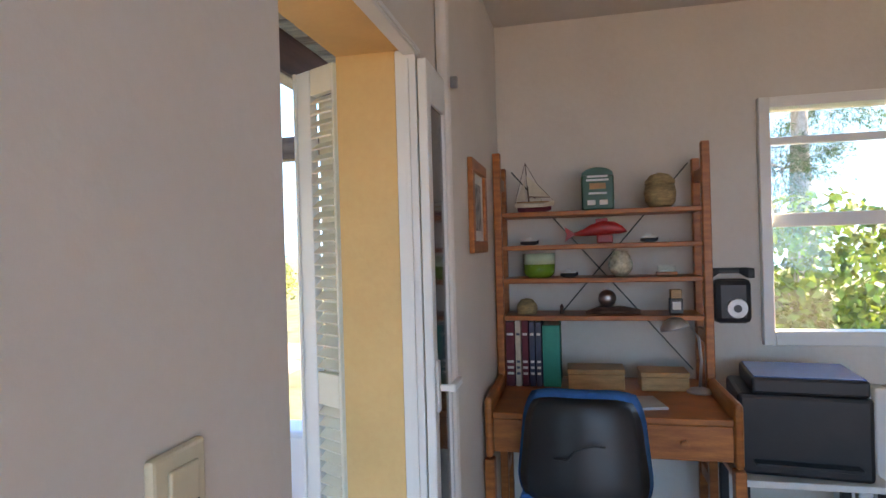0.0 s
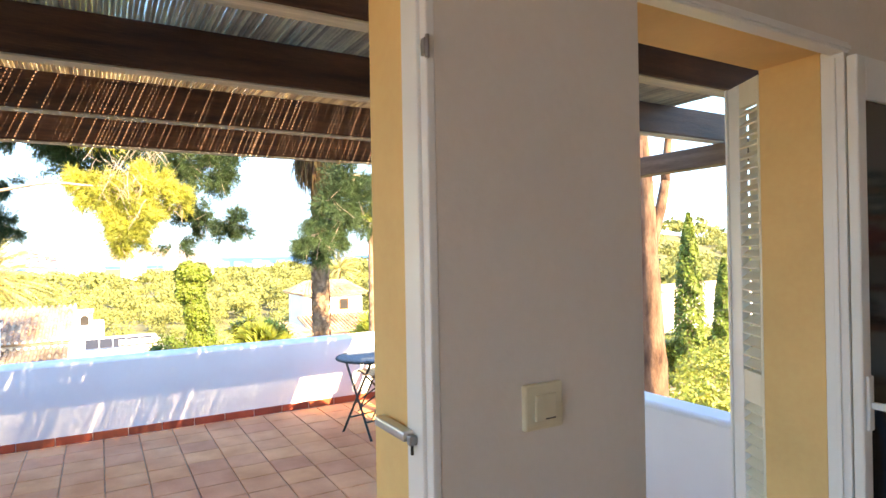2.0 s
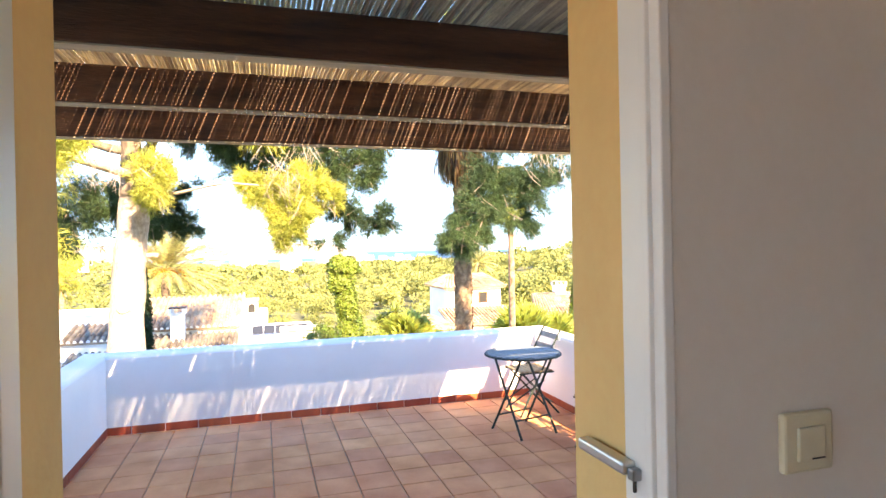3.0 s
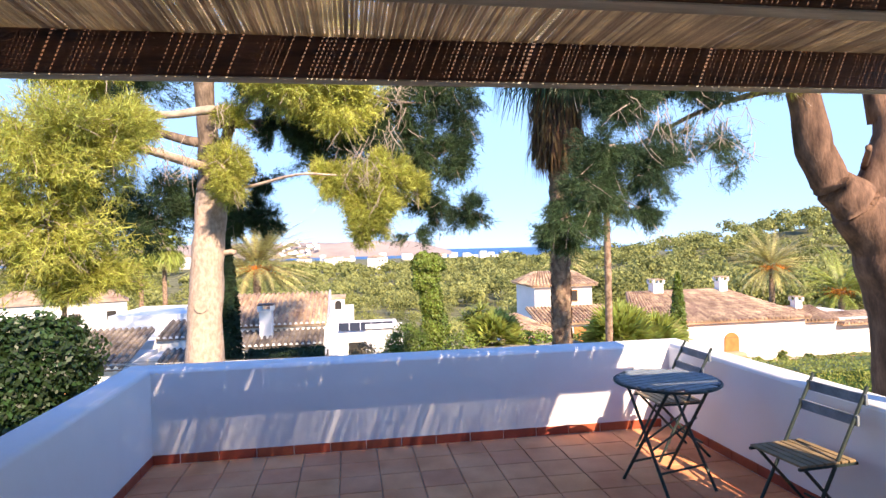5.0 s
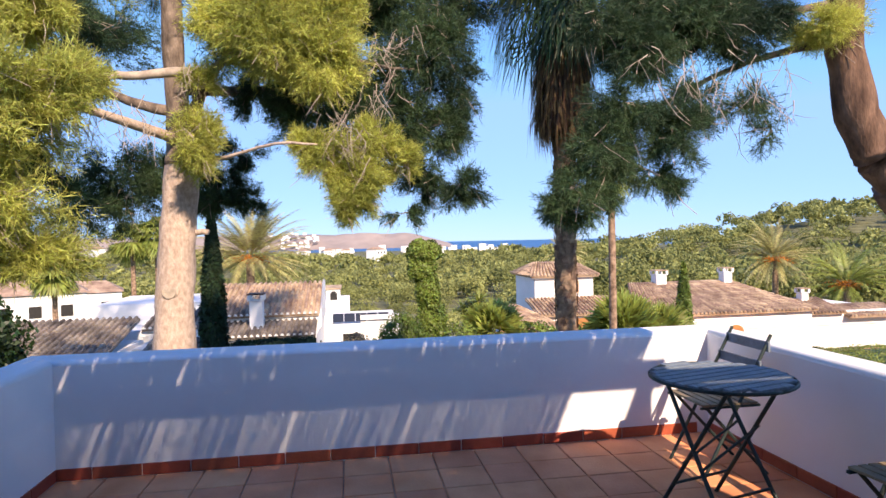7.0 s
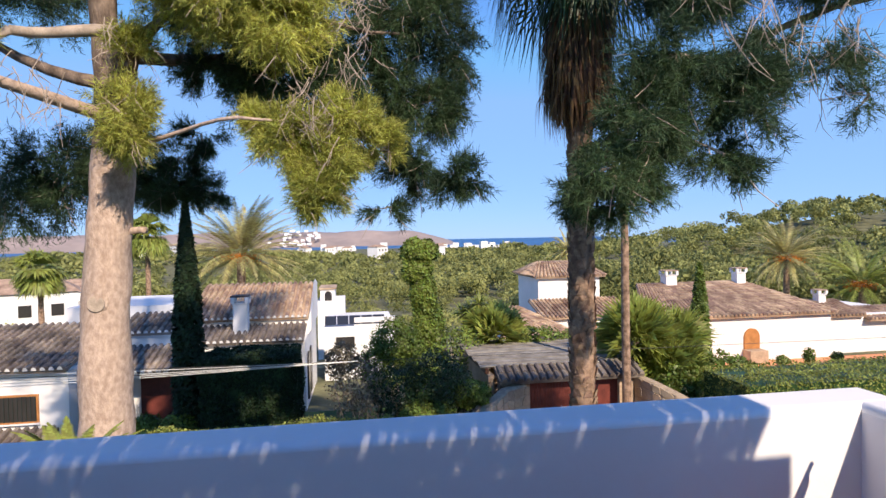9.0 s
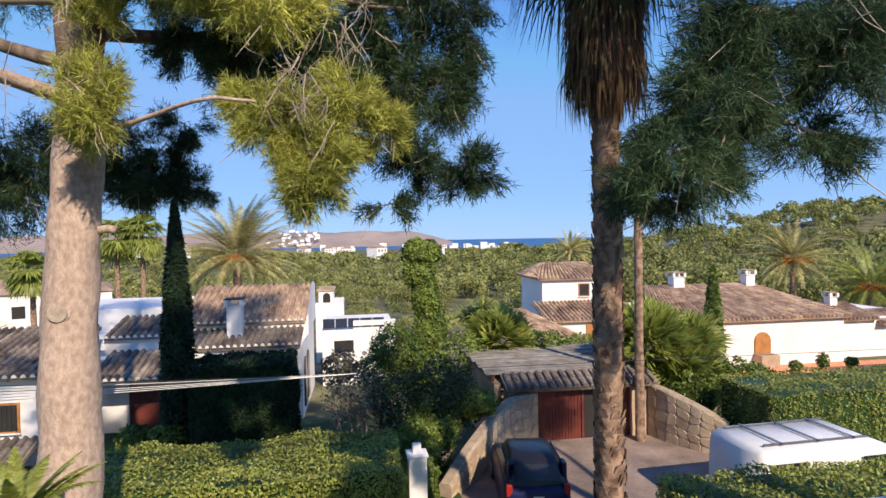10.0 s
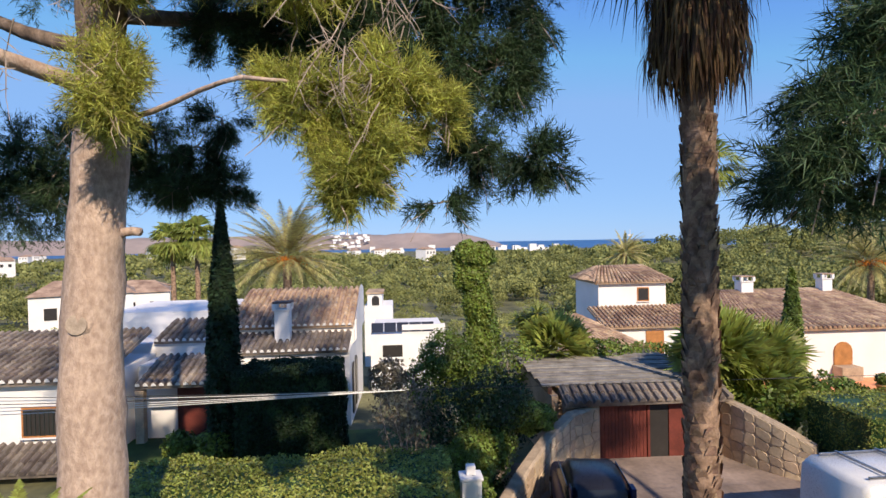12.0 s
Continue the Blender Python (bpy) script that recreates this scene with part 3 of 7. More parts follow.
def leaf_quads(c, size, g, nrm=None, aspect=0.55, jitter=0.9):
    """Small leaf quads (a diamond each) round the centres c."""
    n = len(c)
    a = rnd_unit(n, g) if nrm is None else nrm + jitter * rnd_unit(n, g)
    a /= np.linalg.norm(a, axis=1)[:, None]
    b = np.cross(a, rnd_unit(n, g))
    b /= np.linalg.norm(b, axis=1)[:, None]
    t = np.cross(a, b)
    s = (size * g.uniform(0.6, 1.4, n))[:, None]
    return np.stack([c - b * s, c + t * s * aspect, c + b * s, c - t * s * aspect], axis=1)


def needle_tufts(centres, axes, g, twig=0.24, length=0.13, width=0.010, k=12):
    """Bottle-brush tufts of needles along short twigs."""
    n = len(centres)
    u = g.uniform(0, 1, (n, k, 1))
    base = centres[:, None, :] + axes[:, None, :] * twig * u
    d = axes[:, None, :] * 0.75 + rnd_unit(n * k, g).reshape(n, k, 3) * 0.75
    d /= np.linalg.norm(d, axis=2)[..., None]
    s = np.cross(d, rnd_unit(n * k, g).reshape(n, k, 3))
    s /= np.linalg.norm(s, axis=2)[..., None]
    ln = length * g.uniform(0.7, 1.3, (n, k, 1))
    t = np.stack([base - s * width / 2, base + s * width / 2, base + d * ln], axis=2)
    return t.reshape(-1, 3, 3)


def pine_clump(c, r, n, g, droop=0.5, **kw):
    """Tufts in sprays: a few boughs fan out from the clump's middle and carry the tufts."""
    c, r = np.array(c, float), np.array(r, float)
    nb = max(6, n // 45)
    ends = c + rnd_unit(nb, g) * r * g.uniform(0.55, 1.0, (nb, 1))
    pick = g.integers(0, nb, n)
    t = g.uniform(0.15, 1.0, (n, 1)) ** 0.7
    p = c + (ends[pick] - c) * t + g.normal(size=(n, 3)) * r * 0.10
    p[:, 2] -= droop * 0.25 * r[2] * (t[:, 0] ** 2)
    ax = (ends[pick] - c)
    ax = ax / (np.linalg.norm(ax, axis=1)[:, None] + 1e-6) + rnd_unit(n, g) * 0.7
    ax[:, 2] -= droop
    ax /= np.linalg.norm(ax, axis=1)[:, None]
    return needle_tufts(p, ax, g, **kw), ends


def bough(a, b, r0, r1, rng, sag=0.0, n=7):
    a, b = Vector(a), Vector(b)
    pts, rad = [], []
    w = (b - a).length * 0.07
    u, v = (Vector((rng.uniform(-w, w), rng.uniform(-w, w), rng.uniform(-w, w))) for _ in range(2))
    for i in range(n):
        t = i / (n - 1)
        pts.append(a.lerp(b, t) + u * math.sin(math.pi * t) + v * 0.6 * math.sin(2 * math.pi * t) - Vector((0, 0, sag * math.sin(math.pi * t))))
        rad.append(r0 + (r1 - r0) * t)
    return pts, rad


def pine(name, label, trunk, limbs, clumps, bark, seed, twiggy=(), split=None, fine=None):
    """trunk: (points, radii); limbs: (from, to, r0, r1); clumps: (centre, radii, tufts, dark: needle colour with shade
    in it).
    """
    g, rng = np.random.default_rng(seed), random.Random(seed)
    th = thing(name, label, "tree", trunk[0][0])
    inv = Matrix.Translation(-Vector(trunk[0][0]))
    pts, rad = [Vector(p) for p in trunk[0]], trunk[1]
    fine_p, fine_r = [], []
    for i in range(len(pts) - 1):
        for t in np.linspace(0, 1, 9)[:-1]:
            fine_p.append(pts[i].lerp(pts[i + 1], t))
            fine_r.append(rad[i] + (rad[i + 1] - rad[i]) * t)
    fine_p.append(pts[-1])
    fine_r.append(rad[-1])
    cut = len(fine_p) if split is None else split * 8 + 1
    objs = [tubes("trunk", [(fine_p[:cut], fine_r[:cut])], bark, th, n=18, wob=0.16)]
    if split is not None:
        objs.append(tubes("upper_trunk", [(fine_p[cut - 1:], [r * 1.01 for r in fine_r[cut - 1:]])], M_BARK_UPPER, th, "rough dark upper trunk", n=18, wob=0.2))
    for a, b, r0, r1, *own in limbs:
        objs.append(tubes("limb", [bough(a, b, r0, r1, rng)], own[0] if own else bark, th, n=8, wob=0.2))
    light, dark, twigs = [], [], []
    for c, r, n, dk in clumps:
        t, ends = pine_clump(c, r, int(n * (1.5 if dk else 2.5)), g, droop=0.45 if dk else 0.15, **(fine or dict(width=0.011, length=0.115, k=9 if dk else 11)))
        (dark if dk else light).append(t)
        for e in ends[:: 2 if not dk else 3]:
            twigs.append(bough(c, e, 0.016, 0.004, rng, n=5))
            for _ in range(2):
                q = Vector(e) + Vector((rng.uniform(-.3, .3), rng.uniform(-.3, .3), rng.uniform(-.45, .05)))
                twigs.append(bough(Vector(c).lerp(Vector(e), rng.uniform(.4, .9)), q, 0.008, 0.003, rng, n=4))
    for c, r, n in twiggy:
        for _ in range(n):
            a = Vector(c) + Vector([rng.uniform(-1, 1) * k for k in r])
            b = a + Vector((rng.uniform(-.25, .25), rng.uniform(-.3, .3), rng.uniform(-.55, -.15)))
            twigs.append(bough(a, b, 0.007, 0.002, rng, n=4))
            for _ in range(2):
                m_ = a.lerp(b, rng.uniform(.2, .8))
                twigs.append(bough(m_, m_ + Vector((rng.uniform(-.15, .15), rng.uniform(-.2, .2), rng.uniform(-.25, 0))), 0.004, 0.0015, rng, n=3))
    if twigs:
        objs.append(tagged(tubes("twig_work", twigs, M_TWIG, th, "thin bare twigs", n=4, smooth=False), kind="stuff"))
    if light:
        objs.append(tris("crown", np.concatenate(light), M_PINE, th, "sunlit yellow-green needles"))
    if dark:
        objs.append(tris("crown_shade", np.concatenate(dark), M_PINE_SHADED, th, "needles darkened to a shaded green"))
    for o in objs:
        o.matrix_parent_inverse = inv
    return th


A = -12.7
PINE_A = pine("pine_tree", "tall pine with pale lower trunk and drooping sunlit needles",
     ([(A, -2.85, -5.3), (A, -2.66, -2.0), (A, -2.60, 0.3), (A, -2.50, 1.6), (A, -2.42, 2.6), (A, -2.46, 3.4), (A, -2.52, 4.8), (A + 0.1, -2.5, 7.5), (A, -2.2, 14.0)], [0.44, 0.36, 0.32, 0.29, 0.255, 0.19, 0.17, 0.14, 0.06]),
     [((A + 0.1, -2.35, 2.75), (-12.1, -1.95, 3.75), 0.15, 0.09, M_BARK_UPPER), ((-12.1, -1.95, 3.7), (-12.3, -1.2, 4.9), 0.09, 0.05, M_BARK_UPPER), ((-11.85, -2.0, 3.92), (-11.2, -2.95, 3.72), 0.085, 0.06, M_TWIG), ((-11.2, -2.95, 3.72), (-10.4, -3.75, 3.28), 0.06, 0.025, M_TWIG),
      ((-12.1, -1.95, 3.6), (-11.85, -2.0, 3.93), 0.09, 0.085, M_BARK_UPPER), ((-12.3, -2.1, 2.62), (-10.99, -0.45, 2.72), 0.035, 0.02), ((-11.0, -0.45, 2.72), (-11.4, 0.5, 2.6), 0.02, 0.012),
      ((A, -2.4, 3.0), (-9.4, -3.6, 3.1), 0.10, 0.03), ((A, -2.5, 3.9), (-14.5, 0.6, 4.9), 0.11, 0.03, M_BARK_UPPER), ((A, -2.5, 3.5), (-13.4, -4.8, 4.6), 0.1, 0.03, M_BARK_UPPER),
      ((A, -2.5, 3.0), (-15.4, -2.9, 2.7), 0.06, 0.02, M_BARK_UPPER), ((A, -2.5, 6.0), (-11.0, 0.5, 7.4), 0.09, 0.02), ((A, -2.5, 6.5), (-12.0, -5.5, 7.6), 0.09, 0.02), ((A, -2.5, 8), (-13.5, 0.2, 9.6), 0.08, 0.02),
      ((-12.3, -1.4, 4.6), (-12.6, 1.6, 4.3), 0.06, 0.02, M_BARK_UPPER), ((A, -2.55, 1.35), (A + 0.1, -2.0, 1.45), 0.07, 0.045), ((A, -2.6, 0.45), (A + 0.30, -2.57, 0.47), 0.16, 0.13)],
     [((-11.50, -0.71, 4.53), (0.76, 0.96, 0.72), 2100, 0), ((-11.50, -0.07, 4.12), (0.59, 0.72, 0.60), 1300, 0), ((-11.60, -1.44, 4.77), (0.44, 0.53, 0.44), 800, 0), ((-11.40, 0.18, 4.89), (0.38, 0.48, 0.38), 600, 0),
      ((-11.70, -0.88, 5.86), (0.73, 1.08, 0.54), 1300, 0), ((-11.30, 0.06, 2.55), (0.34, 0.43, 0.32), 430, 0), ((-11.30, 0.49, 2.17), (0.36, 0.36, 0.43), 480, 0), ((-11.50, 0.83, 2.52), (0.26, 0.25, 0.33), 200, 0), ((-11.40, 0.83, 2.84), (0.28, 0.34, 0.29), 300, 0), ((-11.50, -0.15, 2.76), (0.25, 0.31, 0.25), 200, 0),
      ((-11.30, 0.48, 1.80), (0.25, 0.32, 0.23), 260, 0), ((-11.60, 1.28, 2.44), (0.23, 0.25, 0.25), 140, 0), ((-12.10, 0.39, 3.30), (0.53, 0.71, 0.46), 650, 1),
      ((-12.60, -0.42, 3.64), (0.43, 0.59, 0.37), 500, 1), ((-13.00, 2.09, 4.81), (0.79, 0.83, 0.94), 1600, 1), ((-13.00, 2.18, 3.42), (0.50, 0.61, 0.50), 900, 1), ((-12.60, 1.76, 2.43), (0.46, 0.53, 0.48), 600, 1),
      ((-12.20, 2.33, 2.18), (0.32, 0.43, 0.29), 420, 1), ((-13.20, 1.32, 4.51), (0.66, 0.56, 0.90), 900, 1), ((-13.40, 1.02, 5.80), (0.74, 1.03, 0.63), 1100, 1), ((-14.00, 2.89, 6.09), (0.62, 0.72, 0.66), 800, 1),
      ((-14.30, 4.00, 6.62), (0.63, 0.86, 0.55), 700, 1), ((-12.60, 1.37, 1.74), (0.22, 0.30, 0.19), 120, 1), ((-15.20, -4.16, 2.28), (0.65, 0.72, 0.72), 700, 1), ((-15.00, -2.29, 2.16), (0.36, 0.52, 0.28), 330, 1),
      ((-15.40, -3.67, 3.10), (0.48, 0.53, 0.53), 280, 1), ((-15.00, -4.30, 5.59), (0.73, 0.71, 0.91), 520, 1), ((-15.00, -2.10, 5.41), (0.42, 0.36, 0.58), 160, 1), ((-15.20, -3.65, 6.90), (0.83, 1.05, 0.79), 800, 1),
      ((-15.00, -4.83, 2.69), (0.52, 0.52, 0.65), 350, 1), ((-11.80, -1.98, 2.89), (0.39, 0.30, 0.57), 480, 0), ((-11.90, -1.88, 3.72), (0.25, 0.20, 0.35), 130, 0), ((-9.90, -2.96, 3.32), (0.26, 0.34, 0.24), 330, 0),
      ((-9.60, -3.33, 4.06), (0.37, 0.47, 0.35), 700, 0), ((-9.40, -3.81, 4.22), (0.41, 0.53, 0.38), 900, 0),
      ((-13.20, -0.86, 4.79), (0.93, 1.18, 0.90), 1300, 1), ((-13.00, 0.42, 4.11), (0.79, 0.94, 0.83), 1200, 1), ((-12.60, 0.80, 2.75), (0.53, 0.59, 0.59), 700, 1), ((-13.20, 1.58, 3.62), (0.66, 0.62, 0.84), 900, 1), ((-13.00, 2.53, 4.15), (0.46, 0.42, 0.61), 450, 1), ((-12.70, -0.33, 3.29), (0.44, 0.54, 0.43), 450, 1), ((-15.30, -3.42, 2.65), (0.59, 0.79, 0.53), 550, 1), ((-15.00, -2.23, 2.16), (0.42, 0.62, 0.31), 350, 1), ((-15.30, -5.18, 2.11), (0.65, 0.66, 0.79), 600, 1), ((-13.50, -0.42, 6.12), (0.93, 1.38, 0.69), 1200, 1), ((-13.60, 1.86, 6.37), (0.94, 1.39, 0.70), 1200, 1),
      ((-15.20, -2.90, 2.98), (0.45, 0.50, 0.41), 380, 1), ((-15.20, -2.22, 2.81), (0.52, 0.54, 0.50), 500, 1), ((-15.20, -2.52, 2.26), (0.47, 0.59, 0.34), 420, 1), ((-15.20, -1.78, 2.21), (0.40, 0.41, 0.27), 260, 1), ((-15.00, -3.03, 2.41), (0.40, 0.35, 0.35), 240, 1), ((-15.20, -1.84, 3.24), (0.41, 0.45, 0.36), 300, 1), ((-13.20, -1.24, 3.92), (0.40, 0.43, 0.36), 420, 1), ((-13.20, -0.58, 3.90), (0.43, 0.54, 0.32), 520, 1), ((-13.20, 0.36, 3.99), (0.48, 0.64, 0.32), 600, 1), ((-10.40, -4.14, 3.03), (0.42, 0.60, 0.34), 500, 1), ((-10.40, -3.43, 2.25), (0.37, 0.47, 0.34), 400, 1), ((-10.40, -4.17, 1.55), (0.38, 0.60, 0.26), 400, 1), ((-10.60, -3.16, 4.37), (0.39, 0.44, 0.44), 300, 1),
      # high clumps out of view, added to cast shade on the white house
      ((-13.0, -2.4, 13.4), (2.4, 2.8, 1.3), 2200, 1), ((-13.0, 1.6, 11.1), (1.6, 1.7, 1.1), 1600, 1), ((-13.0, 2.4, 13.0), (1.8, 1.8, 1.1), 1500, 1), ((-12.6, -4.6, 11.9), (2.0, 2.0, 1.2), 1600, 1), ((-12.6, 0.0, 12.2), (2.0, 2.0, 1.2), 1600, 1),
      ((-15.2, -4.2, 2.6), (0.9, 0.9, 0.9), 700, 1), ((-9.2, -3.5, 2.85), (1.0, 1.0, 0.85), 950, 0), ((-9.2, -3.65, 1.85), (0.9, 0.85, 0.7), 750, 0), ((-9.3, -2.95, 3.15), (0.6, 0.5, 0.4), 350, 0), ((-9.5, -3.4, 1.25), (0.7, 0.7, 0.35), 450, 0), ((-9.0, -4.7, 2.3), (1.1, 0.9, 1.2), 700, 0),
      ((-13.4, -4.3, 4.9), (1.3, 1.5, 0.8), 1100, 1), ((-14.2, 1.2, 5.9), (1.2, 1.5, 0.7), 900, 1), ((-12.5, -0.6, 6.2), (1.4, 1.6, 0.8), 900, 0), ((-11.5, -3.9, 5.6), (1.5, 1.4, 0.8), 900, 0),
      ((-11.5, 0.2, 7.6), (1.8, 1.9, 1.0), 1000, 0), ((-12.0, -5.0, 7.4), (1.8, 1.9, 1.0), 1000, 1), ((-13.0, -2.0, 10.0), (2.2, 2.4, 1.4), 1300, 0), ((-14.5, 2.5, 7.2), (1.6, 1.6, 1.0), 800, 1), ((-14.0, -2.8, 7.6), (1.6, 1.8, 1.0), 900, 1)],
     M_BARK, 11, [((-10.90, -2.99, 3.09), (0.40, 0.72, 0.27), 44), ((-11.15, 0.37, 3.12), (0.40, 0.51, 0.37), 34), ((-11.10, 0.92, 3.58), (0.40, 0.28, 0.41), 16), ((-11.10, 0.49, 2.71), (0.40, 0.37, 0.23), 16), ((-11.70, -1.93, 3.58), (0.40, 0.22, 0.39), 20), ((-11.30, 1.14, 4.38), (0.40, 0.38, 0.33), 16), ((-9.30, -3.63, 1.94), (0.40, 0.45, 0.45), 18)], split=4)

kn = part("cut_knot", cylbm((A + 0.22, -2.60, 0.46), (A + 0.325, -2.60, 0.465), 0.14, 0.11, n=14), M_TWIG, PINE_A, "pale sawn branch stub")
kn.matrix_parent_inverse = PINE_A.matrix_world.inverted()

C = -8.8
pine("pine_tree", "forked pine with red-brown bark beside the terrace",
     ([(C, 8.75, -5.2), (C, 8.5, -2.0), (C, 8.3, 0.3), (C, 8.05, 1.3), (C, 7.6, 1.95), (C, 7.2, 2.25), (C, 6.92, 2.75), (C, 6.78, 3.6), (C + 0.1, 6.7, 5.2), (C, 6.9, 7.5)], [0.46, 0.42, 0.40, 0.42, 0.36, 0.27, 0.24, 0.22, 0.18, 0.08]),
     [((C, 7.75, 1.9), (C, 8.15, 3.4), 0.26, 0.2), ((C, 8.1, 3.2), (C - 0.3, 8.6, 6.5), 0.2, 0.1), ((C, 6.8, 3.7), (-8.7, 3.6, 2.6), 0.055, 0.012, M_BARK_UPPER), ((C, 6.75, 4.2), (-9.2, 4.4, 3.4), 0.06, 0.015, M_BARK_UPPER), ((C, 7.75, 2.5), (C + 0.35, 7.5, 2.75), 0.05, 0.045)],
     [((-8.60, 4.42, 3.84), (0.49, 0.75, 0.34), 1700, 1), ((-8.50, 3.73, 3.43), (0.33, 0.40, 0.34), 900, 1), ((-8.60, 5.14, 3.67), (0.29, 0.34, 0.31), 600, 1), ((-8.30, 3.47, 2.74), (0.32, 0.39, 0.33), 650, 1),
      ((-8.20, 4.01, 2.38), (0.31, 0.36, 0.32), 520, 1), ((-8.20, 3.13, 2.21), (0.26, 0.29, 0.29), 420, 1), ((-8.20, 2.76, 1.77), (0.20, 0.25, 0.21), 260, 1), ((-8.20, 3.78, 1.93), (0.19, 0.27, 0.15), 250, 1),
      ((-8.40, 5.06, 2.71), (0.27, 0.32, 0.28), 150, 1), ((-8.40, 4.48, 2.84), (0.28, 0.33, 0.30), 260, 1), ((-8.50, 5.46, 2.47), (0.14, 0.15, 0.17), 60, 1), ((-8.70, 6.35, 3.88), (0.30, 0.49, 0.18), 420, 0),
      ((-8.60, 3.25, 3.76), (0.25, 0.27, 0.27), 300, 1),
      ((-8.70, 5.58, 4.06), (0.28, 0.38, 0.24), 350, 1), ((-8.70, 4.88, 4.26), (0.34, 0.52, 0.24), 500, 1), ((-8.70, 3.92, 4.04), (0.30, 0.38, 0.28), 350, 1), ((-8.50, 2.92, 2.04), (0.35, 0.24, 0.19), 230, 1), ((-8.50, 3.20, 1.76), (0.35, 0.19, 0.15), 180, 1), ((-8.60, 3.42, 2.26), (0.35, 0.25, 0.22), 260, 1), ((-8.50, 2.79, 1.64), (0.35, 0.13, 0.12), 110, 1), ((-8.50, 3.04, 1.52), (0.35, 0.15, 0.09), 110, 1), ((-8.9, 4.6, 4.3), (1.1, 1.5, 0.6), 1100, 1), ((-9.0, 6.8, 6.0), (1.8, 2.0, 1.2), 1300, 0), ((-9.5, 4.5, 5.6), (1.5, 1.5, 0.9), 900, 1), ((-9.2, 8.4, 6.6), (1.8, 1.9, 1.1), 900, 0)],
     M_BARK_RED, 23, [((-8.30, 5.00, 2.94), (0.40, 0.39, 0.33), 24), ((-8.30, 4.07, 2.92), (0.40, 0.52, 0.39), 20)], fine=dict(width=0.0065, length=0.085, k=18))


# ---- palms ----
def fan_leaf(base, d, size, g, n=20, hang=0.4, blade=0.035, roll=0.0):
    """A fan of narrow blades from one point."""
    d = np.array(d, float)
    d /= np.linalg.norm(d)
    side = np.cross(d, [0, 0, 1.0])
    side /= np.linalg.norm(side) + 1e-6
    up = np.cross(side, d)
    side, up = side * math.cos(roll) + up * math.sin(roll), up * math.cos(roll) - side * math.sin(roll)
    out = []
    for a in np.linspace(-1.25, 1.25, n):
        v = d * math.cos(a) + side * math.sin(a) + up * g.uniform(-.08, .08)
        w = np.cross(v, up) * size * blade
        mid = np.array(base) + v * size * 0.6
        tip = np.array(base) + v * size * g.uniform(0.85, 1.1) - np.array([0, 0, hang * size * g.uniform(.3, .9)])
        out += [[base - w * .3, mid - w, mid + w], [mid - w, tip, mid + w]]
    return out


def feather_frond(base, az, elev, length, g, droop=1.0, n=34, leaf=0.42, width=0.028):
    """A pinnate frond: rachis arching out and down, leaflets on both sides."""
    out, p = [], np.array(base, float)
    h = np.array([math.cos(az), math.sin(az), 0.0])
    s = np.array([-math.sin(az), math.cos(az), 0.0])
    step = length / n
    for i in range(n):
        e = elev - droop * (i / n) ** 1.5
        d = h * math.cos(e) + np.array([0, 0, math.sin(e)])
        q = p + d * step
        up = np.cross(s, d)
        w = s * 0.018 * (1 - i / n) + s * 0.004
        out += [[p - w, p + w, q]]
        if i > n * 0.15:
            L = leaf * math.sin(math.pi * min(1, (i / n) * 0.85 + 0.12)) * g.uniform(.8, 1.15)
            for sg in (-1, 1):
                v = d * 0.7 + s * sg * 0.75 - up * 0.0 + np.array([0, 0, -0.12]) + up * 0.2
                v /= np.linalg.norm(v)
                ww = d * width
                out += [[p - ww, p + ww, p + v * L]]
        p = q
    return out


def palm_trunk(th, base, top, r0, r1, boots, g, rough=1.0):
    n = 30
    pts = [Vector(base).lerp(Vector(top), i / (n - 1)) - Vector(base) for i in range(n)]
    rad = [(r0 + (r1 - r0) * i / (n - 1)) * (1.0 if i % 2 else 0.965) for i in range(n)]
    tubes("trunk", [(pts, rad)], M_PALM_BARK, th, n=16, wob=0.1)
    if boots:
        out = []
        H = pts[-1].z
        for k in range(boots):
            z = g.uniform(0.0, 1.0)
            a = g.uniform(0, 2 * math.pi)
            r = (r0 + (r1 - r0) * z) * 0.98
            c = np.array(pts[0].lerp(pts[-1], z)) + np.array([math.cos(a) * r, math.sin(a) * r, 0])
            t = np.array([-math.sin(a), math.cos(a), 0]) * 0.075
            o = np.array([math.cos(a), math.sin(a), 0]) * 0.035 * rough
            out += [[c - t, c + t, c + o + t * .55 + np.array([0, 0, .12])], [c - t, c + o + t * .55 + np.array([0, 0, .12]), c + o - t * .55 + np.array([0, 0, .12])]]
        tagged(tris("leaf_base_sheath", np.array(out), M_PALM_BARK, th, "overlapping cut leaf bases"), kind="stuff")


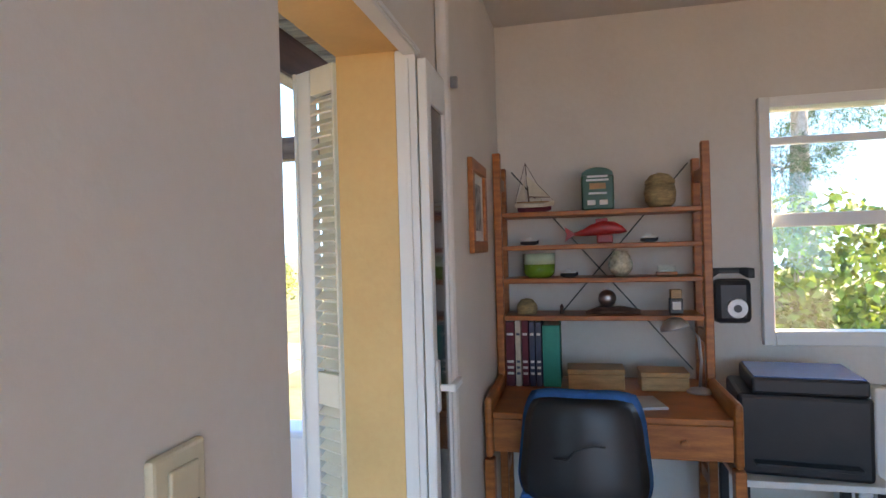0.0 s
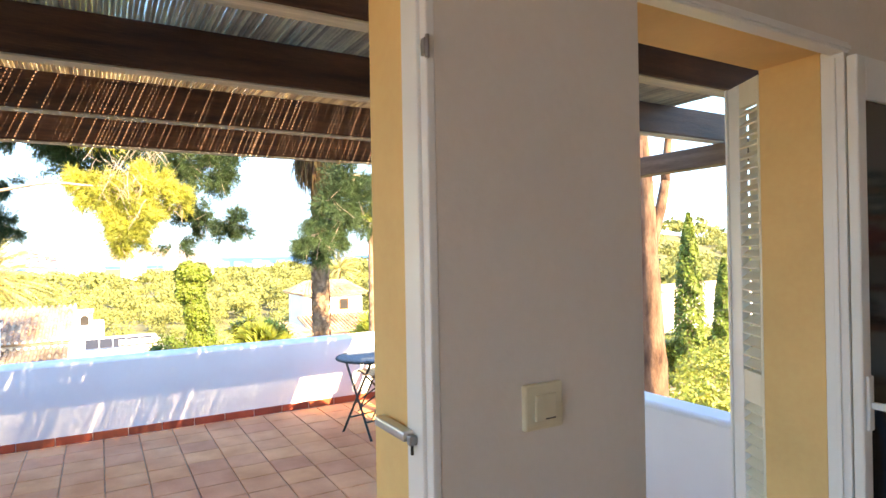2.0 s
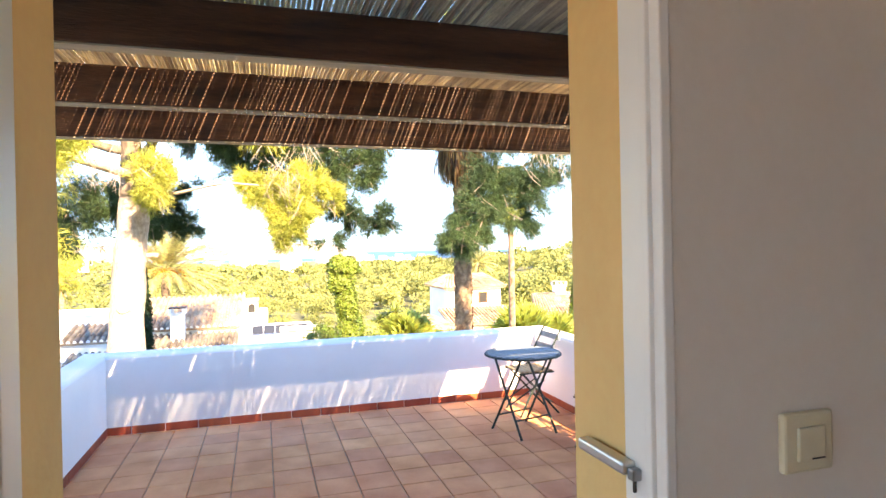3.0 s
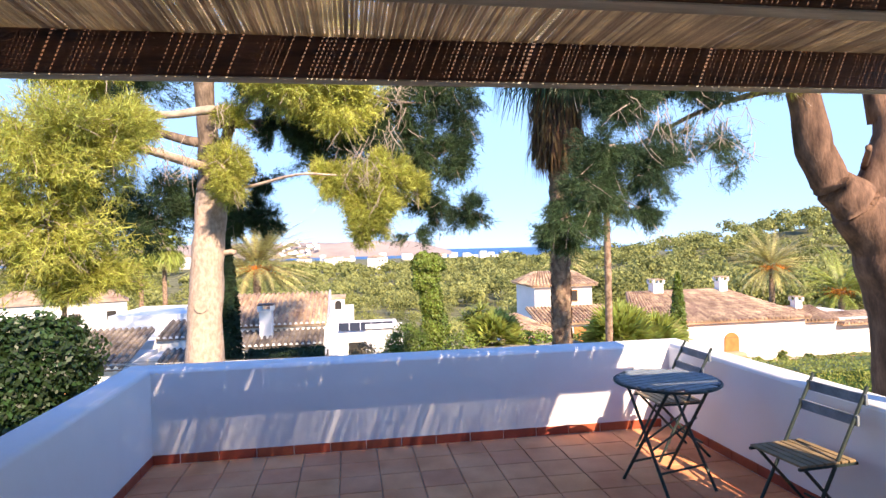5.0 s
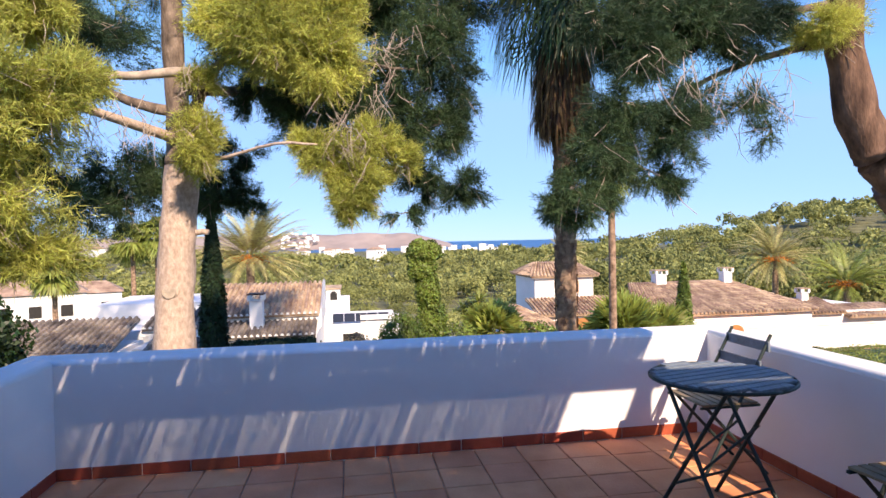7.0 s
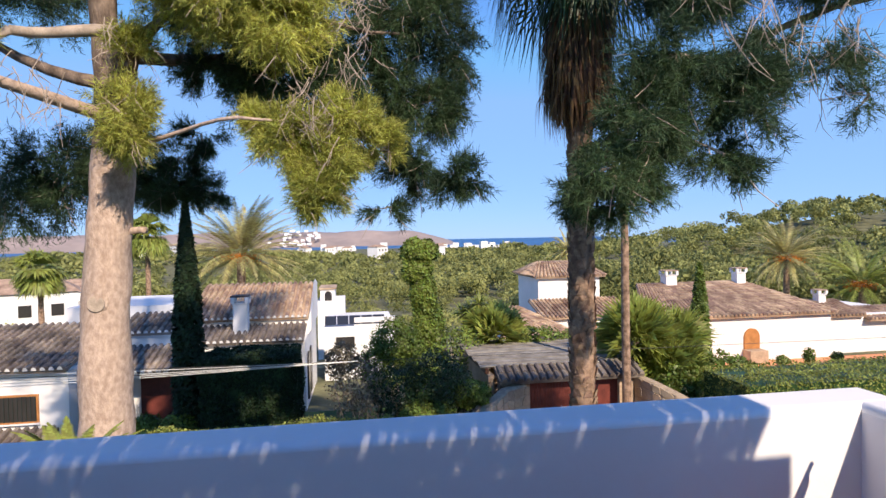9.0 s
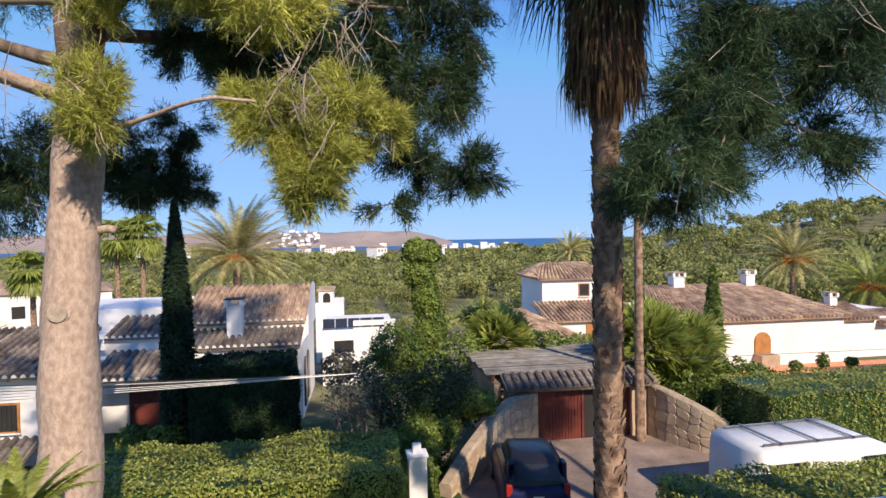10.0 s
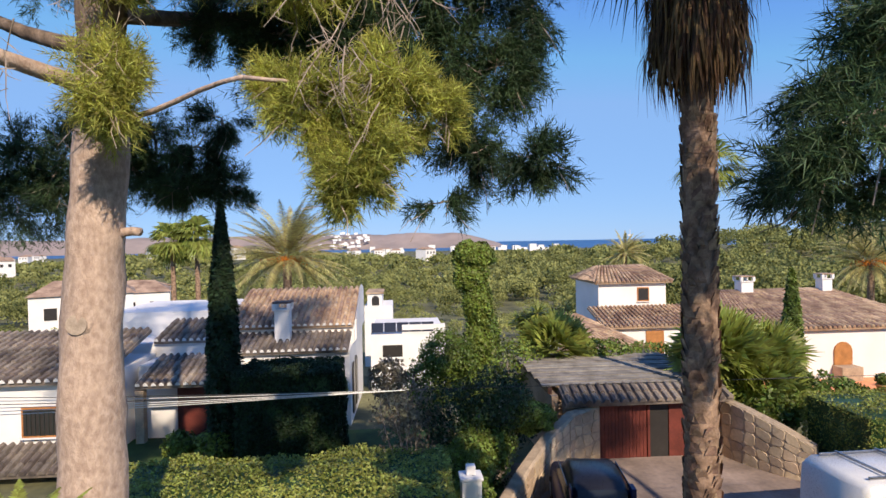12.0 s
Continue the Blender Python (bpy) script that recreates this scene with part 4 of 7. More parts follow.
def fan_palm(label, base, height, r0, r1, crown, seed, skirt=0.0, leaves=40, boots=0, mat_leaf=None, group="", skirt_top=0.0, blade=0.035, hang=0.5, upright=0.0):
    g = np.random.default_rng(seed)
    th = thing("fan_palm", label, "palm", base, group=group)
    palm_trunk(th, base, (base[0], base[1], base[2] + height), r0, r1, boots, g)
    top = np.array([0, 0, height])
    out = []
    for k in range(leaves):
        az, el = g.uniform(0, 2 * math.pi), g.uniform(-0.7 + upright, 1.3)
        d = np.array([math.cos(az) * math.cos(el), math.sin(az) * math.cos(el), math.sin(el)])
        st = top + d * crown * g.uniform(.25, .5)
        w = np.cross(d, [0.1, 0.2, 1.0]) * 0.02
        out += [[top - w, top + w, st]]
        out += fan_leaf(st, d + np.array([0, 0, -.35 + .6 * upright]), crown * 0.62, g, n=18, hang=hang, blade=blade, roll=g.uniform(-1.3, 1.3) * (upright > 0))
    tris("crown", np.array(out), mat_leaf or M_PALM, th)
    if skirt:
        out = []
        for k in range(2600):
            az = g.uniform(0, 2 * math.pi)
            z = skirt_top - g.uniform(0.0, skirt * 0.62)
            rr = (r1 + 0.03) + g.uniform(0.0, 0.36) * (0.75 + 0.3 * (skirt_top - z) / skirt)
            c = np.array([math.cos(az) * rr, math.sin(az) * rr, z])
            t = np.array([-math.sin(az), math.cos(az), 0]) * g.uniform(.006, .022)
            tip = c + np.array([math.cos(az) * g.uniform(-.12, .2), math.sin(az) * g.uniform(-.12, .2), -g.uniform(.45, 1.0)])
            mid = (c + tip) / 2 + np.array([math.cos(az), math.sin(az), 0]) * .06
            out += [[c - t, c + t, mid + t], [c - t, mid + t, mid - t], [mid - t, mid + t, tip]]
        tris("dead_frond_skirt", np.array(out), M_SKIRT_PALM, th, "brown hanging skirt of dead fronds")
        out = []
        for k in range(84):
            az = g.uniform(0, 2 * math.pi)
            z = skirt_top + g.uniform(0.1, 1.5)
            d = np.array([math.cos(az), math.sin(az), -0.15])
            wide = k % 3 == 0
            b = np.array([0, 0, z]) + d * (g.uniform(.8, 1.45) if wide else g.uniform(.15, .5))
            out += fan_leaf(b, d * (.6 if wide else .4) + np.array([0, 0, -1.3]), 0.85 if wide else 0.7, g, n=13, hang=0.9, blade=0.02)
        tris("hanging_fronds", np.array(out), M_DARKLEAF, th, "dark drooping fronds")
    return th


def feather_palm(label, base, height, length, seed, fronds=46, r=0.28, mat_leaf=None, dates=True, leaf=0.42, width=0.028):
    g = np.random.default_rng(seed)
    th = thing("date_palm", label, "palm", base)
    palm_trunk(th, base, (base[0], base[1], base[2] + height), r * 1.1, r, 0, g)
    out = []
    for k in range(fronds):
        out += feather_frond((0, 0, height), g.uniform(0, 2 * math.pi), g.uniform(-0.5, 1.35), length * g.uniform(.8, 1.1), g, droop=g.uniform(.6, 1.2), leaf=leaf, width=width)
    tris("crown", np.array(out), mat_leaf or M_PALM_GREY, th)
    if dates:
        c = np.array([0, 0, height - 0.1]) + g.normal(size=(500, 3)) * np.array([.55, .7, .18])
        tagged(tris("date_clusters", leaf_quads(c, 0.07, g, aspect=.9), M_DATES, th, "orange date clusters"), kind="stuff")
    return th


fan_palm("tall palm with a brown skirt of dead fronds", (-12.3, 4.25, -5.2), 11.9, 0.205, 0.155, 1.7, 31, skirt=1.95, leaves=34, boots=1100, skirt_top=9.9)
fan_palm("slender far palm with a bare grey trunk", (-22.0, 9.65, -5.4), 8.6, 0.15, 0.12, 1.2, 32, skirt=0.0, leaves=26)
for bx, by, bh, br, sd in ((-24.0, 11.0, 2.6, 1.9, 33), (-24.6, 12.6, 2.3, 1.8, 36), (-23.4, 11.9, 1.6, 1.6, 37)):
    fan_palm("bushy low fan palm beside the driveway", (bx, by, -5.3), bh, 0.2, 0.16, br, sd, leaves=44, blade=0.06, hang=0.08, upright=0.5, group="bushy fan palms")
fan_palm("pale green young fan palm", (-28.0, 6.7, -6.0), 3.0, 0.2, 0.2, 1.6, 34, leaves=40, blade=0.07, hang=0.08, upright=0.5)
fan_palm("slender fan palm in a far garden", (-60, -19.2, -9.0), 10.4, 0.25, 0.2, 2.5, 41, leaves=46, blade=0.06, group="far fan palms")
fan_palm("slender fan palm in a far garden", (-60, -17.1, -9.0), 10.9, 0.25, 0.2, 2.5, 42, leaves=46, blade=0.06, group="far fan palms")
fan_palm("slender fan palm in a far garden", (-57, -24.5, -9.0), 8.0, 0.25, 0.2, 2.5, 43, leaves=46, blade=0.06, group="far fan palms")
feather_palm("large date palm with orange date clusters", (-46, -6.65, -7.5), 7.7, 5.3, 51, fronds=100, leaf=0.6, width=0.06)
feather_palm("grey-green date palm behind the white house", (-55, 42.1, -8.0), 6.6, 4.8, 52, fronds=80, leaf=0.6, width=0.055)
feather_palm("lush date palm with orange clusters", (-48, 43.6, -8.0), 4.6, 4.8, 53, fronds=70, mat_leaf=M_PALM, leaf=0.6, width=0.05)
feather_palm("small date palm on the wooded slope", (-75, 27.7, -10.0), 9.2, 3.4, 54, fronds=60, dates=False, width=0.06)
feather_palm("spiky low palm under the terrace", (-10.8, -2.3, -5.1), 3.7, 0.9, 55, fronds=40, r=0.12, mat_leaf=M_PALM, dates=False, leaf=0.14)


# ---- shrubs, hedges and cypresses ----
def leafy(name, label, category, lumps, leaf, n, material, seed, stems=True, at=None, kind="", group=""):
    """A shrub of many leaves on uneven lumps (centre, radii)."""
    g, rng = np.random.default_rng(seed), random.Random(seed)
    c0 = Vector(at) if at else Vector((lumps[0][0][0], lumps[0][0][1], float(ground_z(lumps[0][0][0], lumps[0][0][1]))))
    th = thing(name, label, category, c0, group=group, kind=kind)
    allc, alln, lines = [], [], []
    for c, r in lumps:
        m = int(n / len(lumps))
        u = rnd_unit(m, g)
        bumps = np.array([noise.noise(Vector(v) * 2.2 + Vector(c)) for v in u])[:, None]
        p = np.array(c) - np.array(c0) + u * np.array(r) * (g.uniform(0.45, 1.0, (m, 1)) ** 0.45) * (1 + 0.35 * bumps)
        allc.append(p)
        alln.append(u)
        if stems:
            for _ in range(3):
                lines.append(bough((rng.uniform(-.15, .15), rng.uniform(-.15, .15), -0.2), Vector(c) - c0 + Vector([rng.uniform(-.4, .4) * k for k in r]), 0.035, 0.012, rng, n=5))
    tris("leaves", leaf_quads(np.concatenate(allc), leaf, g, np.concatenate(alln)), material, th)
    if lines:
        tubes("branchwork", lines, M_TWIG, th, n=5)
    return th


def hedge(label, x0, y0, z0, x1, y1, z1, n, material, seed, leaf=0.036):
    """A clipped hedge: a plain dark box as core and a skin of leaves."""
    n = int(n * 1.7)
    g = np.random.default_rng(seed)
    c0 = ((x0 + x1) / 2, (y0 + y1) / 2, z0)
    th = thing("hedge", label, "hedge", c0)
    hx, hy, hz = (x1 - x0) / 2, (y1 - y0) / 2, z1 - z0
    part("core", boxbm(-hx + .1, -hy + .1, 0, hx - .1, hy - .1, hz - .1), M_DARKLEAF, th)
    areas = np.array([2 * hx * 2 * hy, 2 * hy * hz, 2 * hy * hz, 2 * hx * hz, 2 * hx * hz])
    f = g.choice(5, n, p=areas / areas.sum())
    u, v = g.uniform(-1, 1, n), g.uniform(0, 1, n)
    x = np.where(f == 0, u * hx, np.where(f == 1, hx, np.where(f == 2, -hx, u * hx)))
    y = np.where(f == 0, (2 * v - 1) * hy, np.where(f <= 2, u * hy, np.where(f == 3, hy, -hy)))
    z = np.where(f == 0, hz, v * hz)
    nr = np.array([[0, 0, 1], [1, 0, 0], [-1, 0, 0], [0, 1, 0], [0, -1, 0]], float)[f]
    p = np.stack([x, y, z], 1)
    off = np.array([noise.noise(Vector(q) * 0.9) * 0.18 + noise.noise(Vector(q) * 3.1) * 0.07 for q in p])[:, None]
    p = p + nr * (off + g.uniform(-.09, .04, (n, 1)))
    tris("leaves", leaf_quads(p, leaf, g, nr), material, th)
    return th


def cypress(label, base, height, r, seed, n=9000, material=None):
    g = np.random.default_rng(seed)
    th = thing("cypress", label, "tree", base)
    t = g.uniform(0, 1, n) ** 0.8
    prof = r * np.minimum(1, (t * 9 + .25)) * (1 - t ** 2.2) ** 0.8
    a = g.uniform(0, 2 * math.pi, n)
    rr = prof * g.uniform(.75, 1.08, n) * (1 + .12 * np.sin(a * 5 + t * 30))
    p = np.stack([np.cos(a) * rr, np.sin(a) * rr, 0.4 + t * (height - 0.4)], 1)
    tris("foliage", leaf_quads(p, 0.10, g, np.stack([np.cos(a), np.sin(a), 0.9 + 0 * a], 1), aspect=.4), material or M_CYPRESS, th)
    tubes("trunk", [([Vector((0, 0, -.2)), Vector((0, 0, height * .5)), Vector((0, 0, height * .93))], [.16, .11, .03])], M_BARK, th, n=8)
    return th


hedge("clipped green hedge along the garden front", -18.4, -5.4, -5.2, -15.9, 1.75, -3.12, 30000, M_HEDGE, 61)
hedge("clipped hedge bordering the white house's terrace", -21.3, 11.8, -5.3, -18.9, 34.0, -3.05, 42000, M_HEDGE, 62)
# hedge standing in shadow: the dark cypress leaf colour carries that shade
hedge("tall clipped hedge against the house, darkened for shade", -24.6, -3.75, -5.7, -22.4, -0.95, -2.3, 22000, M_CYPRESS, 63, leaf=0.045)
hedge("low dark hedge in front of the parked van", -14.6, 6.2, -5.2, -12.6, 13.0, -3.05, 22000, M_HEDGE, 64)
cypress("tall slim dark cypress in front of the house", (-23.6, -4.35, -5.5), 8.0, 0.48, 65, n=13000)
cypress("young slim cypress beside the fan palms", (-26.0, 14.8, -5.6), 5.6, 0.42, 66, n=7000, material=M_LEAF)
leafy("ivy_column", "dead trunk wrapped in bright green ivy", "ivy", [((-25, 3.25, 0.75), (.6, .7, .5)), ((-25, 3.15, 0.15), (.5, .55, .65)), ((-25, 3.35, -.8), (.42, .46, .9)), ((-25, 3.4, -2.0), (.46, .5, .9)), ((-25, 3.2, -3.6), (.6, .7, 1.2))], 0.055, 36000, M_LEAF, 67, stems=False)
leafy("shrub", "sparse half-dry shrub with pale leaves", "shrub", [((-21, .9, -2.9), (.9, .9, .8)), ((-21, 1.3, -3.8), (1.0, 1.0, .9)), ((-21, .5, -2.2), (.5, .5, .5))], 0.05, 3800, M_DRYLEAF, 68)
leafy("shrub", "dense dark green garden shrub", "shrub", [((-21, 2.3, -3.2), (1.0, 1.1, .9)), ((-21, 3.2, -2.9), (1.0, 1.0, .9)), ((-21, 2.6, -4.3), (1.1, 1.2, 1.0)), ((-22.5, 3.9, -3.7), (.8, .8, .9))], 0.042, 15000, M_DARKLEAF, 69)
leafy("shrub", "bright green climbing shrub", "shrub", [((-24, 2.3, -2.3), (.8, .9, .8)), ((-24.3, 1.8, -3.2), (.8, .9, .9))], 0.042, 14000, M_LEAF, 70)
leafy("shrub", "dark ivy trailing over the driveway wall", "shrub", [((-20.6, 2.9, -3.9), (.8, .75, .6)), ((-21.7, 4.3, -3.55), (.7, .7, .4)), ((-19.7, 2.4, -4.1), (.8, .65, .8)), ((-18.8, 2.35, -4.6), (.6, .5, .7))], 0.042, 26000, M_LEAF, 71)
leafy("shrub", "glossy dark round bush beside the terrace", "shrub", [((-7.6, -3.1, .3), (.6, .65, .6)), ((-7.6, -3.6, .0), (.7, .7, .9)), ((-7.4, -3.0, -.7), (.7, .7, .8)), ((-7.5, -3.2, -2.0), (.9, .9, 1.2))], 0.03, 42000, M_DARKLEAF, 72)
leafy("shrub", "sunlit yellow-green shrub below the dark bush", "shrub", [((-8.3, -4.1, -.55), (.6, .7, .5)), ((-8.5, -3.4, -1.2), (.7, .7, .6)), ((-8.3, -4.6, -1.2), (.8, .8, .8))], 0.03, 22000, M_HEDGE, 87)
leafy("shrub", "leafy garden shrub with lighter tips", "shrub", [((-23.5, -5.6, -4.6), (.4, .5, .5)), ((-23.3, -4.6, -4.6), (.5, .6, .6))], 0.06, 3000, M_LEAF, 73)
yu = thing("yucca", "spiky green yucca clump above the wall", "yucca", (-29, 6.2, -6.0))
yg = np.random.default_rng(74)
yb, ys = [], []
for hy, hz in ((0.0, 4.35), (0.55, 4.0), (-0.6, 3.9), (0.2, 3.5), (0.95, 3.6), (-0.25, 4.0)):
    head = np.array([yg.uniform(-.4, .4), hy, hz])
    ys.append(([Vector((0, hy * .3, -.2)), Vector((0, hy * .7, hz * .5)), Vector(head)], [.1, .08, .06]))
    for u in rnd_unit(110, yg):
        u = u * np.array([1, 1, .8]) + np.array([0, 0, .25])
        L = yg.uniform(.55, .8)
        w = np.cross(u, [.2, .1, 1.0]) * .045
        tip = head + u * L - np.array([0, 0, .12 * L])
        mid = head + u * L * .5
        yb += [[head - w * .6, mid - w, mid + w], [mid - w, tip, mid + w]]
tagged(tris("foliage", np.array(yb), M_PALM, yu), kind="stuff")
tubes("trunk", ys, M_PALM_BARK, yu, n=7)
leafy("shrub", "mixed green shrubs behind the garage", "shrub", [((-27, 4.9, -3.3), (1.0, 1.0, 1.0)), ((-27.6, 8.3, -3.0), (.8, 1.2, .5)), ((-28, 10.3, -3.3), (.8, 1.2, .5)), ((-28.5, 4.3, -2.6), (.5, .4, 1.0))], 0.07, 6000, M_LEAF, 75)
leafy("shrub", "green bushes under the low palms", "shrub", [((-22.6, 11.8, -3.9), (.8, 1.2, .7)), ((-22.8, 13.6, -3.7), (.9, 1.3, .7))], 0.07, 6000, M_LEAF, 76)


# ---- neighbouring houses ----
def roof_plane(th, e0, e1, r0, r1, material, pitch=0.25, course=0.42, mortar=False):
    """A pantiled slope from eave e0-e1 up to ridge r0-r1: rows of barrel tiles over a base sheet."""
    e0, e1, r0, r1 = (Vector(p) for p in (e0, e1, r0, r1))
    nrm = (e1 - e0).cross(r0 - e0).normalized()
    if nrm.z < 0:
        nrm = -nrm
    V = [tuple(p - nrm * k) for k in (0.0, 0.12) for p in (e0, e1, r1, r0)]
    F = [(0, 1, 2, 3), (7, 6, 5, 4), (0, 4, 5, 1), (1, 5, 6, 2), (2, 6, 7, 3), (3, 7, 4, 0)]
    roof = raw("roof", V, F, material, th)
    roof.matrix_parent_inverse = th.matrix_world.inverted()
    width = (e1 - e0).length
    cols = max(2, int(width / pitch))
    V, F = [], []
    for c in range(cols):
        t = (c + 0.5) / cols
        a, b = e0.lerp(e1, t), r0.lerp(r1, t)
        d = b - a
        k = max(1, int(d.length / course))
        side = (e1 - e0).normalized() * pitch * 0.36
        for i in range(k):
            p, q = a + d * (i / k) - d.normalized() * 0.05, a + d * ((i + 1) / k)
            o = len(V)
            for s, pt, lift in ((1.0, p, 0.025), (0.86, q, 0.0)):
                for ang in (0, 0.25, 0.5, 0.75, 1.0):
                    V.append(tuple(pt + side * s * math.cos(math.pi * ang) + nrm * (0.13 * s * math.sin(math.pi * ang) + lift)))
            for j in range(4):
                F.append((o + j, o + j + 1, o + 6 + j, o + 5 + j))
            F.append((o, o + 1, o + 2, o + 3, o + 4))
    ob = raw("roof_tiles", V, F, material, roof)
    if mortar:
        W, G = [], []
        for c in range(cols):
            a = e0.lerp(e1, (c + 0.5) / cols)
            d = (r0.lerp(r1, (c + 0.5) / cols) - a).normalized()
            a = a - d * 0.062
            o = len(W)
            for lift in (0.0, 0.012):
                for ang in (0, 0.25, 0.5, 0.75, 1.0):
                    W.append(tuple(a - d * lift + (e1 - e0).normalized() * pitch * 0.32 * math.cos(math.pi * ang) + nrm * (0.115 * math.sin(math.pi * ang) + 0.02)))
            G += [(o, o + 1, o + 2, o + 3, o + 4), (o + 5, o + 6, o + 7, o + 8, o + 9)] + [(o + j, o + j + 1, o + 6 + j, o + 5 + j) for j in range(4)]
        tagged(raw("eave_mortar", W, G, M_WHITE_FAR, roof, "white mortar ends of the eave tiles"), kind="stuff")
    return tagged(ob, kind="stuff")


def hpart(th, name, bm, material, label="", smooth=False):
    """A part given in world metres under a house."""
    o = part(name, bm, material, th, label, smooth)
    o.matrix_parent_inverse = th.matrix_world.inverted()
    return o


def window(th, x, y0, y1, z0, z1, glass=None, grille=False):
    w = hpart(th, "window", boxbm(x - 0.06, y0 - .06, z0 - .06, x + 0.03, y1 + .06, z1 + .06), M_DOORWOOD if glass is None else M_UPVC)
    p = part("pane", boxbm(x + 0.031, y0, z0, x + 0.04, y1, z1), M_DARK, w)
    s = part("sill", boxbm(x + 0.031, y0 - .1, z0 - .1, x + 0.1, y1 + .1, z0 - .062), M_WHITE_FAR, w)
    if grille:
        for y in np.arange(y0 + .1, y1, .13):
            b = part("bar", boxbm(x + .05, y - .008, z0, x + .066, y + .008, z1), M_IRON, w)


def arch(bm, x0, x1, y, z0, w, h):
    """An arched slab facing +x."""
    pts = [(y - w / 2, z0), (y + w / 2, z0), (y + w / 2, z0 + h - w / 2)]
    pts += [(y + w / 2 * math.cos(a), z0 + h - w / 2 + w / 2 * math.sin(a)) for a in np.linspace(0.2, math.pi - 0.2, 9)]
    pts += [(y - w / 2, z0 + h - w / 2)]
    f = [bm.verts.new((x1, p, q)) for p, q in pts]
    b = [bm.verts.new((x0, p, q)) for p, q in pts]
    bm.faces.new(f)
    for i in range(len(pts)):
        j = (i + 1) % len(pts)
        bm.faces.new((f[i], b[i], b[j], f[j]))
    return bm


def chimney(th, x, y, z0, z1, w=0.3, cap=None):
    c = hpart(th, "chimney", boxbm(x - w, y - w, z0, x + w, y + w, z1 - .32, bevel=.02), M_WHITE_FAR)
    for nm, b, m in (("chimney_cap", (x - w - .08, y - w - .08, z1 - .06, x + w + .08, y + w + .08, z1), cap or M_ROOF), ("chimney_rim", (x - w - .06, y - w - .06, z1 - .34, x + w + .06, y + w + .06, z1 - .29), M_WHITE_FAR)):
        part(nm, boxbm(*b, bevel=.02), m, c)
    for sx in (-1, 1):
        for sy in (-1, 1):
            o = part("chimney_pier", boxbm(x + sx * w - .07, y + sy * w - .07, z1 - .29, x + sx * w + .07, y + sy * w + .07, z1 - .06), M_WHITE_FAR, c)


# the white house across the garden, stepped roofs
ha = thing("house", "white house with stepped weathered tile roofs, shade in the lower tiles' colour", "house", (-31, -4, -6.2))
hpart(ha, "wall", boxbm(-36.5, -6.1, -6.6, -28.9, -1.15, -2.9), M_WHITE_FAR)
hpart(ha, "wall", boxbm(-36.0, -6.0, -2.9, -30.6, -1.1, -2.22), M_WHITE_FAR)
bm = bmesh.new()
gv = [bm.verts.new(p) for p in ((-30.9, -1.1, -2.9), (-36.2, -1.1, -2.9), (-36.2, -1.1, -1.15), (-34.5, -1.1, -0.88), (-30.9, -1.1, -2.05))]
gw = [bm.verts.new((v.co.x, -1.02, v.co.z + 0.14)) for v in gv]
bm.faces.new(gv)
bm.faces.new(gw)
for i in range(5):
    bm.faces.new((gv[i], gv[(i + 1) % 5], gw[(i + 1) % 5], gw[i]))
hpart(ha, "gable", bm, M_WHITE_FAR)
roof_plane(ha, (-30.45, -6.3, -2.12), (-30.45, -1.12, -2.12), (-34.5, -6.3, -0.97), (-34.5, -1.12, -0.97), M_ROOF, mortar=True)
roof_plane(ha, (-34.9, -1.12, -1.0), (-34.9, -6.3, -1.0), (-34.51, -1.12, -0.96), (-34.51, -6.3, -0.96), M_ROOF)
roof_plane(ha, (-28.7, -6.1, -2.84), (-28.7, -1.2, -2.84), (-30.58, -6.1, -2.42), (-30.58, -1.2, -2.42), M_ROOF_OLD_SHADED, mortar=True)
chimney(ha, -29.9, -3.85, -2.75, -1.04, 0.29, M_BEAM)
hpart(ha, "wall", boxbm(-31.0, -9.6, -6.6, -28.9, -6.12, -2.4), M_WHITE_FAR)
roof_plane(ha, (-28.7, -8.4, -2.3), (-28.7, -6.11, -2.3), (-30.6, -8.3, -1.76), (-30.6, -6.11, -1.76), M_ROOF_OLD_SHADED, mortar=True)
hpart(ha, "wall", boxbm(-36.0, -11.2, -6.6, -31.01, -6.31, -1.45), M_WHITE_FAR)
hpart(ha, "wall", boxbm(-28.89, -8.2, -6.6, -26.9, -5.2, -2.85), M_WHITE_FAR)
roof_plane(ha, (-25.4, -7.7, -3.2), (-25.4, -4.95, -3.2), (-27.3, -7.6, -2.6), (-27.3, -4.95, -2.6), M_ROOF_OLD_SHADED, mortar=True)
hpart(ha, "porch_floor", boxbm(-27.0, -7.9, -6.4, -25.2, -4.9, -5.55), M_PAVING)
for y in (-7.6, -5.1):
    hpart(ha, "porch_post", boxbm(-25.75, y - .14, -5.55, -25.47, y + .14, -3.38, bevel=.02), M_STONE)
hpart(ha, "front_door", boxbm(-26.9, -6.9, -5.5, -26.84, -5.7, -3.5), M_RED, "dark red wooden door")
window(ha, -28.88, -8.9, -8.0, -4.7, -3.7, grille=True)
for x in (-30.2, -31.6):
    o = arch(bmesh.new(), -0.05, 0.05, 0, -5.6, 0.9, 2.0)
    bmesh.ops.transform(o, matrix=Matrix.Translation((x, -1.13, 0)) @ Matrix.Rotation(radians(90), 4, "Z"), verts=o.verts)
    hpart(ha, "arched_window", o, M_DARK)

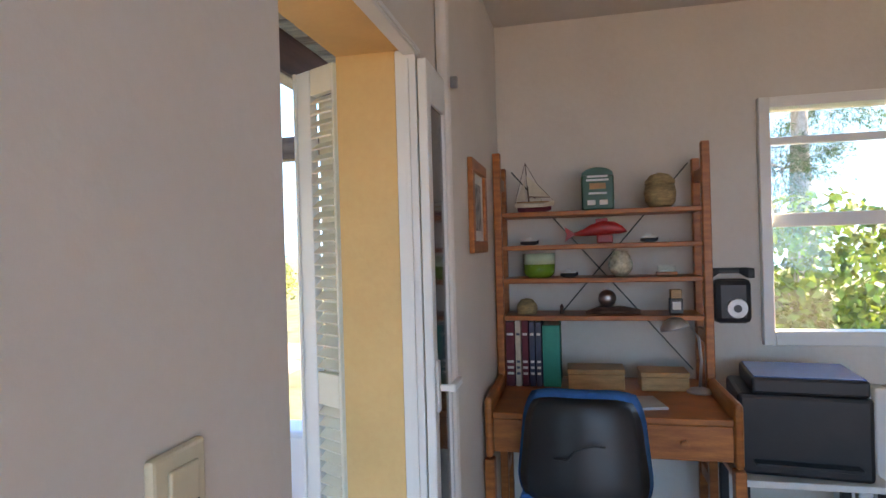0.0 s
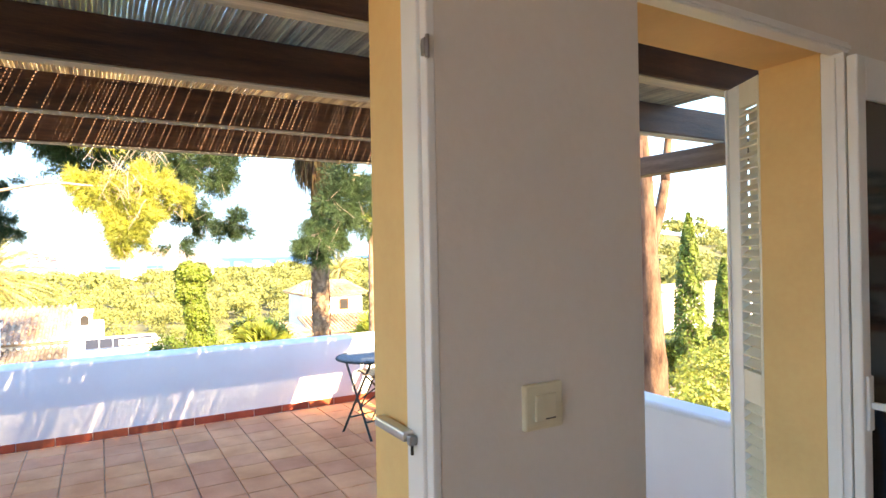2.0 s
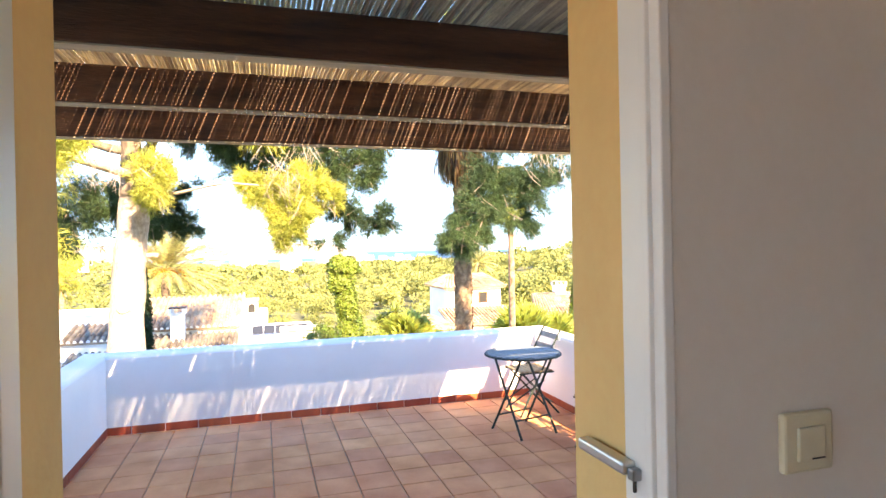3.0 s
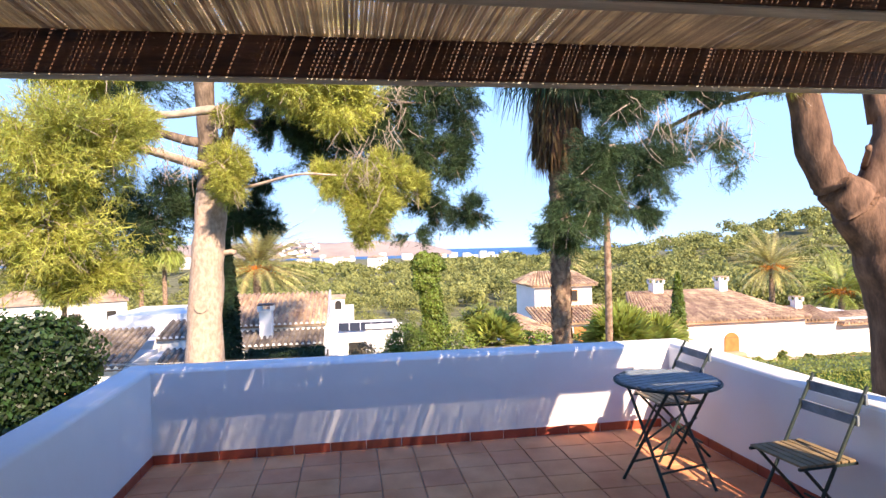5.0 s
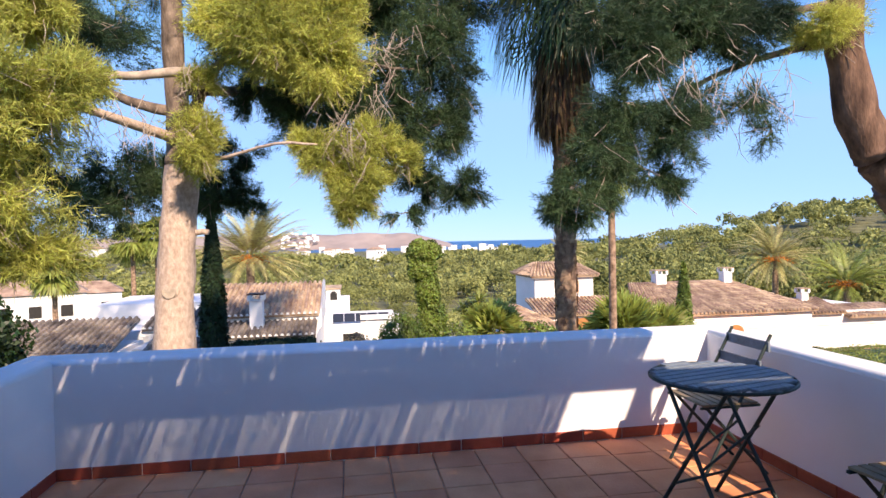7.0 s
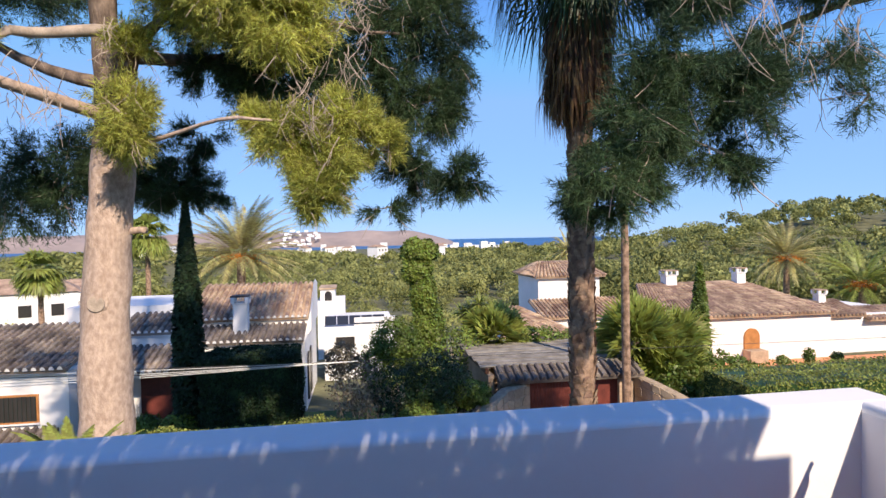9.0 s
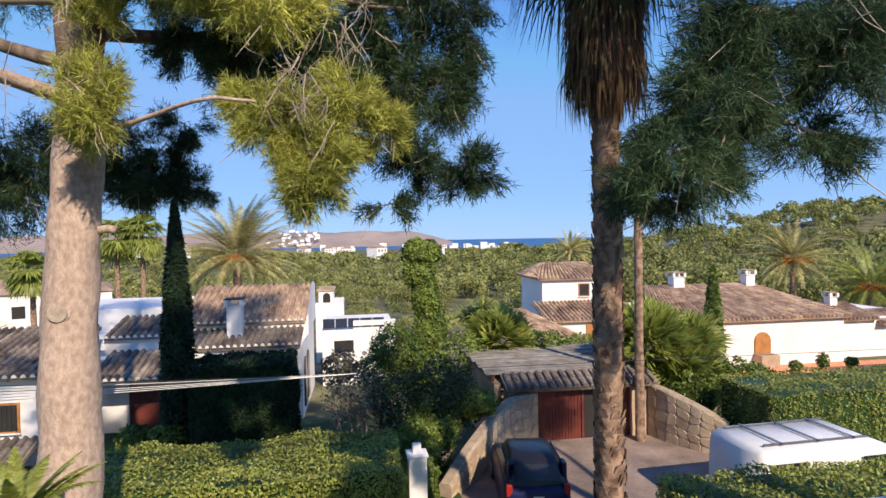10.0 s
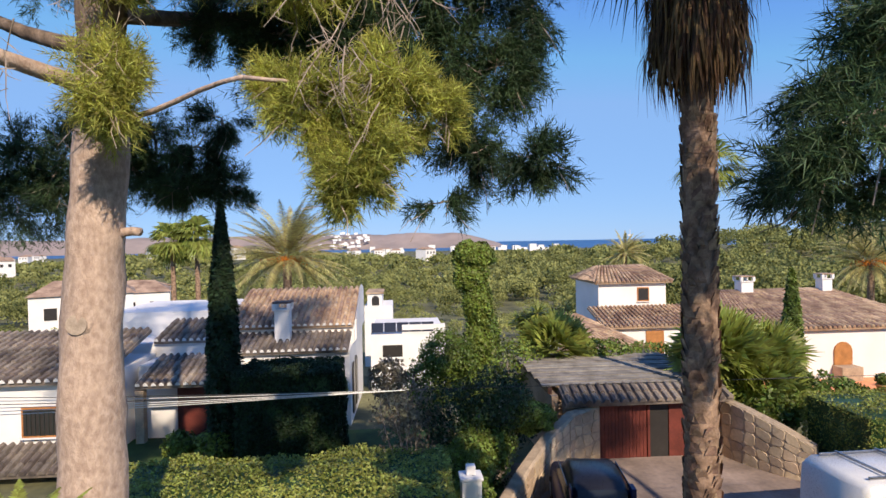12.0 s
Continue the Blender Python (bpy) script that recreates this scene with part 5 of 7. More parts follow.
hl = thing("house", "low white house with weathered tile roof, coloured for shade, and barred window", "house", (-26, -11.5, -6.0))
hpart(hl, "wall", boxbm(-28.8, -18.0, -6.6, -24.6, -8.35, -2.75), M_WHITE_FAR)
roof_plane(hl, (-24.3, -18.2, -2.72), (-24.3, -8.3, -2.72), (-28.3, -18.2, -1.78), (-28.3, -8.3, -1.78), M_ROOF_OLD_SHADED, mortar=True)
window(hl, -24.58, -10.6, -9.3, -4.4, -3.6, grille=True)
roof_plane(hl, (-23.1, -12.5, -5.05), (-23.1, -8.6, -5.05), (-24.4, -12.5, -4.6), (-24.4, -8.6, -4.6), M_ROOF_OLD_SHADED)
chimney(hl, -26.2, -13.6, -2.4, -1.0, 0.28)

# flat-roofed white house with solar panels
hf = thing("house", "flat roofed white house with a row of solar panels", "house", (-38, 1.2, -7.0))
hpart(hf, "wall", boxbm(-42.0, -0.7, -7.6, -36.0, 3.1, -3.45), M_WHITE_FAR)
hpart(hf, "parapet", boxbm(-36.3, 0.9, -3.44, -36.0, 3.1, -3.0), M_WHITE_FAR)
for k in range(5):
    hpart(hf, "solar_panel", boxbm(-0.03, -.3, -.25, 0.03, .3, .25, m=Matrix.Translation((-36.1, -0.35 + k * .64, -3.12)) @ Matrix.Rotation(radians(-25), 4, "Y")), M_PANEL)
window(hf, -35.98, -0.1, 0.9, -4.6, -4.0, glass=1)
hu = thing("house", "small white house with an arched roof terrace", "house", (-46, -0.6, -7.0))
hpart(hu, "wall", boxbm(-50.0, -1.6, -8.5, -46.0, 0.3, -3.1), M_WHITE_FAR)
hpart(hu, "wall", boxbm(-49.5, -1.4, -3.1, -46.4, -0.4, -2.3), M_WHITE_FAR)
hpart(hu, "arched_opening_shade", arch(bmesh.new(), -46.4, -46.36, -0.85, -3.08, .5, .65), M_DARK)
hpart(hu, "roof_edge", boxbm(-49.6, -1.5, -2.299, -46.3, -0.3, -2.2), M_ROOF)

# the sunlit house with the long hipped roof
hb = thing("house", "long sunlit white house with hipped clay tile roof", "house", (-37, 22, -6.2))
hpart(hb, "wall", boxbm(-43.0, 16.5, -7.0, -34.0, 28.0, -3.42), M_WHITE_FAR)
roof_plane(hb, (-33.7, 16.4, -3.45), (-33.7, 28.2, -3.45), (-38.8, 18.5, -1.98), (-38.8, 25.6, -1.98), M_ROOF)
roof_plane(hb, (-33.7, 28.2, -3.45), (-43.2, 28.2, -3.45), (-38.8, 25.6, -1.98), (-38.85, 25.6, -1.98), M_ROOF)
chimney(hb, -38.4, 25.3, -2.4, -1.05, 0.3)
chimney(hb, -38.6, 20.6, -2.4, -1.1, 0.36)
hpart(hb, "wall", boxbm(-42.0, 28.01, -7.0, -35.8, 36.0, -3.95), M_WHITE_FAR)
roof_plane(hb, (-35.5, 28.1, -3.98), (-35.5, 31.8, -3.98), (-38.0, 28.1, -3.3), (-38.0, 31.8, -3.3), M_ROOF)
roof_plane(hb, (-35.3, 31.9, -4.25), (-35.3, 36.2, -4.25), (-37.5, 31.9, -3.75), (-37.5, 36.2, -3.75), M_ROOF)
chimney(hb, -37.6, 30.4, -3.6, -2.55, 0.26)
hpart(hb, "arched_door", arch(bmesh.new(), -34.0, -33.92, 22.95, -5.35, .95, 1.15), M_DOORWOOD, "orange wooden arched hatch")
hpart(hb, "oven_base", boxbm(-34.0, 22.4, -6.2, -33.3, 23.5, -5.36, bevel=.02), M_STONE)
hpart(hb, "arched_opening_shade", arch(bmesh.new(), -35.8, -35.74, 28.9, -6.1, .8, 1.7), M_DARK)
window(hb, -33.98, 18.5, 19.3, -5.6, -4.2)
hpart(hb, "terrace_floor", boxbm(-33.99, 15.0, -6.9, -26.0, 36.0, -6.05), M_TERRA)

# square tower with its low lean-to roofs
ht = thing("house", "white square tower house with small hipped tile roof", "house", (-41, 14.4, -6.5))
hpart(ht, "wall", boxbm(-44.5, 12.5, -7.0, -40.0, 16.6, -1.35), M_WHITE_FAR)
roof_plane(ht, (-39.7, 12.2, -1.38), (-39.7, 16.9, -1.38), (-42.0, 13.2, -0.55), (-42.0, 15.9, -0.55), M_ROOF)
roof_plane(ht, (-44.8, 12.2, -1.38), (-39.7, 12.2, -1.38), (-42.05, 13.2, -0.55), (-42.0, 13.2, -0.55), M_ROOF)
roof_plane(ht, (-39.7, 16.9, -1.38), (-44.8, 16.9, -1.38), (-42.0, 15.9, -0.55), (-42.05, 15.9, -0.55), M_ROOF)
window(ht, -39.98, 14.9, 15.5, -2.5, -1.8)
hpart(ht, "wall", boxbm(-40.0, 12.0, -7.0, -37.3, 17.5, -3.6), M_WHITE_FAR)
roof_plane(ht, (-37.0, 11.8, -3.6), (-37.0, 17.6, -3.6), (-39.98, 11.8, -2.85), (-39.98, 17.6, -2.85), M_ROOF)
hpart(ht, "wall", boxbm(-38.5, 8.9, -7.0, -35.6, 12.9, -4.4), M_WHITE_FAR)
roof_plane(ht, (-35.2, 8.8, -4.42), (-35.2, 13.4, -4.42), (-38.4, 9.6, -3.05), (-38.4, 10.6, -3.05), M_ROOF)
roof_plane(ht, (-35.2, 13.4, -4.42), (-38.4, 13.4, -4.42), (-38.4, 10.6, -3.05), (-38.45, 10.6, -3.05), M_ROOF)
hpart(ht, "shuttered_door", boxbm(-37.3, 14.2, -5.6, -37.24, 15.2, -3.9), M_DOORWOOD)

# garage with red boarded front, slatted roof and stone side walls
gr = thing("garage", "red boarded garage under a tiled and slatted roof", "garage", (-23, 7.8, -5.4))
roof_plane(gr, (-22.2, 5.45, -3.42), (-22.2, 10.4, -3.42), (-23.0, 5.45, -3.12), (-23.0, 10.4, -3.12), M_ROOF_OLD_SHADED)
for k in range(15):
    x = -23.25 - k * 0.34
    hpart(gr, "roof_slat", boxbm(x - .12, 5.0 + .03 * (k % 3), -3.13 + .012 * (k % 2), x + .12, 10.5, -3.09 + .012 * (k % 2)), M_GREYBOARD)
for y in (5.2, 7.0, 8.8, 10.3):
    hpart(gr, "rafter", boxbm(-28.4, y - .06, -3.32, -23.0, y + .06, -3.14), M_BEAM)
for k in range(14):
    y = 6.5 + k * 0.105
    hpart(gr, "door_board", boxbm(-22.68, y, -5.42, -22.62, y + 0.098, -3.5, bevel=.004), M_RED)
hpart(gr, "door_lintel", boxbm(-22.72, 6.35, -3.52, -22.6, 10.0, -3.4), M_RED)
hpart(gr, "wall", boxbm(-22.8, 5.5, -5.5, -22.5, 6.4, -3.45), M_STONE)
hpart(gr, "wall", boxbm(-22.8, 9.6, -5.5, -22.5, 10.3, -3.45), M_STONE)
hpart(gr, "side_door", boxbm(-22.66, 8.06, -5.3, -22.62, 8.62, -3.62), M_DARK, "dark panel for the shade in the open side door")
hpart(gr, "door_post", boxbm(-22.7, 7.98, -5.42, -22.58, 8.055, -3.5), M_RED)
hpart(gr, "door_post", boxbm(-22.7, 8.625, -5.42, -22.58, 9.6, -3.5), M_RED)
hpart(gr, "wall", boxbm(-28.3, 5.2, -5.8, -22.81, 5.4, -3.33), M_STONE)
hpart(gr, "back_wall", boxbm(-28.4, 5.2, -5.8, -28.2, 10.4, -3.33), M_STONE)

# garden walls by the driveway, faced with flat irregular stones
def stone_wall(label, pts, tops, thick, side, seed):
    rng = random.Random(seed)
    th = tagged(thing("stone_wall", "", "", (pts[0][0], pts[0][1], -5.4)), label, "wall")
    L = [0.0]
    for a, b in zip(pts, pts[1:]):
        L.append(L[-1] + math.dist(a, b))

    def spot(q, out, z):
        """World point at length q along the wall, set out from its middle line."""
        xy = [tuple(float(np.interp(e, L, [p[k] for p in pts])) for k in (0, 1)) for e in (max(0, q - .3), q, min(L[-1], q + .3))]
        d = Vector((xy[2][0] - xy[0][0], xy[2][1] - xy[0][1], 0)).normalized()
        nrm = Vector((-d.y, d.x, 0)) * side
        return Vector((xy[1][0], xy[1][1], z)) + nrm * out

    n = 24
    V, F = [], []
    for i in range(n + 1):
        q = L[-1] * i / n
        top = float(np.interp(q, L, tops))
        for out, z in ((thick / 2, -5.6), (thick / 2, top - .05), (thick / 2 - .05, top), (.05 - thick / 2, top), (-thick / 2, top - .05), (-thick / 2, -5.6)):
            V.append(tuple(spot(q, out, z)))
    for i in range(n):
        for k in range(6):
            F.append((i * 6 + k, i * 6 + (k + 1) % 6, i * 6 + 6 + (k + 1) % 6, i * 6 + 6 + k))
    F += [tuple(range(6)), tuple(range(n * 6, n * 6 + 6))]
    core = raw("wall_core", V, F, M_JOINT, th)
    core.matrix_parent_inverse = th.matrix_world.inverted()
    cols, rows = int(L[-1] / .34), 6
    jit = {(i, k): (rng.uniform(-.1, .1), rng.uniform(-.07, .07)) for i in range(cols + 1) for k in range(rows + 1)}
    for i in range(cols):
        for k in range(rows):
            quad = []
            for a, b in ((i, k), (i + 1, k), (i + 1, k + 1), (i, k + 1)):
                q = min(L[-1], max(0, L[-1] * a / cols + jit[a, b][0]))
                top = float(np.interp(q, L, tops)) - .03
                z = -5.5 + (top + 5.5) * b / rows
                quad.append((q, min(top, z + jit[a, b][1])))
            cq, cz = sum(p[0] for p in quad) / 4, sum(p[1] for p in quad) / 4
            ring = []
            for a, b in zip(quad, quad[1:] + quad[:1]):
                for t in (.18, .82):
                    ring.append((a[0] + (b[0] - a[0]) * t, a[1] + (b[1] - a[1]) * t))
            ring = [(cq + (q - cq) * .93, cz + (z - cz) * .92) for q, z in ring]
            lift = rng.uniform(.012, .028)
            bm = bmesh.new()
            lo = [bm.verts.new(spot(q, thick / 2 + .001, z)) for q, z in ring]
            hi = [bm.verts.new(spot(cq + (q - cq) * .95, thick / 2 + lift, cz + (z - cz) * .95)) for q, z in ring]
            bm.faces.new(hi)
            for m_ in range(8):
                bm.faces.new((lo[m_], lo[(m_ + 1) % 8], hi[(m_ + 1) % 8], hi[m_]))
            o = part("stone", bm, M_STONE, th)
            o.matrix_parent_inverse = th.matrix_world.inverted()
    return th


stone_wall("curved ochre flagstone wall rising beside the driveway", [(-22.55, 6.4), (-22.0, 5.5), (-20.95, 4.5), (-20.0, 3.75), (-19.0, 3.0)], [-3.55, -3.6, -3.95, -4.3, -4.75], .34, 1, 1)
stone_wall("ochre flagstone wall beside the garage", [(-22.5, 10.3), (-21.7, 10.55), (-20.9, 11.0), (-20.3, 11.5)], [-3.5, -3.6, -3.85, -4.2], .3, -1, 2)
structure("road", boxbm(-22.6, 2.9, -5.7, -8.0, 40.0, -5.17), M_PAVING, "paved driveway and lane")

# white gate pillar
gp = thing("gate_pillar", "white rendered gate pillar with stepped cap", "pillar", (-17.0, 2.12, -5.2))
part("shaft", boxbm(-.19, -.19, 0, .19, .19, 1.95, bevel=.02), M_WHITE_FAR, gp)
part("cap", boxbm(-.22, -.22, 1.95, .22, .22, 2.01, bevel=.015), M_WHITE_FAR, gp)
part("finial", boxbm(-.08, -.09, 2.01, .08, .09, 2.2, bevel=.02), M_WHITE_FAR, gp)
gq = thing("gate_pier", "white gate pier with tile cap and lantern", "pillar", (-14.5, -4.6, -5.2))
part("shaft", boxbm(-.35, -.5, 0, .35, .5, 2.45, bevel=.02), M_WHITE_FAR, gq)
part("lantern", boxbm(.35, -.06, 1.7, .47, .06, 2.0, bevel=.02), M_IRON, gq)
for k in range(5):
    part("cap_tile", cylbm((-.45, -.45 + k * .22, 2.55), (.45, -.45 + k * .22, 2.47), .11, .1, n=8), M_ROOF, gq)

# small columnar cacti by the porch and potted plants on the neighbour's terrace
def cactus(x, y, z0, h, r):
    th = thing("column_cactus", "small ribbed columnar cactus beside the porch", "cactus", (x, y, z0), group="cacti by the porch")
    bm = bmesh.new()
    rings = []
    for f, w in ((0, .8), (.15, 1), (.6, 1.02), (.85, .85), (.96, .5), (1, .1)):
        rings.append([bm.verts.new((w * r * (1 if k % 2 else .84) * math.cos(k * math.pi / 9), w * r * (1 if k % 2 else .84) * math.sin(k * math.pi / 9), f * h)) for k in range(18)])
    for a, b in zip(rings, rings[1:]):
        for k in range(18):
            bm.faces.new((a[k], a[(k + 1) % 18], b[(k + 1) % 18], b[k]))
    bm.faces.new(rings[-1])
    part("stem", bm, M_LEAF, th)


cactus(-24.2, -6.05, -5.55, 1.15, .2)
cactus(-24.2, -5.62, -5.55, 1.1, .18)


def potted_plant(x, y, z0, h, seed):
    g = np.random.default_rng(seed)
    th = thing("potted_plant", "terracotta pot with a leafy green plant", "plant pot", (x, y, z0), group="pots on the neighbour's terrace")
    part("pot", lathe([(.17, 0), (.25, .36), (.28, .37), (.28, .43), (.22, .43), (.2, .38)], 16), M_DOORWOOD, th, "", True)
    p = np.array([0, 0, .43 + h * .5]) + rnd_unit(500, g) * np.array([.33, .33, h * .55]) * g.uniform(.3, 1, (500, 1))
    tris("leaves", leaf_quads(p, .07, g), M_LEAF, th)


for x, y, h, sd in ((-31.0, 22.5, .5, 1), (-31.0, 24.0, .8, 2), (-31.0, 25.65, .5, 3)):
    potted_plant(x, y, -6.05, h, sd)

# overhead cables
cb = thing("overhead_cables", "bundle of sagging overhead cables", "cable", (-15.0, -24.0, -0.6))
for k in range(6):
    far = 27.0 if k == 0 else 0.9
    za = -.68 - .085 * k
    pts = []
    for i in range(25):
        t = i / 24
        y = -10 + (far + 10) * t
        u = min(1.0, (y + 10) / 10.9)
        z = za + (-1.02 - za) * u - .08 * math.sin(math.pi * u)
        pts.append(Vector((-15.0 + .03 * k * (1 - t), y, z - .006 * max(0, y))))
    o = tubes("cable", [(pts, [.006 if k else .005] * 25)], M_PAPER if k != 2 and k else M_CABLE, cb, n=5)
    o.matrix_parent_inverse = cb.matrix_world.inverted()


# ---- parked cars ----
def wheel(th, x, y, r, w=0.18):
    t = part("wheel", cylbm((x, y - w / 2, r), (x, y + w / 2, r), r, n=20), M_TYRE, th)
    part("rim", cylbm((x, y - w / 2 - .006, r), (x, y + w / 2 + .006, r), r * .6, n=16), M_METAL, t)


def body_loft(sections, n_corner=3):
    """A rounded body lofted along x; a section: (x, half width low, half width top, z low, z top)."""
    bm = bmesh.new()
    rings = []
    for x, wl, wt, zl, zt in sections:
        lo, hi = min(.12, .25 * (zt - zl)), min(.08, .2 * (zt - zl))
        prof = [(-wl * .92, zl), (-wl, zl + lo), (-wl, zl + (zt - zl) * .45), (-wt, zt - hi), (-wt * .9, zt), (wt * .9, zt), (wt, zt - hi), (wl, zl + (zt - zl) * .45), (wl, zl + lo), (wl * .92, zl)]
        rings.append([bm.verts.new((x, y, z)) for y, z in prof])
    for a, b in zip(rings, rings[1:]):
        for i in range(10):
            bm.faces.new((a[i], a[(i + 1) % 10], b[(i + 1) % 10], b[i]))
    bm.faces.new(rings[0][::-1])
    bm.faces.new(rings[-1])
    return bm


car = thing("car", "small navy blue hatchback parked on the driveway", "car", (-18.9, 5.05, -5.17), -8)
part("body", body_loft([(-1.7, .6, .55, .25, .65), (-1.5, .74, .7, .2, .82), (-.6, .77, .72, .2, .92), (.2, .78, .73, .2, .94), (1.2, .78, .73, .2, .94), (1.62, .74, .7, .22, .92), (1.72, .66, .62, .3, .8)]), M_CARBLUE, car, smooth=True)
part("cabin", body_loft([(-.8, .68, .58, .86, .95), (-.25, .70, .52, .88, 1.36), (.2, .70, .53, .88, 1.46), (.9, .70, .53, .88, 1.47), (1.3, .69, .51, .88, 1.38), (1.62, .68, .58, .88, .98)]), M_CARROOF, car, "black painted cabin and roof", True)
part("rear_window", boxbm(-.008, -.5, -.19, .008, .5, .19, bevel=.006, m=Matrix.Translation((1.50, 0, 1.17)) @ Matrix.Rotation(radians(-39), 4, "Y")), M_CARDARK, car, "tinted rear window")
for y in (-.63, .63):
    part("side_window", boxbm(-.35, y - .01, .97, 1.05, y + .01, 1.27, bevel=.004, m=Matrix.Translation((0, y * .03, 0))), M_CARDARK, car)
part("tailgate_handle", boxbm(1.72, -.12, .70, 1.745, .12, .735, bevel=.006), M_METAL, car)
part("rear_wiper", boxbm(1.60, -.02, .99, 1.63, .3, 1.005), M_BLACK, car)
for y in (-.64, .64):
    tl = part("tail_lamp", boxbm(1.60, y - .07, .72, 1.70, y + .07, .98, bevel=.02), M_LAMPRED, car)
    part("pillar", boxbm(1.2, y - .03 * (1 if y > 0 else -1) - .03, .9, 1.5, y + .03, 1.38, bevel=.01), M_CARBLUE, car)
part("number_plate", boxbm(1.725, -.26, .5, 1.735, .26, .61), M_PAPER, car)
part("bumper", boxbm(1.6, -.72, .28, 1.76, .72, .48, bevel=.04), M_CARBLUE, car)
for x in (-1.1, 1.1):
    for y in (-.68, .68):
        wheel(car, x, y, .29)

van = thing("van", "white panel van with roof bars parked in the lane", "van", (-16.8, 11.3, -5.17), 92)
part("body", body_loft([(-2.15, .86, .8, .35, 1.75), (-2.0, .9, .82, .25, 1.86), (.7, .9, .82, .25, 1.88), (1.15, .9, .78, .25, 1.72), (1.55, .9, .82, .25, 1.15), (2.1, .84, .76, .28, .95), (2.2, .74, .68, .35, .8)]), M_VAN, van, smooth=True)
part("windscreen", boxbm(-.01, -.68, -.34, .01, .68, .34, m=Matrix.Translation((1.37, 0, 1.44)) @ Matrix.Rotation(radians(-35), 4, "Y")), M_CARDARK, van)
for y in (-.9, .9):
    part("side_window", boxbm(.35, y - .012, 1.12, 1.05, y + .012, 1.58, bevel=.005), M_CARDARK, van)
    part("side_window", boxbm(-1.9, y - .012, 1.12, -1.1, y + .012, 1.58, bevel=.005), M_CARDARK, van)
    part("roof_rail", boxbm(-1.9, y * .7 - .02, 1.88, .7, y * .7 + .02, 1.93, bevel=.008), M_STEEL, van)
for k in range(3):
    part("roof_bar", boxbm(-1.5 + k * .9, -.7, 1.90, -1.46 + k * .9, .7, 1.94), M_STEEL, van)
part("badge", cylbm((-.2, .905, 1.0), (-.2, .915, 1.0), .14, n=16), M_RED, van, "round red and blue emblem")
for x in (-1.35, 1.35):
    for y in (-.8, .8):
        wheel(van, x, y, .32)


# ---- far houses and woods in the valley ----
def far_house(label):
    th = thing("distant_house", label, "house", (0, 0, 0), group="houses in the valley")
    part("wall", boxbm(-4, -5, -4, 4, 5, 3.2), M_WHITE_FAR, th)
    bm = bmesh.new()
    a = [bm.verts.new(p) for p in ((-4.3, -5.3, 3.2), (4.3, -5.3, 3.2), (4.3, 5.3, 3.2), (-4.3, 5.3, 3.2), (0, -3.0, 4.7), (0, 3.0, 4.7))]
    for f in ((0, 1, 4), (1, 2, 5, 4), (2, 3, 5), (3, 0, 4, 5), (3, 2, 1, 0)):
        bm.faces.new([a[i] for i in f])
    part("roof", bm, M_ROOF, th)
    for y in (-3, 0, 3):
        part("window", boxbm(3.95, y - .6, .6, 4.05, y + .6, 1.9), M_DARK, th)
    return th


FH = far_house("white villa with clay roof in the valley")
FH.matrix_world = pose(-95, -38, -8.5, 0, 0, 20)
rng = random.Random(77)
for x, y in ((-78, -36), (-110, -50), (-150, -60)):
    copy_thing(FH, pose(x, y, float(ground_z(x, y)) + 3.0, 0, 0, rng.uniform(-40, 40)))
for k in range(30):
    d = rng.uniform(330, 900)
    a = rng.uniform(-36, 10)
    x, y = -d * math.cos(radians(a)), d * math.sin(radians(a))
    copy_thing(FH, pose(x, y, float(ground_z(x, y)) + 6.0 + d * .002, 0, 0, rng.uniform(-50, 50)))
# dense white town on the shore and the headland's shoulder
th = thing("distant_town", "white town of tiny blocks along the bay", "town", (-1200, 0, -21), kind="stuff")
bm = bmesh.new()
for k in range(60):
    if k < 24:
        x, y, z = rng.uniform(-1160, -1000), rng.uniform(-120, 330), -21
        h = rng.uniform(5, 13)
    else:
        x, y, z = -1690 - rng.uniform(0, 120), rng.gauss(-140, 40), 0
        z, h = -18 + (-1690 - x) * .36, 5
    w = rng.uniform(6, 14)
    box(bm, x + 1200 - w / 2, y - w / 2, z + 20, x + 1200 + w / 2, y + w / 2, z + 21 + h)
part("blocks", bm, M_WHITE_FAR, th)
ms = thing("mast", "slim lattice mast on the skyline", "mast", (-300, 118, -16))
part("pole", cylbm((0, 0, 0), (0, 0, 21), .35, .12, n=6), M_PAPER, ms)
part("arm", boxbm(-.3, -1.2, 17.5, .3, 1.2, 18.2), M_PAPER, ms)

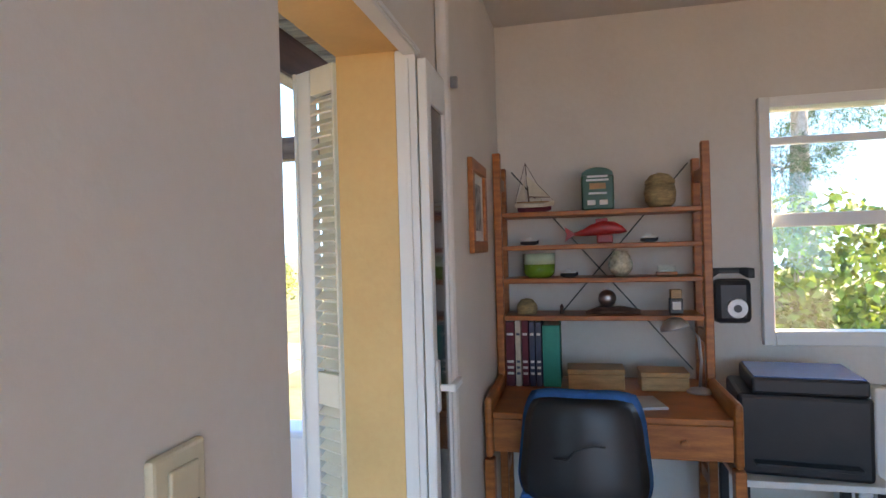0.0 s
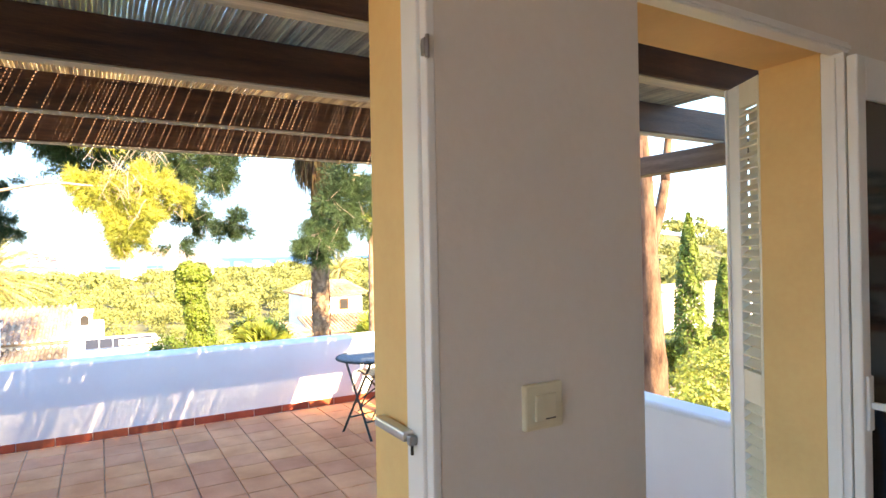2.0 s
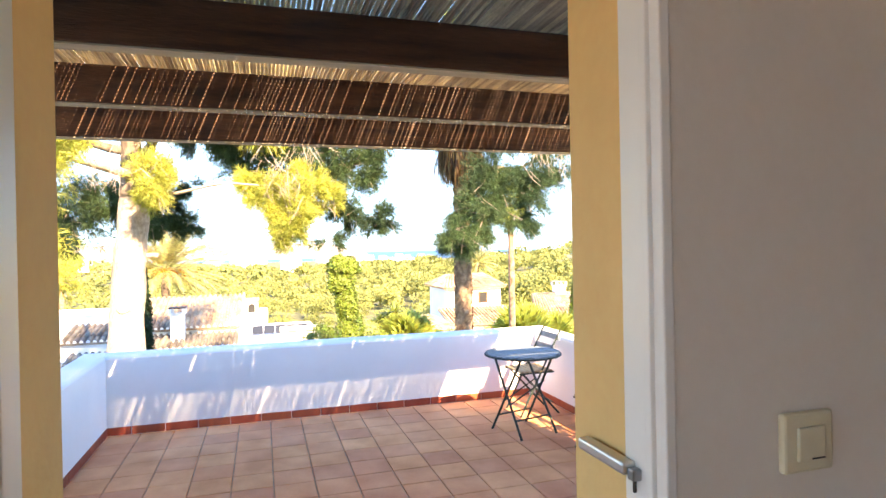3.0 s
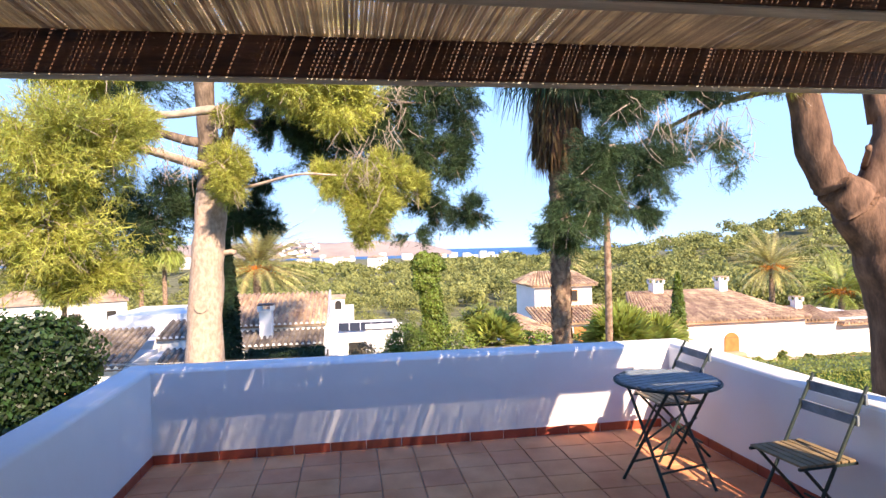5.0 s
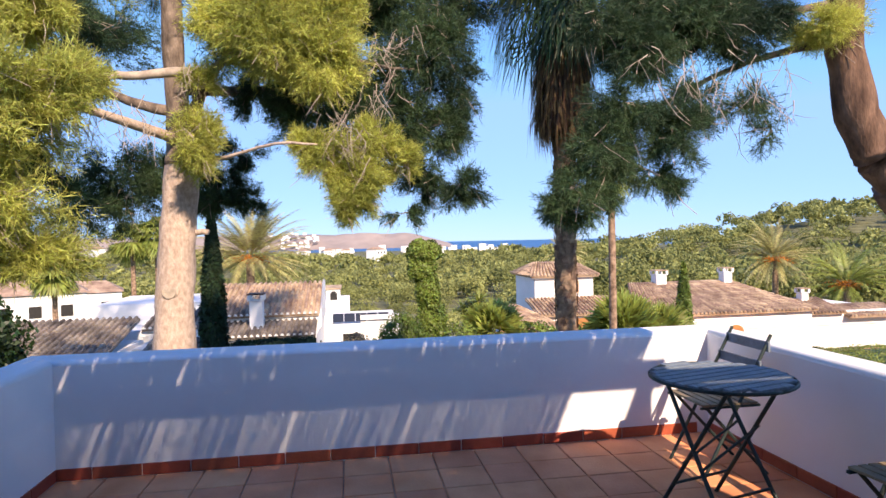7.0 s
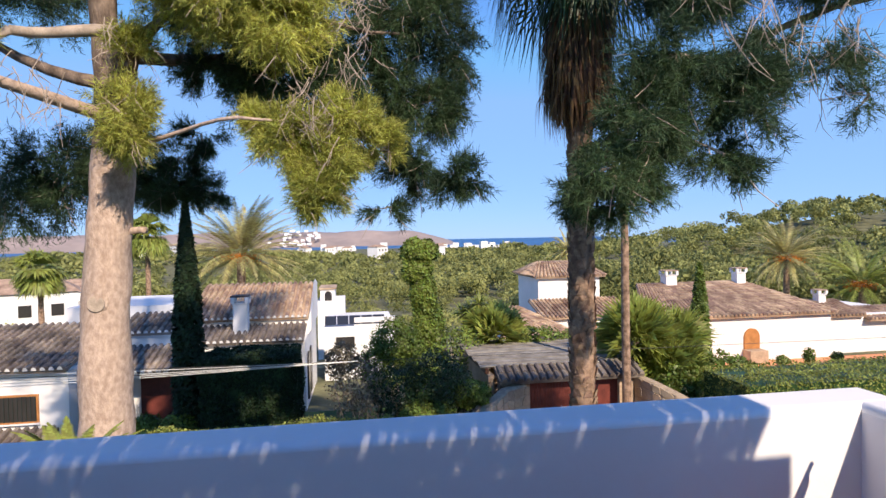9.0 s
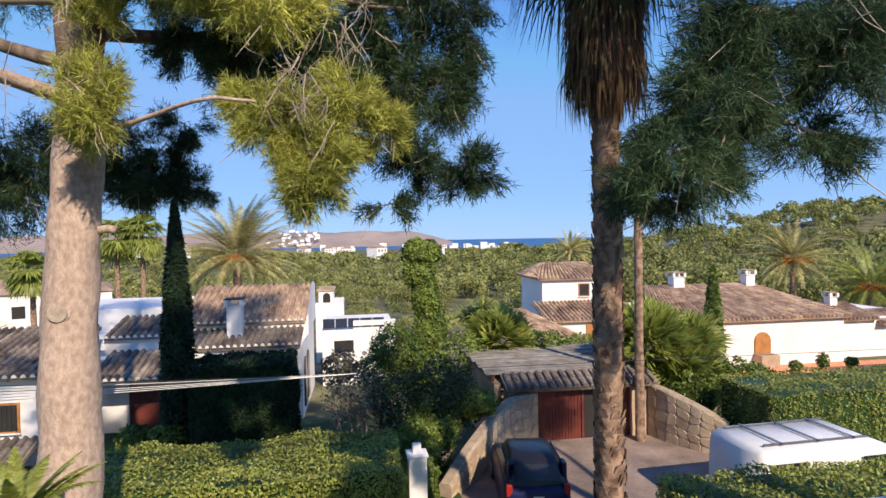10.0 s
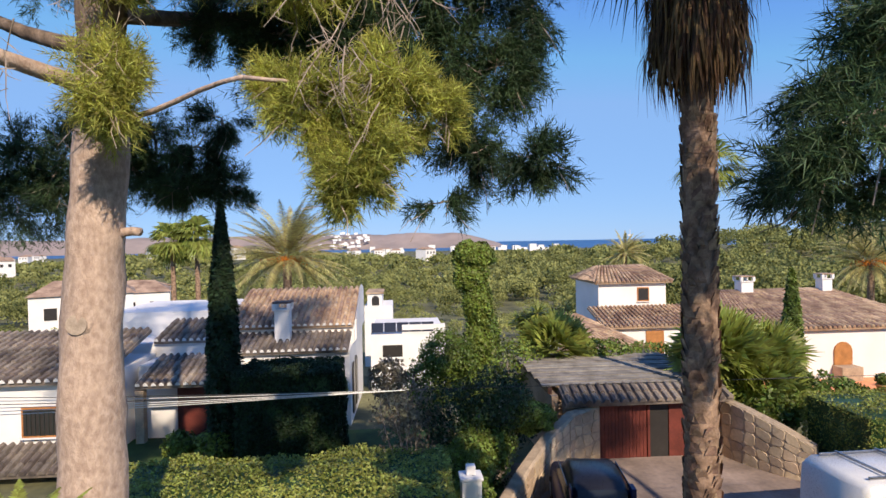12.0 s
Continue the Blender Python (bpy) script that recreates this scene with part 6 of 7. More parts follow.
g = np.random.default_rng(8)
woods = thing("woods", "dense green pine woods on the slopes", "woods", (-60, 0, -9), kind="stuff")
cs, ns, sz = [], [], []
made = 0
while made < 2700:
    d = 48 + 520 * g.uniform() ** 1.7
    a = g.uniform(-52, 62)
    x, y = -d * math.cos(math.radians(a)), d * math.sin(math.radians(a))
    if (a < 16 and d < 68) or (d < 80 and y < 60 and a >= 16) or (a < 16 and d < 130 and g.uniform() < .5):
        continue
    if g.uniform() < 0.35 and a < 8:
        continue
    z = float(ground_z(x, y))
    R = g.uniform(2.0, 3.8) * (1 + d / 900.0)
    if a < 16 and d < 130:
        R *= 0.5
    H = R * g.uniform(.5, 1.25) * (0.6 if a < 14 else 1.0)
    m = int(480 if d < 150 else 240 if d < 300 else 90)
    lumps = np.array([0, 0, .25 * R]) + rnd_unit(7, g) * np.array([.55, .55, .35]) * R
    pick = g.integers(0, 7, m)
    u = rnd_unit(m, g)
    u[:, 2] = np.abs(u[:, 2]) * 1.15 - .35
    p = np.array([x, y, z + H]) + lumps[pick] + u * np.array([R, R, R * .85]) * .58 * g.uniform(.75, 1.08, (m, 1))
    cs.append(p)
    ns.append(u)
    sz.append(np.full(m, R * (.068 if d < 150 else .105 if d < 300 else .2)))
    made += 1
cs, ns, sz = np.concatenate(cs), np.concatenate(ns), np.concatenate(sz)
t = leaf_quads(cs, 1.0, g, ns, aspect=.7)
ctr = t.mean(axis=1, keepdims=True)
t = ctr + (t - ctr) * sz[:, None, None]
o = tris("canopy", t, M_WOODS, woods)
o.matrix_parent_inverse = woods.matrix_world.inverted()

# ---- furniture of the study ----
pc = thing("framed_picture", "small grey print in a wide orange wood frame", "picture", (XI + 0.052, 2.66, 1.64))
for nm, b in (("frame_rail", (0, -.19, .145, .022, .19, .195)), ("frame_rail", (0, -.19, -.195, .022, .19, -.145)), ("frame_stile", (0, -.19, -.145, .022, -.14, .145)), ("frame_stile", (0, .14, -.145, .022, .19, .145))):
    part(nm, boxbm(*b, bevel=.004), M_PINE_WOOD, pc)
part("mount", boxbm(0, -.139, -.144, .008, .139, .144), M_PAPER, pc)
part("print", boxbm(.0085, -.08, -.1, .0095, .08, .1), mat("grey_print", (0.30, 0.30, 0.29), .6, .5, 18, 0, 60, second=(.55, .55, .53)), pc)

DX0, DX1 = -0.37, 0.635
dk = thing("shelf_desk", "orange varnished pine desk with tall open shelves", "desk", (0.13, 3.1, 0.0))
for x in (DX0, DX1):
    for y, h in ((3.18, 1.95), (3.42, 1.90)):
        part("upright", boxbm(x - .02 - .13, y - .02 - 3.1, 0.0, x + .02 - .13, y + .02 - 3.1, h, bevel=.006), M_PINE_WOOD, dk)
    for z in (1.80, 1.0, .3):
        part("rung", boxbm(x - .012 - .13, .1, z - .03, x + .012 - .13, .3, z + .03, bevel=.004), M_PINE_WOOD, dk)
    part("desk_side", boxbm(x - .018 - .13, -.44, .55, x + .018 - .13, .06, .82, bevel=.02), M_PINE_WOOD, dk)
    part("desk_leg", boxbm(x - .022 - .13, -.44, 0, x + .022 - .13, -.38, .549, bevel=.006), M_PINE_WOOD, dk)
for z in (1.63, 1.46, 1.29, 1.10):
    part("shelf", boxbm(DX0 + .02 - .13, .07, z - .014, DX1 - .02 - .13, .33, z + .011, bevel=.004), M_PINE_WOOD, dk)
part("desk_top", boxbm(DX0 + .019 - .13, -.43, .725, DX1 - .019 - .13, .33, .752, bevel=.005), M_PINE_WOOD, dk)
dr = part("drawer", boxbm(DX0 + .021 - .13, -.425, .58, DX1 - .021 - .13, -.40, .723, bevel=.004), M_PINE_WOOD, dk)
part("drawer_knob", cylbm((.3, -.425, .65), (.3, -.45, .65), .014, .018), M_PINE_WOOD, dr)
for a, b in (((-.45, .325, 1.88), (.47, .325, .80)), ((.47, .325, 1.88), (-.45, .325, .80))):
    part("cross_brace", cylbm(a, b, .0035, n=6), M_IRON, dk)


def at_shelf(px_x, z):
    return (px_x, 3.27, z + 0.012)


M_MAROON = mat("maroon_cloth", (.14, .02, .03), .7, .1, 20, .05, 90)
M_IVORY = mat("ivory_cloth", (.6, .54, .42), .7, .1, 20, .05, 90)
M_NAVY = mat("slate_cloth", (.05, .06, .10), .6, .15, 20, .05, 90)


# top shelf
sb = thing("model_sailboat", "small model sailboat with cream sails", "ornament", at_shelf(-.19, 1.63))
part("hull", body_loft([(-.085, .012, .014, 0.008, .03), (-.05, .024, .028, 0, .026), (.05, .026, .03, 0, .026), (.09, .008, .01, .012, .034)]), M_MAROON, sb, "dark red hull bottom")
part("hull_band", body_loft([(-.098, .014, .016, .031, .055), (-.05, .03, .033, .0265, .05), (.05, .031, .034, .0265, .05), (.105, .009, .012, .035, .062)]), M_IVORY, sb, "cream upper hull")
part("deck", boxbm(-.085, -.03, .051, .08, .03, .058, bevel=.003), M_PALE_WOOD, sb)
part("cabin", boxbm(-.02, -.014, .058, .04, .014, .075, bevel=.003), M_IVORY, sb)
part("mast", cylbm((-.025, 0, .055), (-.04, 0, .265), .004, .002, n=6), M_BEAM, sb)
part("boom", cylbm((-.03, 0, .085), (.085, 0, .078), .003, .002, n=6), M_BEAM, sb)
for pts in (((-.026, .088), (.08, .082), (-.036, .2)), ((-.042, .07), (-.095, .062), (-.045, .17))):
    bm = bmesh.new()
    v = [bm.verts.new((x, .004 * q + .012 * math.sin(z * 20), z)) for q in (-1, 1) for x, z in pts]
    bm.faces.new(v[:3]), bm.faces.new(v[3:])
    for i in range(3):
        bm.faces.new((v[i], v[(i + 1) % 3], v[3 + (i + 1) % 3], v[3 + i]))
    part("sail", bm, M_IVORY, sb, "slack cream sail")
tubes("rigging", [([Vector((-.04, 0, .262)), Vector((.02, 0, .15)), Vector((.1, 0, .062))], [.0012] * 3), ([Vector((-.04, 0, .262)), Vector((-.07, 0, .16)), Vector((-.097, 0, .056))], [.0012] * 3)], M_BEAM, sb, n=4)
M_TIN = mat("green_tin", (0.015, 0.085, 0.045), .35, .1, 10, .02, 60)
M_TEAL = mat("teal_binder", (0.0, 0.26, 0.19), .5, .06, 10, .02, 60)
M_BASKET = mat("woven_straw", (0.42, 0.29, 0.14), .8, .25, 30, .5, 140, stretch=(1, 1, 3))
M_REDPAINT = mat("red_lacquer", (0.42, 0.015, 0.015), .35, .15, 14, .05, 60)
M_LIME = mat("lime_glaze", (0.16, 0.30, 0.03), .25, .1, 8, 0, 40)
tn = thing("storage_tin", "dark green tin with rounded lid and pale lettering", "tin", at_shelf(.135, 1.63))
part("body", boxbm(-.08, -.05, 0, .08, .05, .175, bevel=.008), M_TIN, tn)
bm = bmesh.new()
arcs = [[bm.verts.new((.078 * math.cos(a), y, .176 + .04 * math.sin(a))) for a in np.linspace(0, math.pi, 13)] for y in (-.048, .048)]
bm.faces.new(arcs[0]), bm.faces.new(arcs[1][::-1])
for i in range(13):
    bm.faces.new((arcs[0][i], arcs[1][i], arcs[1][(i + 1) % 13], arcs[0][(i + 1) % 13]))
part("lid", bm, M_TIN, tn, "rounded lid")
for z, w, m_ in ((.17, .05, M_PAPER), (.152, .055, M_PAPER), (.085, .045, M_PAPER)):
    part("lettering_bar", boxbm(-w, -.052, z - .006, w, -.0505, z + .004), m_, tn)
part("label_panel", boxbm(-.04, -.052, .105, .04, -.0505, .135), M_PALE_WOOD, tn)
for x in (-.03, .03):
    part("label_mark", boxbm(x - .022, -.052, .025, x + .018, -.0505, .05), M_PAPER, tn)
pt = thing("lidded_basket", "round woven straw pot with lid", "basket", at_shelf(.44, 1.63))
part("body", lathe([(.05, 0), (.072, .03), (.078, .075), (.068, .12)]), M_BASKET, pt, "", True)
part("lid", lathe([(.074, .121), (.072, .135), (.045, .165), (.012, .175)]), M_BASKET, pt, "", True)
# second shelf
fs = thing("wooden_fish", "carved red wooden fish on a small base", "ornament", at_shelf(.13, 1.46))
V, F = tube_arrays([(-.14, 0, .05), (-.10, 0, .052), (-.07, 0, .056), (-.03, 0, .068), (.03, 0, .080), (.08, 0, .078), (.12, 0, .066), (.145, 0, .058)], [.004, .012, .018, .030, .038, .033, .020, .004], 12)
raw("body", [(x, y * .45, z) for x, y, z in V], F, M_REDPAINT, fs, "", True)
bm = bmesh.new()
v = [bm.verts.new((x, s * .004, z)) for s in (-1, 1) for x, z in ((-.11, .052), (-.165, .09), (-.155, .05), (-.165, .012))]
bm.faces.new(v[:4]), bm.faces.new(v[4:])
for i in range(4):
    bm.faces.new((v[i], v[(i + 1) % 4], v[4 + (i + 1) % 4], v[4 + i]))
part("tail", bm, M_REDPAINT, fs)
part("fin", boxbm(.0, -.004, .1, .06, .004, .126, bevel=.003, m=pose(0, 0, 0, 0, -4, 0)), M_REDPAINT, fs)
part("base", boxbm(-.005, -.025, 0, .075, .025, .045, bevel=.006), M_REDPAINT, fs)


def toy_boat(x, z, s, label):
    b = thing("toy_boat", label, "ornament", at_shelf(x, z))
    part("hull", body_loft([(-.045 * s, .006, .008, .004, .02), (-.02 * s, .014, .016, 0, .02), (.03 * s, .014, .016, 0, .02), (.05 * s, .003, .004, .008, .026)]), M_BLACK, b)
    part("deck", boxbm(-.04 * s, -.014, .0201, .04 * s, .014, .03, bevel=.003), M_PAPER, b)
    part("cabin", boxbm(-.015 * s, -.009, .03, .012 * s, .009, .042, bevel=.002), M_PAPER, b)


toy_boat(-.22, 1.46, 1.0, "tiny black and white toy boat")
toy_boat(.38, 1.46, .9, "tiny pale toy boat")
toy_boat(-.02, 1.29, .95, "tiny toy boat with red waterline")
# third shelf
bw = thing("glass_bowl", "straight bowl shading from white to lime green", "bowl", at_shelf(-.17, 1.29))
part("lower_band", lathe([(.055, 0), (.078, .02), (.082, .07)]), M_LIME, bw, "lime green glaze", True)
part("upper_band", lathe([(.0823, .0702), (.083, .125), (.074, .125), (.072, .08)]), mat("pale_green_glaze", (.52, .62, .42), .25, .05, 8, 0, 40), bw, "white-green glaze", True)
gj = thing("round_jar", "round cream glass jar with pale pattern", "jar", at_shelf(.24, 1.29))
part("body", lathe([(.03, 0), (.056, .03), (.062, .06), (.05, .1), (.036, .12), (.04, .128)]), mat("mottled_cream_glass", (.5, .48, .36), .2, .3, 40, 0, 90), gj, "", True)
gb = thing("ship_in_case", "clear glass case with a tiny ship", "ornament", at_shelf(.46, 1.29))
part("base", boxbm(-.05, -.025, 0, .05, .025, .018, bevel=.003), M_PINE_WOOD, gb)
part("case", boxbm(-.04, -.018, .0182, .04, .018, .05), M_GLASS, gb).visible_shadow = False
part("ship", boxbm(-.03, -.006, .0185, .03, .006, .03, bevel=.003), M_PAPER, gb)
# fourth shelf
bs = thing("small_basket", "small round straw basket", "basket", at_shelf(-.24, 1.10))
part("body", lathe([(.05, 0), (.055, .03), (.05, .05), (.03, .075), (.008, .08)]), M_BASKET, bs, "", True)
sp = thing("ship_compass", "dark brass ball compass on a carved stand", "ornament", at_shelf(.19, 1.10))
part("stand", body_loft([(-.13, .015, .01, 0, .012), (-.06, .05, .03, 0, .035), (.06, .05, .03, 0, .035), (.14, .015, .01, 0, .02)]), M_BEAM, sp)
bm = bmesh.new()
bmesh.ops.create_uvsphere(bm, u_segments=18, v_segments=12, radius=.045)
bmesh.ops.translate(bm, vec=(-.02, 0, .078), verts=bm.verts)
part("ball", bm, M_STEEL, sp, "", True)
fg = thing("small_figurine", "tiny dark carved standing figurine", "ornament", at_shelf(-.06, 1.10))
part("figure", lathe([(.012, 0), (.008, .02), (.01, .035), (.003, .05)], 10), M_BEAM, fg)
bx = thing("tea_box", "small black and orange box with white label", "box", at_shelf(.50, 1.10))
part("box", boxbm(-.03, -.03, 0, .03, .03, .075, bevel=.003), M_BLACK, bx)
part("cap", boxbm(-.026, -.026, .0752, .026, .026, .12, bevel=.004), M_PALE_WOOD, bx)
part("label_panel", boxbm(-.02, -.032, .02, .02, -.0305, .06), M_PAPER, bx)

# books and boxes on the desk
rng = random.Random(5)
x = -.345
for k, (w, h, m_) in enumerate(((.045, .33, M_MAROON), (.03, .335, M_IVORY), (.035, .335, M_MAROON), (.03, .33, M_NAVY), (.03, .325, M_NAVY), (.09, .31, M_TEAL))):
    b = thing("binder" if m_ is M_TEAL else "book", ("teal lever arch binder standing on the desk" if m_ is M_TEAL else "large upright book with plain spine"), "book", (x + w / 2, 3.28, .753), group="books on the desk")
    part("cover", boxbm(-w / 2 + .001, -.12, 0, w / 2 - .001, .12, h, bevel=.003), m_, b)
    part("pages", boxbm(-w / 2 + .005, -.1, h, w / 2 - .005, .118, h + .001), M_PAPER, b)
    if m_ is not M_TEAL:
        for z in (.06, .09, .12, .26):
            part("spine_mark", boxbm(-w / 2 + .006, -.1215, z, w / 2 - .006, -.1203, z + .012), M_PAPER if m_ is not M_IVORY else M_NAVY, b)
    x += w + .003
for x0, w, h in ((.10, .27, .10), (.42, .22, .09)):
    b = thing("wooden_box", "pale wooden box with a lid on the desk", "box", (x0, 3.2, .753))
    part("box", boxbm(-w / 2, -.08, 0, w / 2, .08, h * .75, bevel=.005), M_PALE_WOOD, b)
    part("lid", boxbm(-w / 2 - .004, -.084, h * .75 + .001, w / 2 + .004, .084, h, bevel=.005), M_PALE_WOOD, b)
pp = thing("paper_stack", "grey magazine lying on the desk", "papers", (.22, 2.86, .753), 12)
part("cover_sheet", boxbm(-.15, -.1, 0, .15, .1, .012, bevel=.002), mat("grey_paper", (.4, .44, .48), .5, .1, 10, 0, 50), pp)
lm = thing("desk_lamp", "grey metal desk lamp with a round hood", "lamp", (.575, 3.12, .753))
part("base", lathe([(.06, 0), (.06, .012), (.015, .025)]), M_METAL, lm, "", True)
tubes("arm", [([Vector((0, 0, .02)), Vector((.01, 0, .15)), Vector((0, 0, .26)), Vector((-.04, 0, .32)), Vector((-.09, 0, .335))], [.007] * 5)], M_METAL, lm)
o = lathe([(.012, .03), (.04, .02), (.065, -.01), (.068, -.022), (.06, -.02)])
bmesh.ops.transform(o, matrix=Matrix.Translation((-.11, 0, .325)) @ Matrix.Rotation(radians(-14), 4, "Y"), verts=o.verts)
part("shade", o, M_METAL, lm, "brushed metal hood", True)

# swivel chair
ch = thing("office_chair", "blue fabric swivel chair with black back shell", "chair", (.02, 2.42, 0), -4)


def pad(w, h, t, bow, taper, r):
    """A bowed rounded pad in the xz plane."""
    bm = bmesh.new()
    n, m_ = 13, 13
    fr, bk = [], []
    for j in range(m_):
        v = j / (m_ - 1) * 2 - 1
        for i in range(n):
            u = i / (n - 1) * 2 - 1
            rr = 0.22
            uu = u * (1 - rr * max(0, abs(v) - .5) ** 2 * 2) * (1 - taper * v)
            vv = v * (1 - rr * max(0, abs(u) - .5) ** 2 * 1.6)
            edge = max(abs(u), abs(v)) ** 6
            y = bow * u * u
            fr.append(bm.verts.new((uu * w / 2, y - t / 2 * (1 - edge), vv * h / 2)))
            bk.append(bm.verts.new((uu * w / 2, y + t / 2 * (1 - edge), vv * h / 2)))
    for j in range(m_ - 1):
        for i in range(n - 1):
            a = j * n + i
            bm.faces.new((fr[a], fr[a + 1], fr[a + n + 1], fr[a + n]))
            bm.faces.new((bk[a + n], bk[a + n + 1], bk[a + 1], bk[a]))
    bmesh.ops.remove_doubles(bm, verts=bm.verts, dist=.0005)
    return bm


o = pad(.47, .40, .03, .07, .08, .06)
bmesh.ops.transform(o, matrix=Matrix.Translation((0, 0, .68)) @ Matrix.Rotation(radians(-8), 4, "X"), verts=o.verts)
bk = part("back_shell", o, M_BLACK, ch, "black moulded plastic shell", True)
tubes("moulded_line", [([Vector((-.1, -.03, .66)), Vector((-.05, -.045, .662)), Vector((-.02, -.05, .70)), Vector((.04, -.052, .725)), Vector((.09, -.045, .72))], [.004] * 5)], M_BLACK, bk)
o = pad(.50, .44, .06, .07, .08, .06)
bmesh.ops.transform(o, matrix=Matrix.Translation((0, .045, .685)) @ Matrix.Rotation(radians(-8), 4, "X"), verts=o.verts)
part("back_cushion", o, M_BLUE, ch, "blue fabric cushion", True)
part("seat", boxbm(-.25, .02, .42, .25, .5, .50, bevel=.035), M_BLUE, ch)
part("back_stem", boxbm(-.03, -.02, .40, .03, .04, .60, bevel=.01), M_BLACK, ch)
part("column", cylbm((0, .25, .1), (0, .25, .42), .028), M_BLACK, ch)
for k in range(5):
    a = k * 2 * math.pi / 5
    lg = part("base_arm", boxbm(0, -.02, .06, .27, .02, .1, bevel=.008, m=Matrix.Translation((0, .25, 0)) @ Matrix.Rotation(a, 4, "Z")), M_BLACK, ch)
    part("castor", cylbm((.26 * math.cos(a) - .012, .25 + .26 * math.sin(a), .03), (.26 * math.cos(a) + .012, .25 + .26 * math.sin(a), .03), .03), M_BLACK, lg)

# printer on its stand, wall phone, radiator
ps = thing("printer_stand", "pale low stand with black legs", "stand", (.98, 3.12, 0))
part("top", boxbm(-.3, -.22, .40, .3, .22, .43, bevel=.005), M_PAPER, ps)
for sx in (-.27, .27):
    for sy in (-.19, .19):
        part("leg", boxbm(sx - .02, sy - .02, 0, sx + .02, sy + .02, .4, bevel=.004), M_BLACK, ps)
part("lower_shelf", boxbm(-.28, -.2, .12, .28, .2, .14), M_BLACK, ps)
pr = thing("printer", "bulky black printer with glossy lid", "printer", (.98, 3.14, .43), -6)
part("body", boxbm(-.26, -.2, 0, .26, .2, .36, bevel=.02), M_BLACK, pr)
part("lid", boxbm(-.2, -.19, .36, .25, .19, .43, bevel=.012), M_BLACK, pr)
part("lid_top", boxbm(-.19, -.18, .43, .24, .18, .436, bevel=.003), mat("glossy_blue_lid", (.08, .16, .40), .12, .05, 6, 0, 40), pr, "glossy blue top")
part("paper_tray", boxbm(-.2, -.26, .06, .2, -.2, .075, bevel=.004), M_BLACK, pr)
ph = thing("wall_telephone", "black rotary wall telephone", "telephone", (.80, 3.5, 1.17))
part("body", boxbm(-.09, -.1, -.13, .09, 0, .10, bevel=.03), M_BLACK, ph)
part("dial", cylbm((.015, -.1, -.05), (.015, -.112, -.05), .052, .048, n=24), mat("dial_silver", (.4, .4, .4), .35, .1, 30, 0, 80, metal=.5), ph, "silver dial")
part("dial_centre", cylbm((.015, -.112, -.05), (.015, -.116, -.05), .02, n=16), M_BLACK, ph)
part("handset", body_loft([(-.12, .03, .028, .10, .15), (-.09, .032, .03, .10, .155), (-.05, .016, .014, .125, .155), (.05, .016, .014, .125, .155), (.09, .032, .03, .10, .155), (.12, .03, .028, .10, .15)]), M_BLACK, ph)
rd = thing("radiator", "white ribbed panel radiator on the wall", "radiator", (1.62, 3.44, .15))
for k in range(9):
    part("fin", boxbm(-.36 + k * .08, -.05, 0, -.36 + k * .08 + .068, .05, .58, bevel=.012), M_UPVC, rd)

# ---- terrace furniture ----
TC = (-4.76, 2.23, FLOOR_T)
tb = thing("bistro_table", "round blue-grey slatted folding bistro table", "table", TC, 14)
R = .345
for k in range(11):
    x0 = -R + .01 + k * (2 * R - .02) / 11
    x1 = x0 + (2 * R - .02) / 11 - .011
    hw = min(math.sqrt(max(0, R * R - x0 * x0)), math.sqrt(max(0, R * R - x1 * x1)))
    hw = max(hw, .09)
    part("slat", boxbm(x0, -hw, .712, x1, hw, .728, bevel=.003), M_SLATE_WOOD, tb)
V, F = tube_arrays([Vector((R * math.cos(a), R * math.sin(a), .712)) for a in np.linspace(0, 2 * math.pi, 49)], [.009] * 49, 6)
raw("rim", V, F, M_IRON, tb, "", True)
for y in (-.22, .22):
    part("batten", boxbm(-R * .72, y - .012, .694, R * .72, y + .012, .711), M_IRON, tb)
for y in (-.2, .2):
    for s in (-1, 1):
        part("leg", cylbm((s * .22, y, 0), (-s * .2, y * .9, .695), .011, n=8), M_IRON, tb)
for s in (-1, 1):
    part("stretcher", cylbm((s * .13, -.2, .15), (s * .13, .2, .15), .008, n=8), M_IRON, tb)
    part("diagonal_brace", cylbm((s * .06, -.2, .28), (s * .06, .2, .45), .007, n=8), M_IRON, tb)

sc = thing("bistro_chair", "folding iron bistro chair with wooden slats", "chair", (-5.34, 2.57, FLOOR_T), 0, group="chairs by the bistro table")
for k in range(7):
    part("seat_slat", boxbm(-.19, -.19 + k * .052, .435, .19, -.19 + k * .052 + .042, .449, bevel=.003), M_SEAT_WOOD, sc)
for x in (-.18, .18):
    part("back_post", cylbm((x, -.19, 0), (x, .26, .84), .010, n=8), M_IRON, sc)
    part("front_leg", cylbm((x * .9, .24, 0), (x * .9, -.17, .44), .010, n=8), M_IRON, sc)
    part("seat_rail", boxbm(x - .008, -.2, .42, x + .008, .18, .434), M_IRON, sc)
part("stretcher", cylbm((-.17, .17, .12), (.17, .17, .12), .008, n=8), M_IRON, sc)
for z in (.66, .77):
    y = .26 * (z / .84) - .19 * (1 - z / .84) 
    part("back_slat", boxbm(-.2, y - .008 + .012, z - .03, .2, y + .008 + .012, z + .03, bevel=.004), M_SLATE_WOOD, sc)
copy_thing(sc, pose(-4.02, 2.64, FLOOR_T, 0, 0, 4))

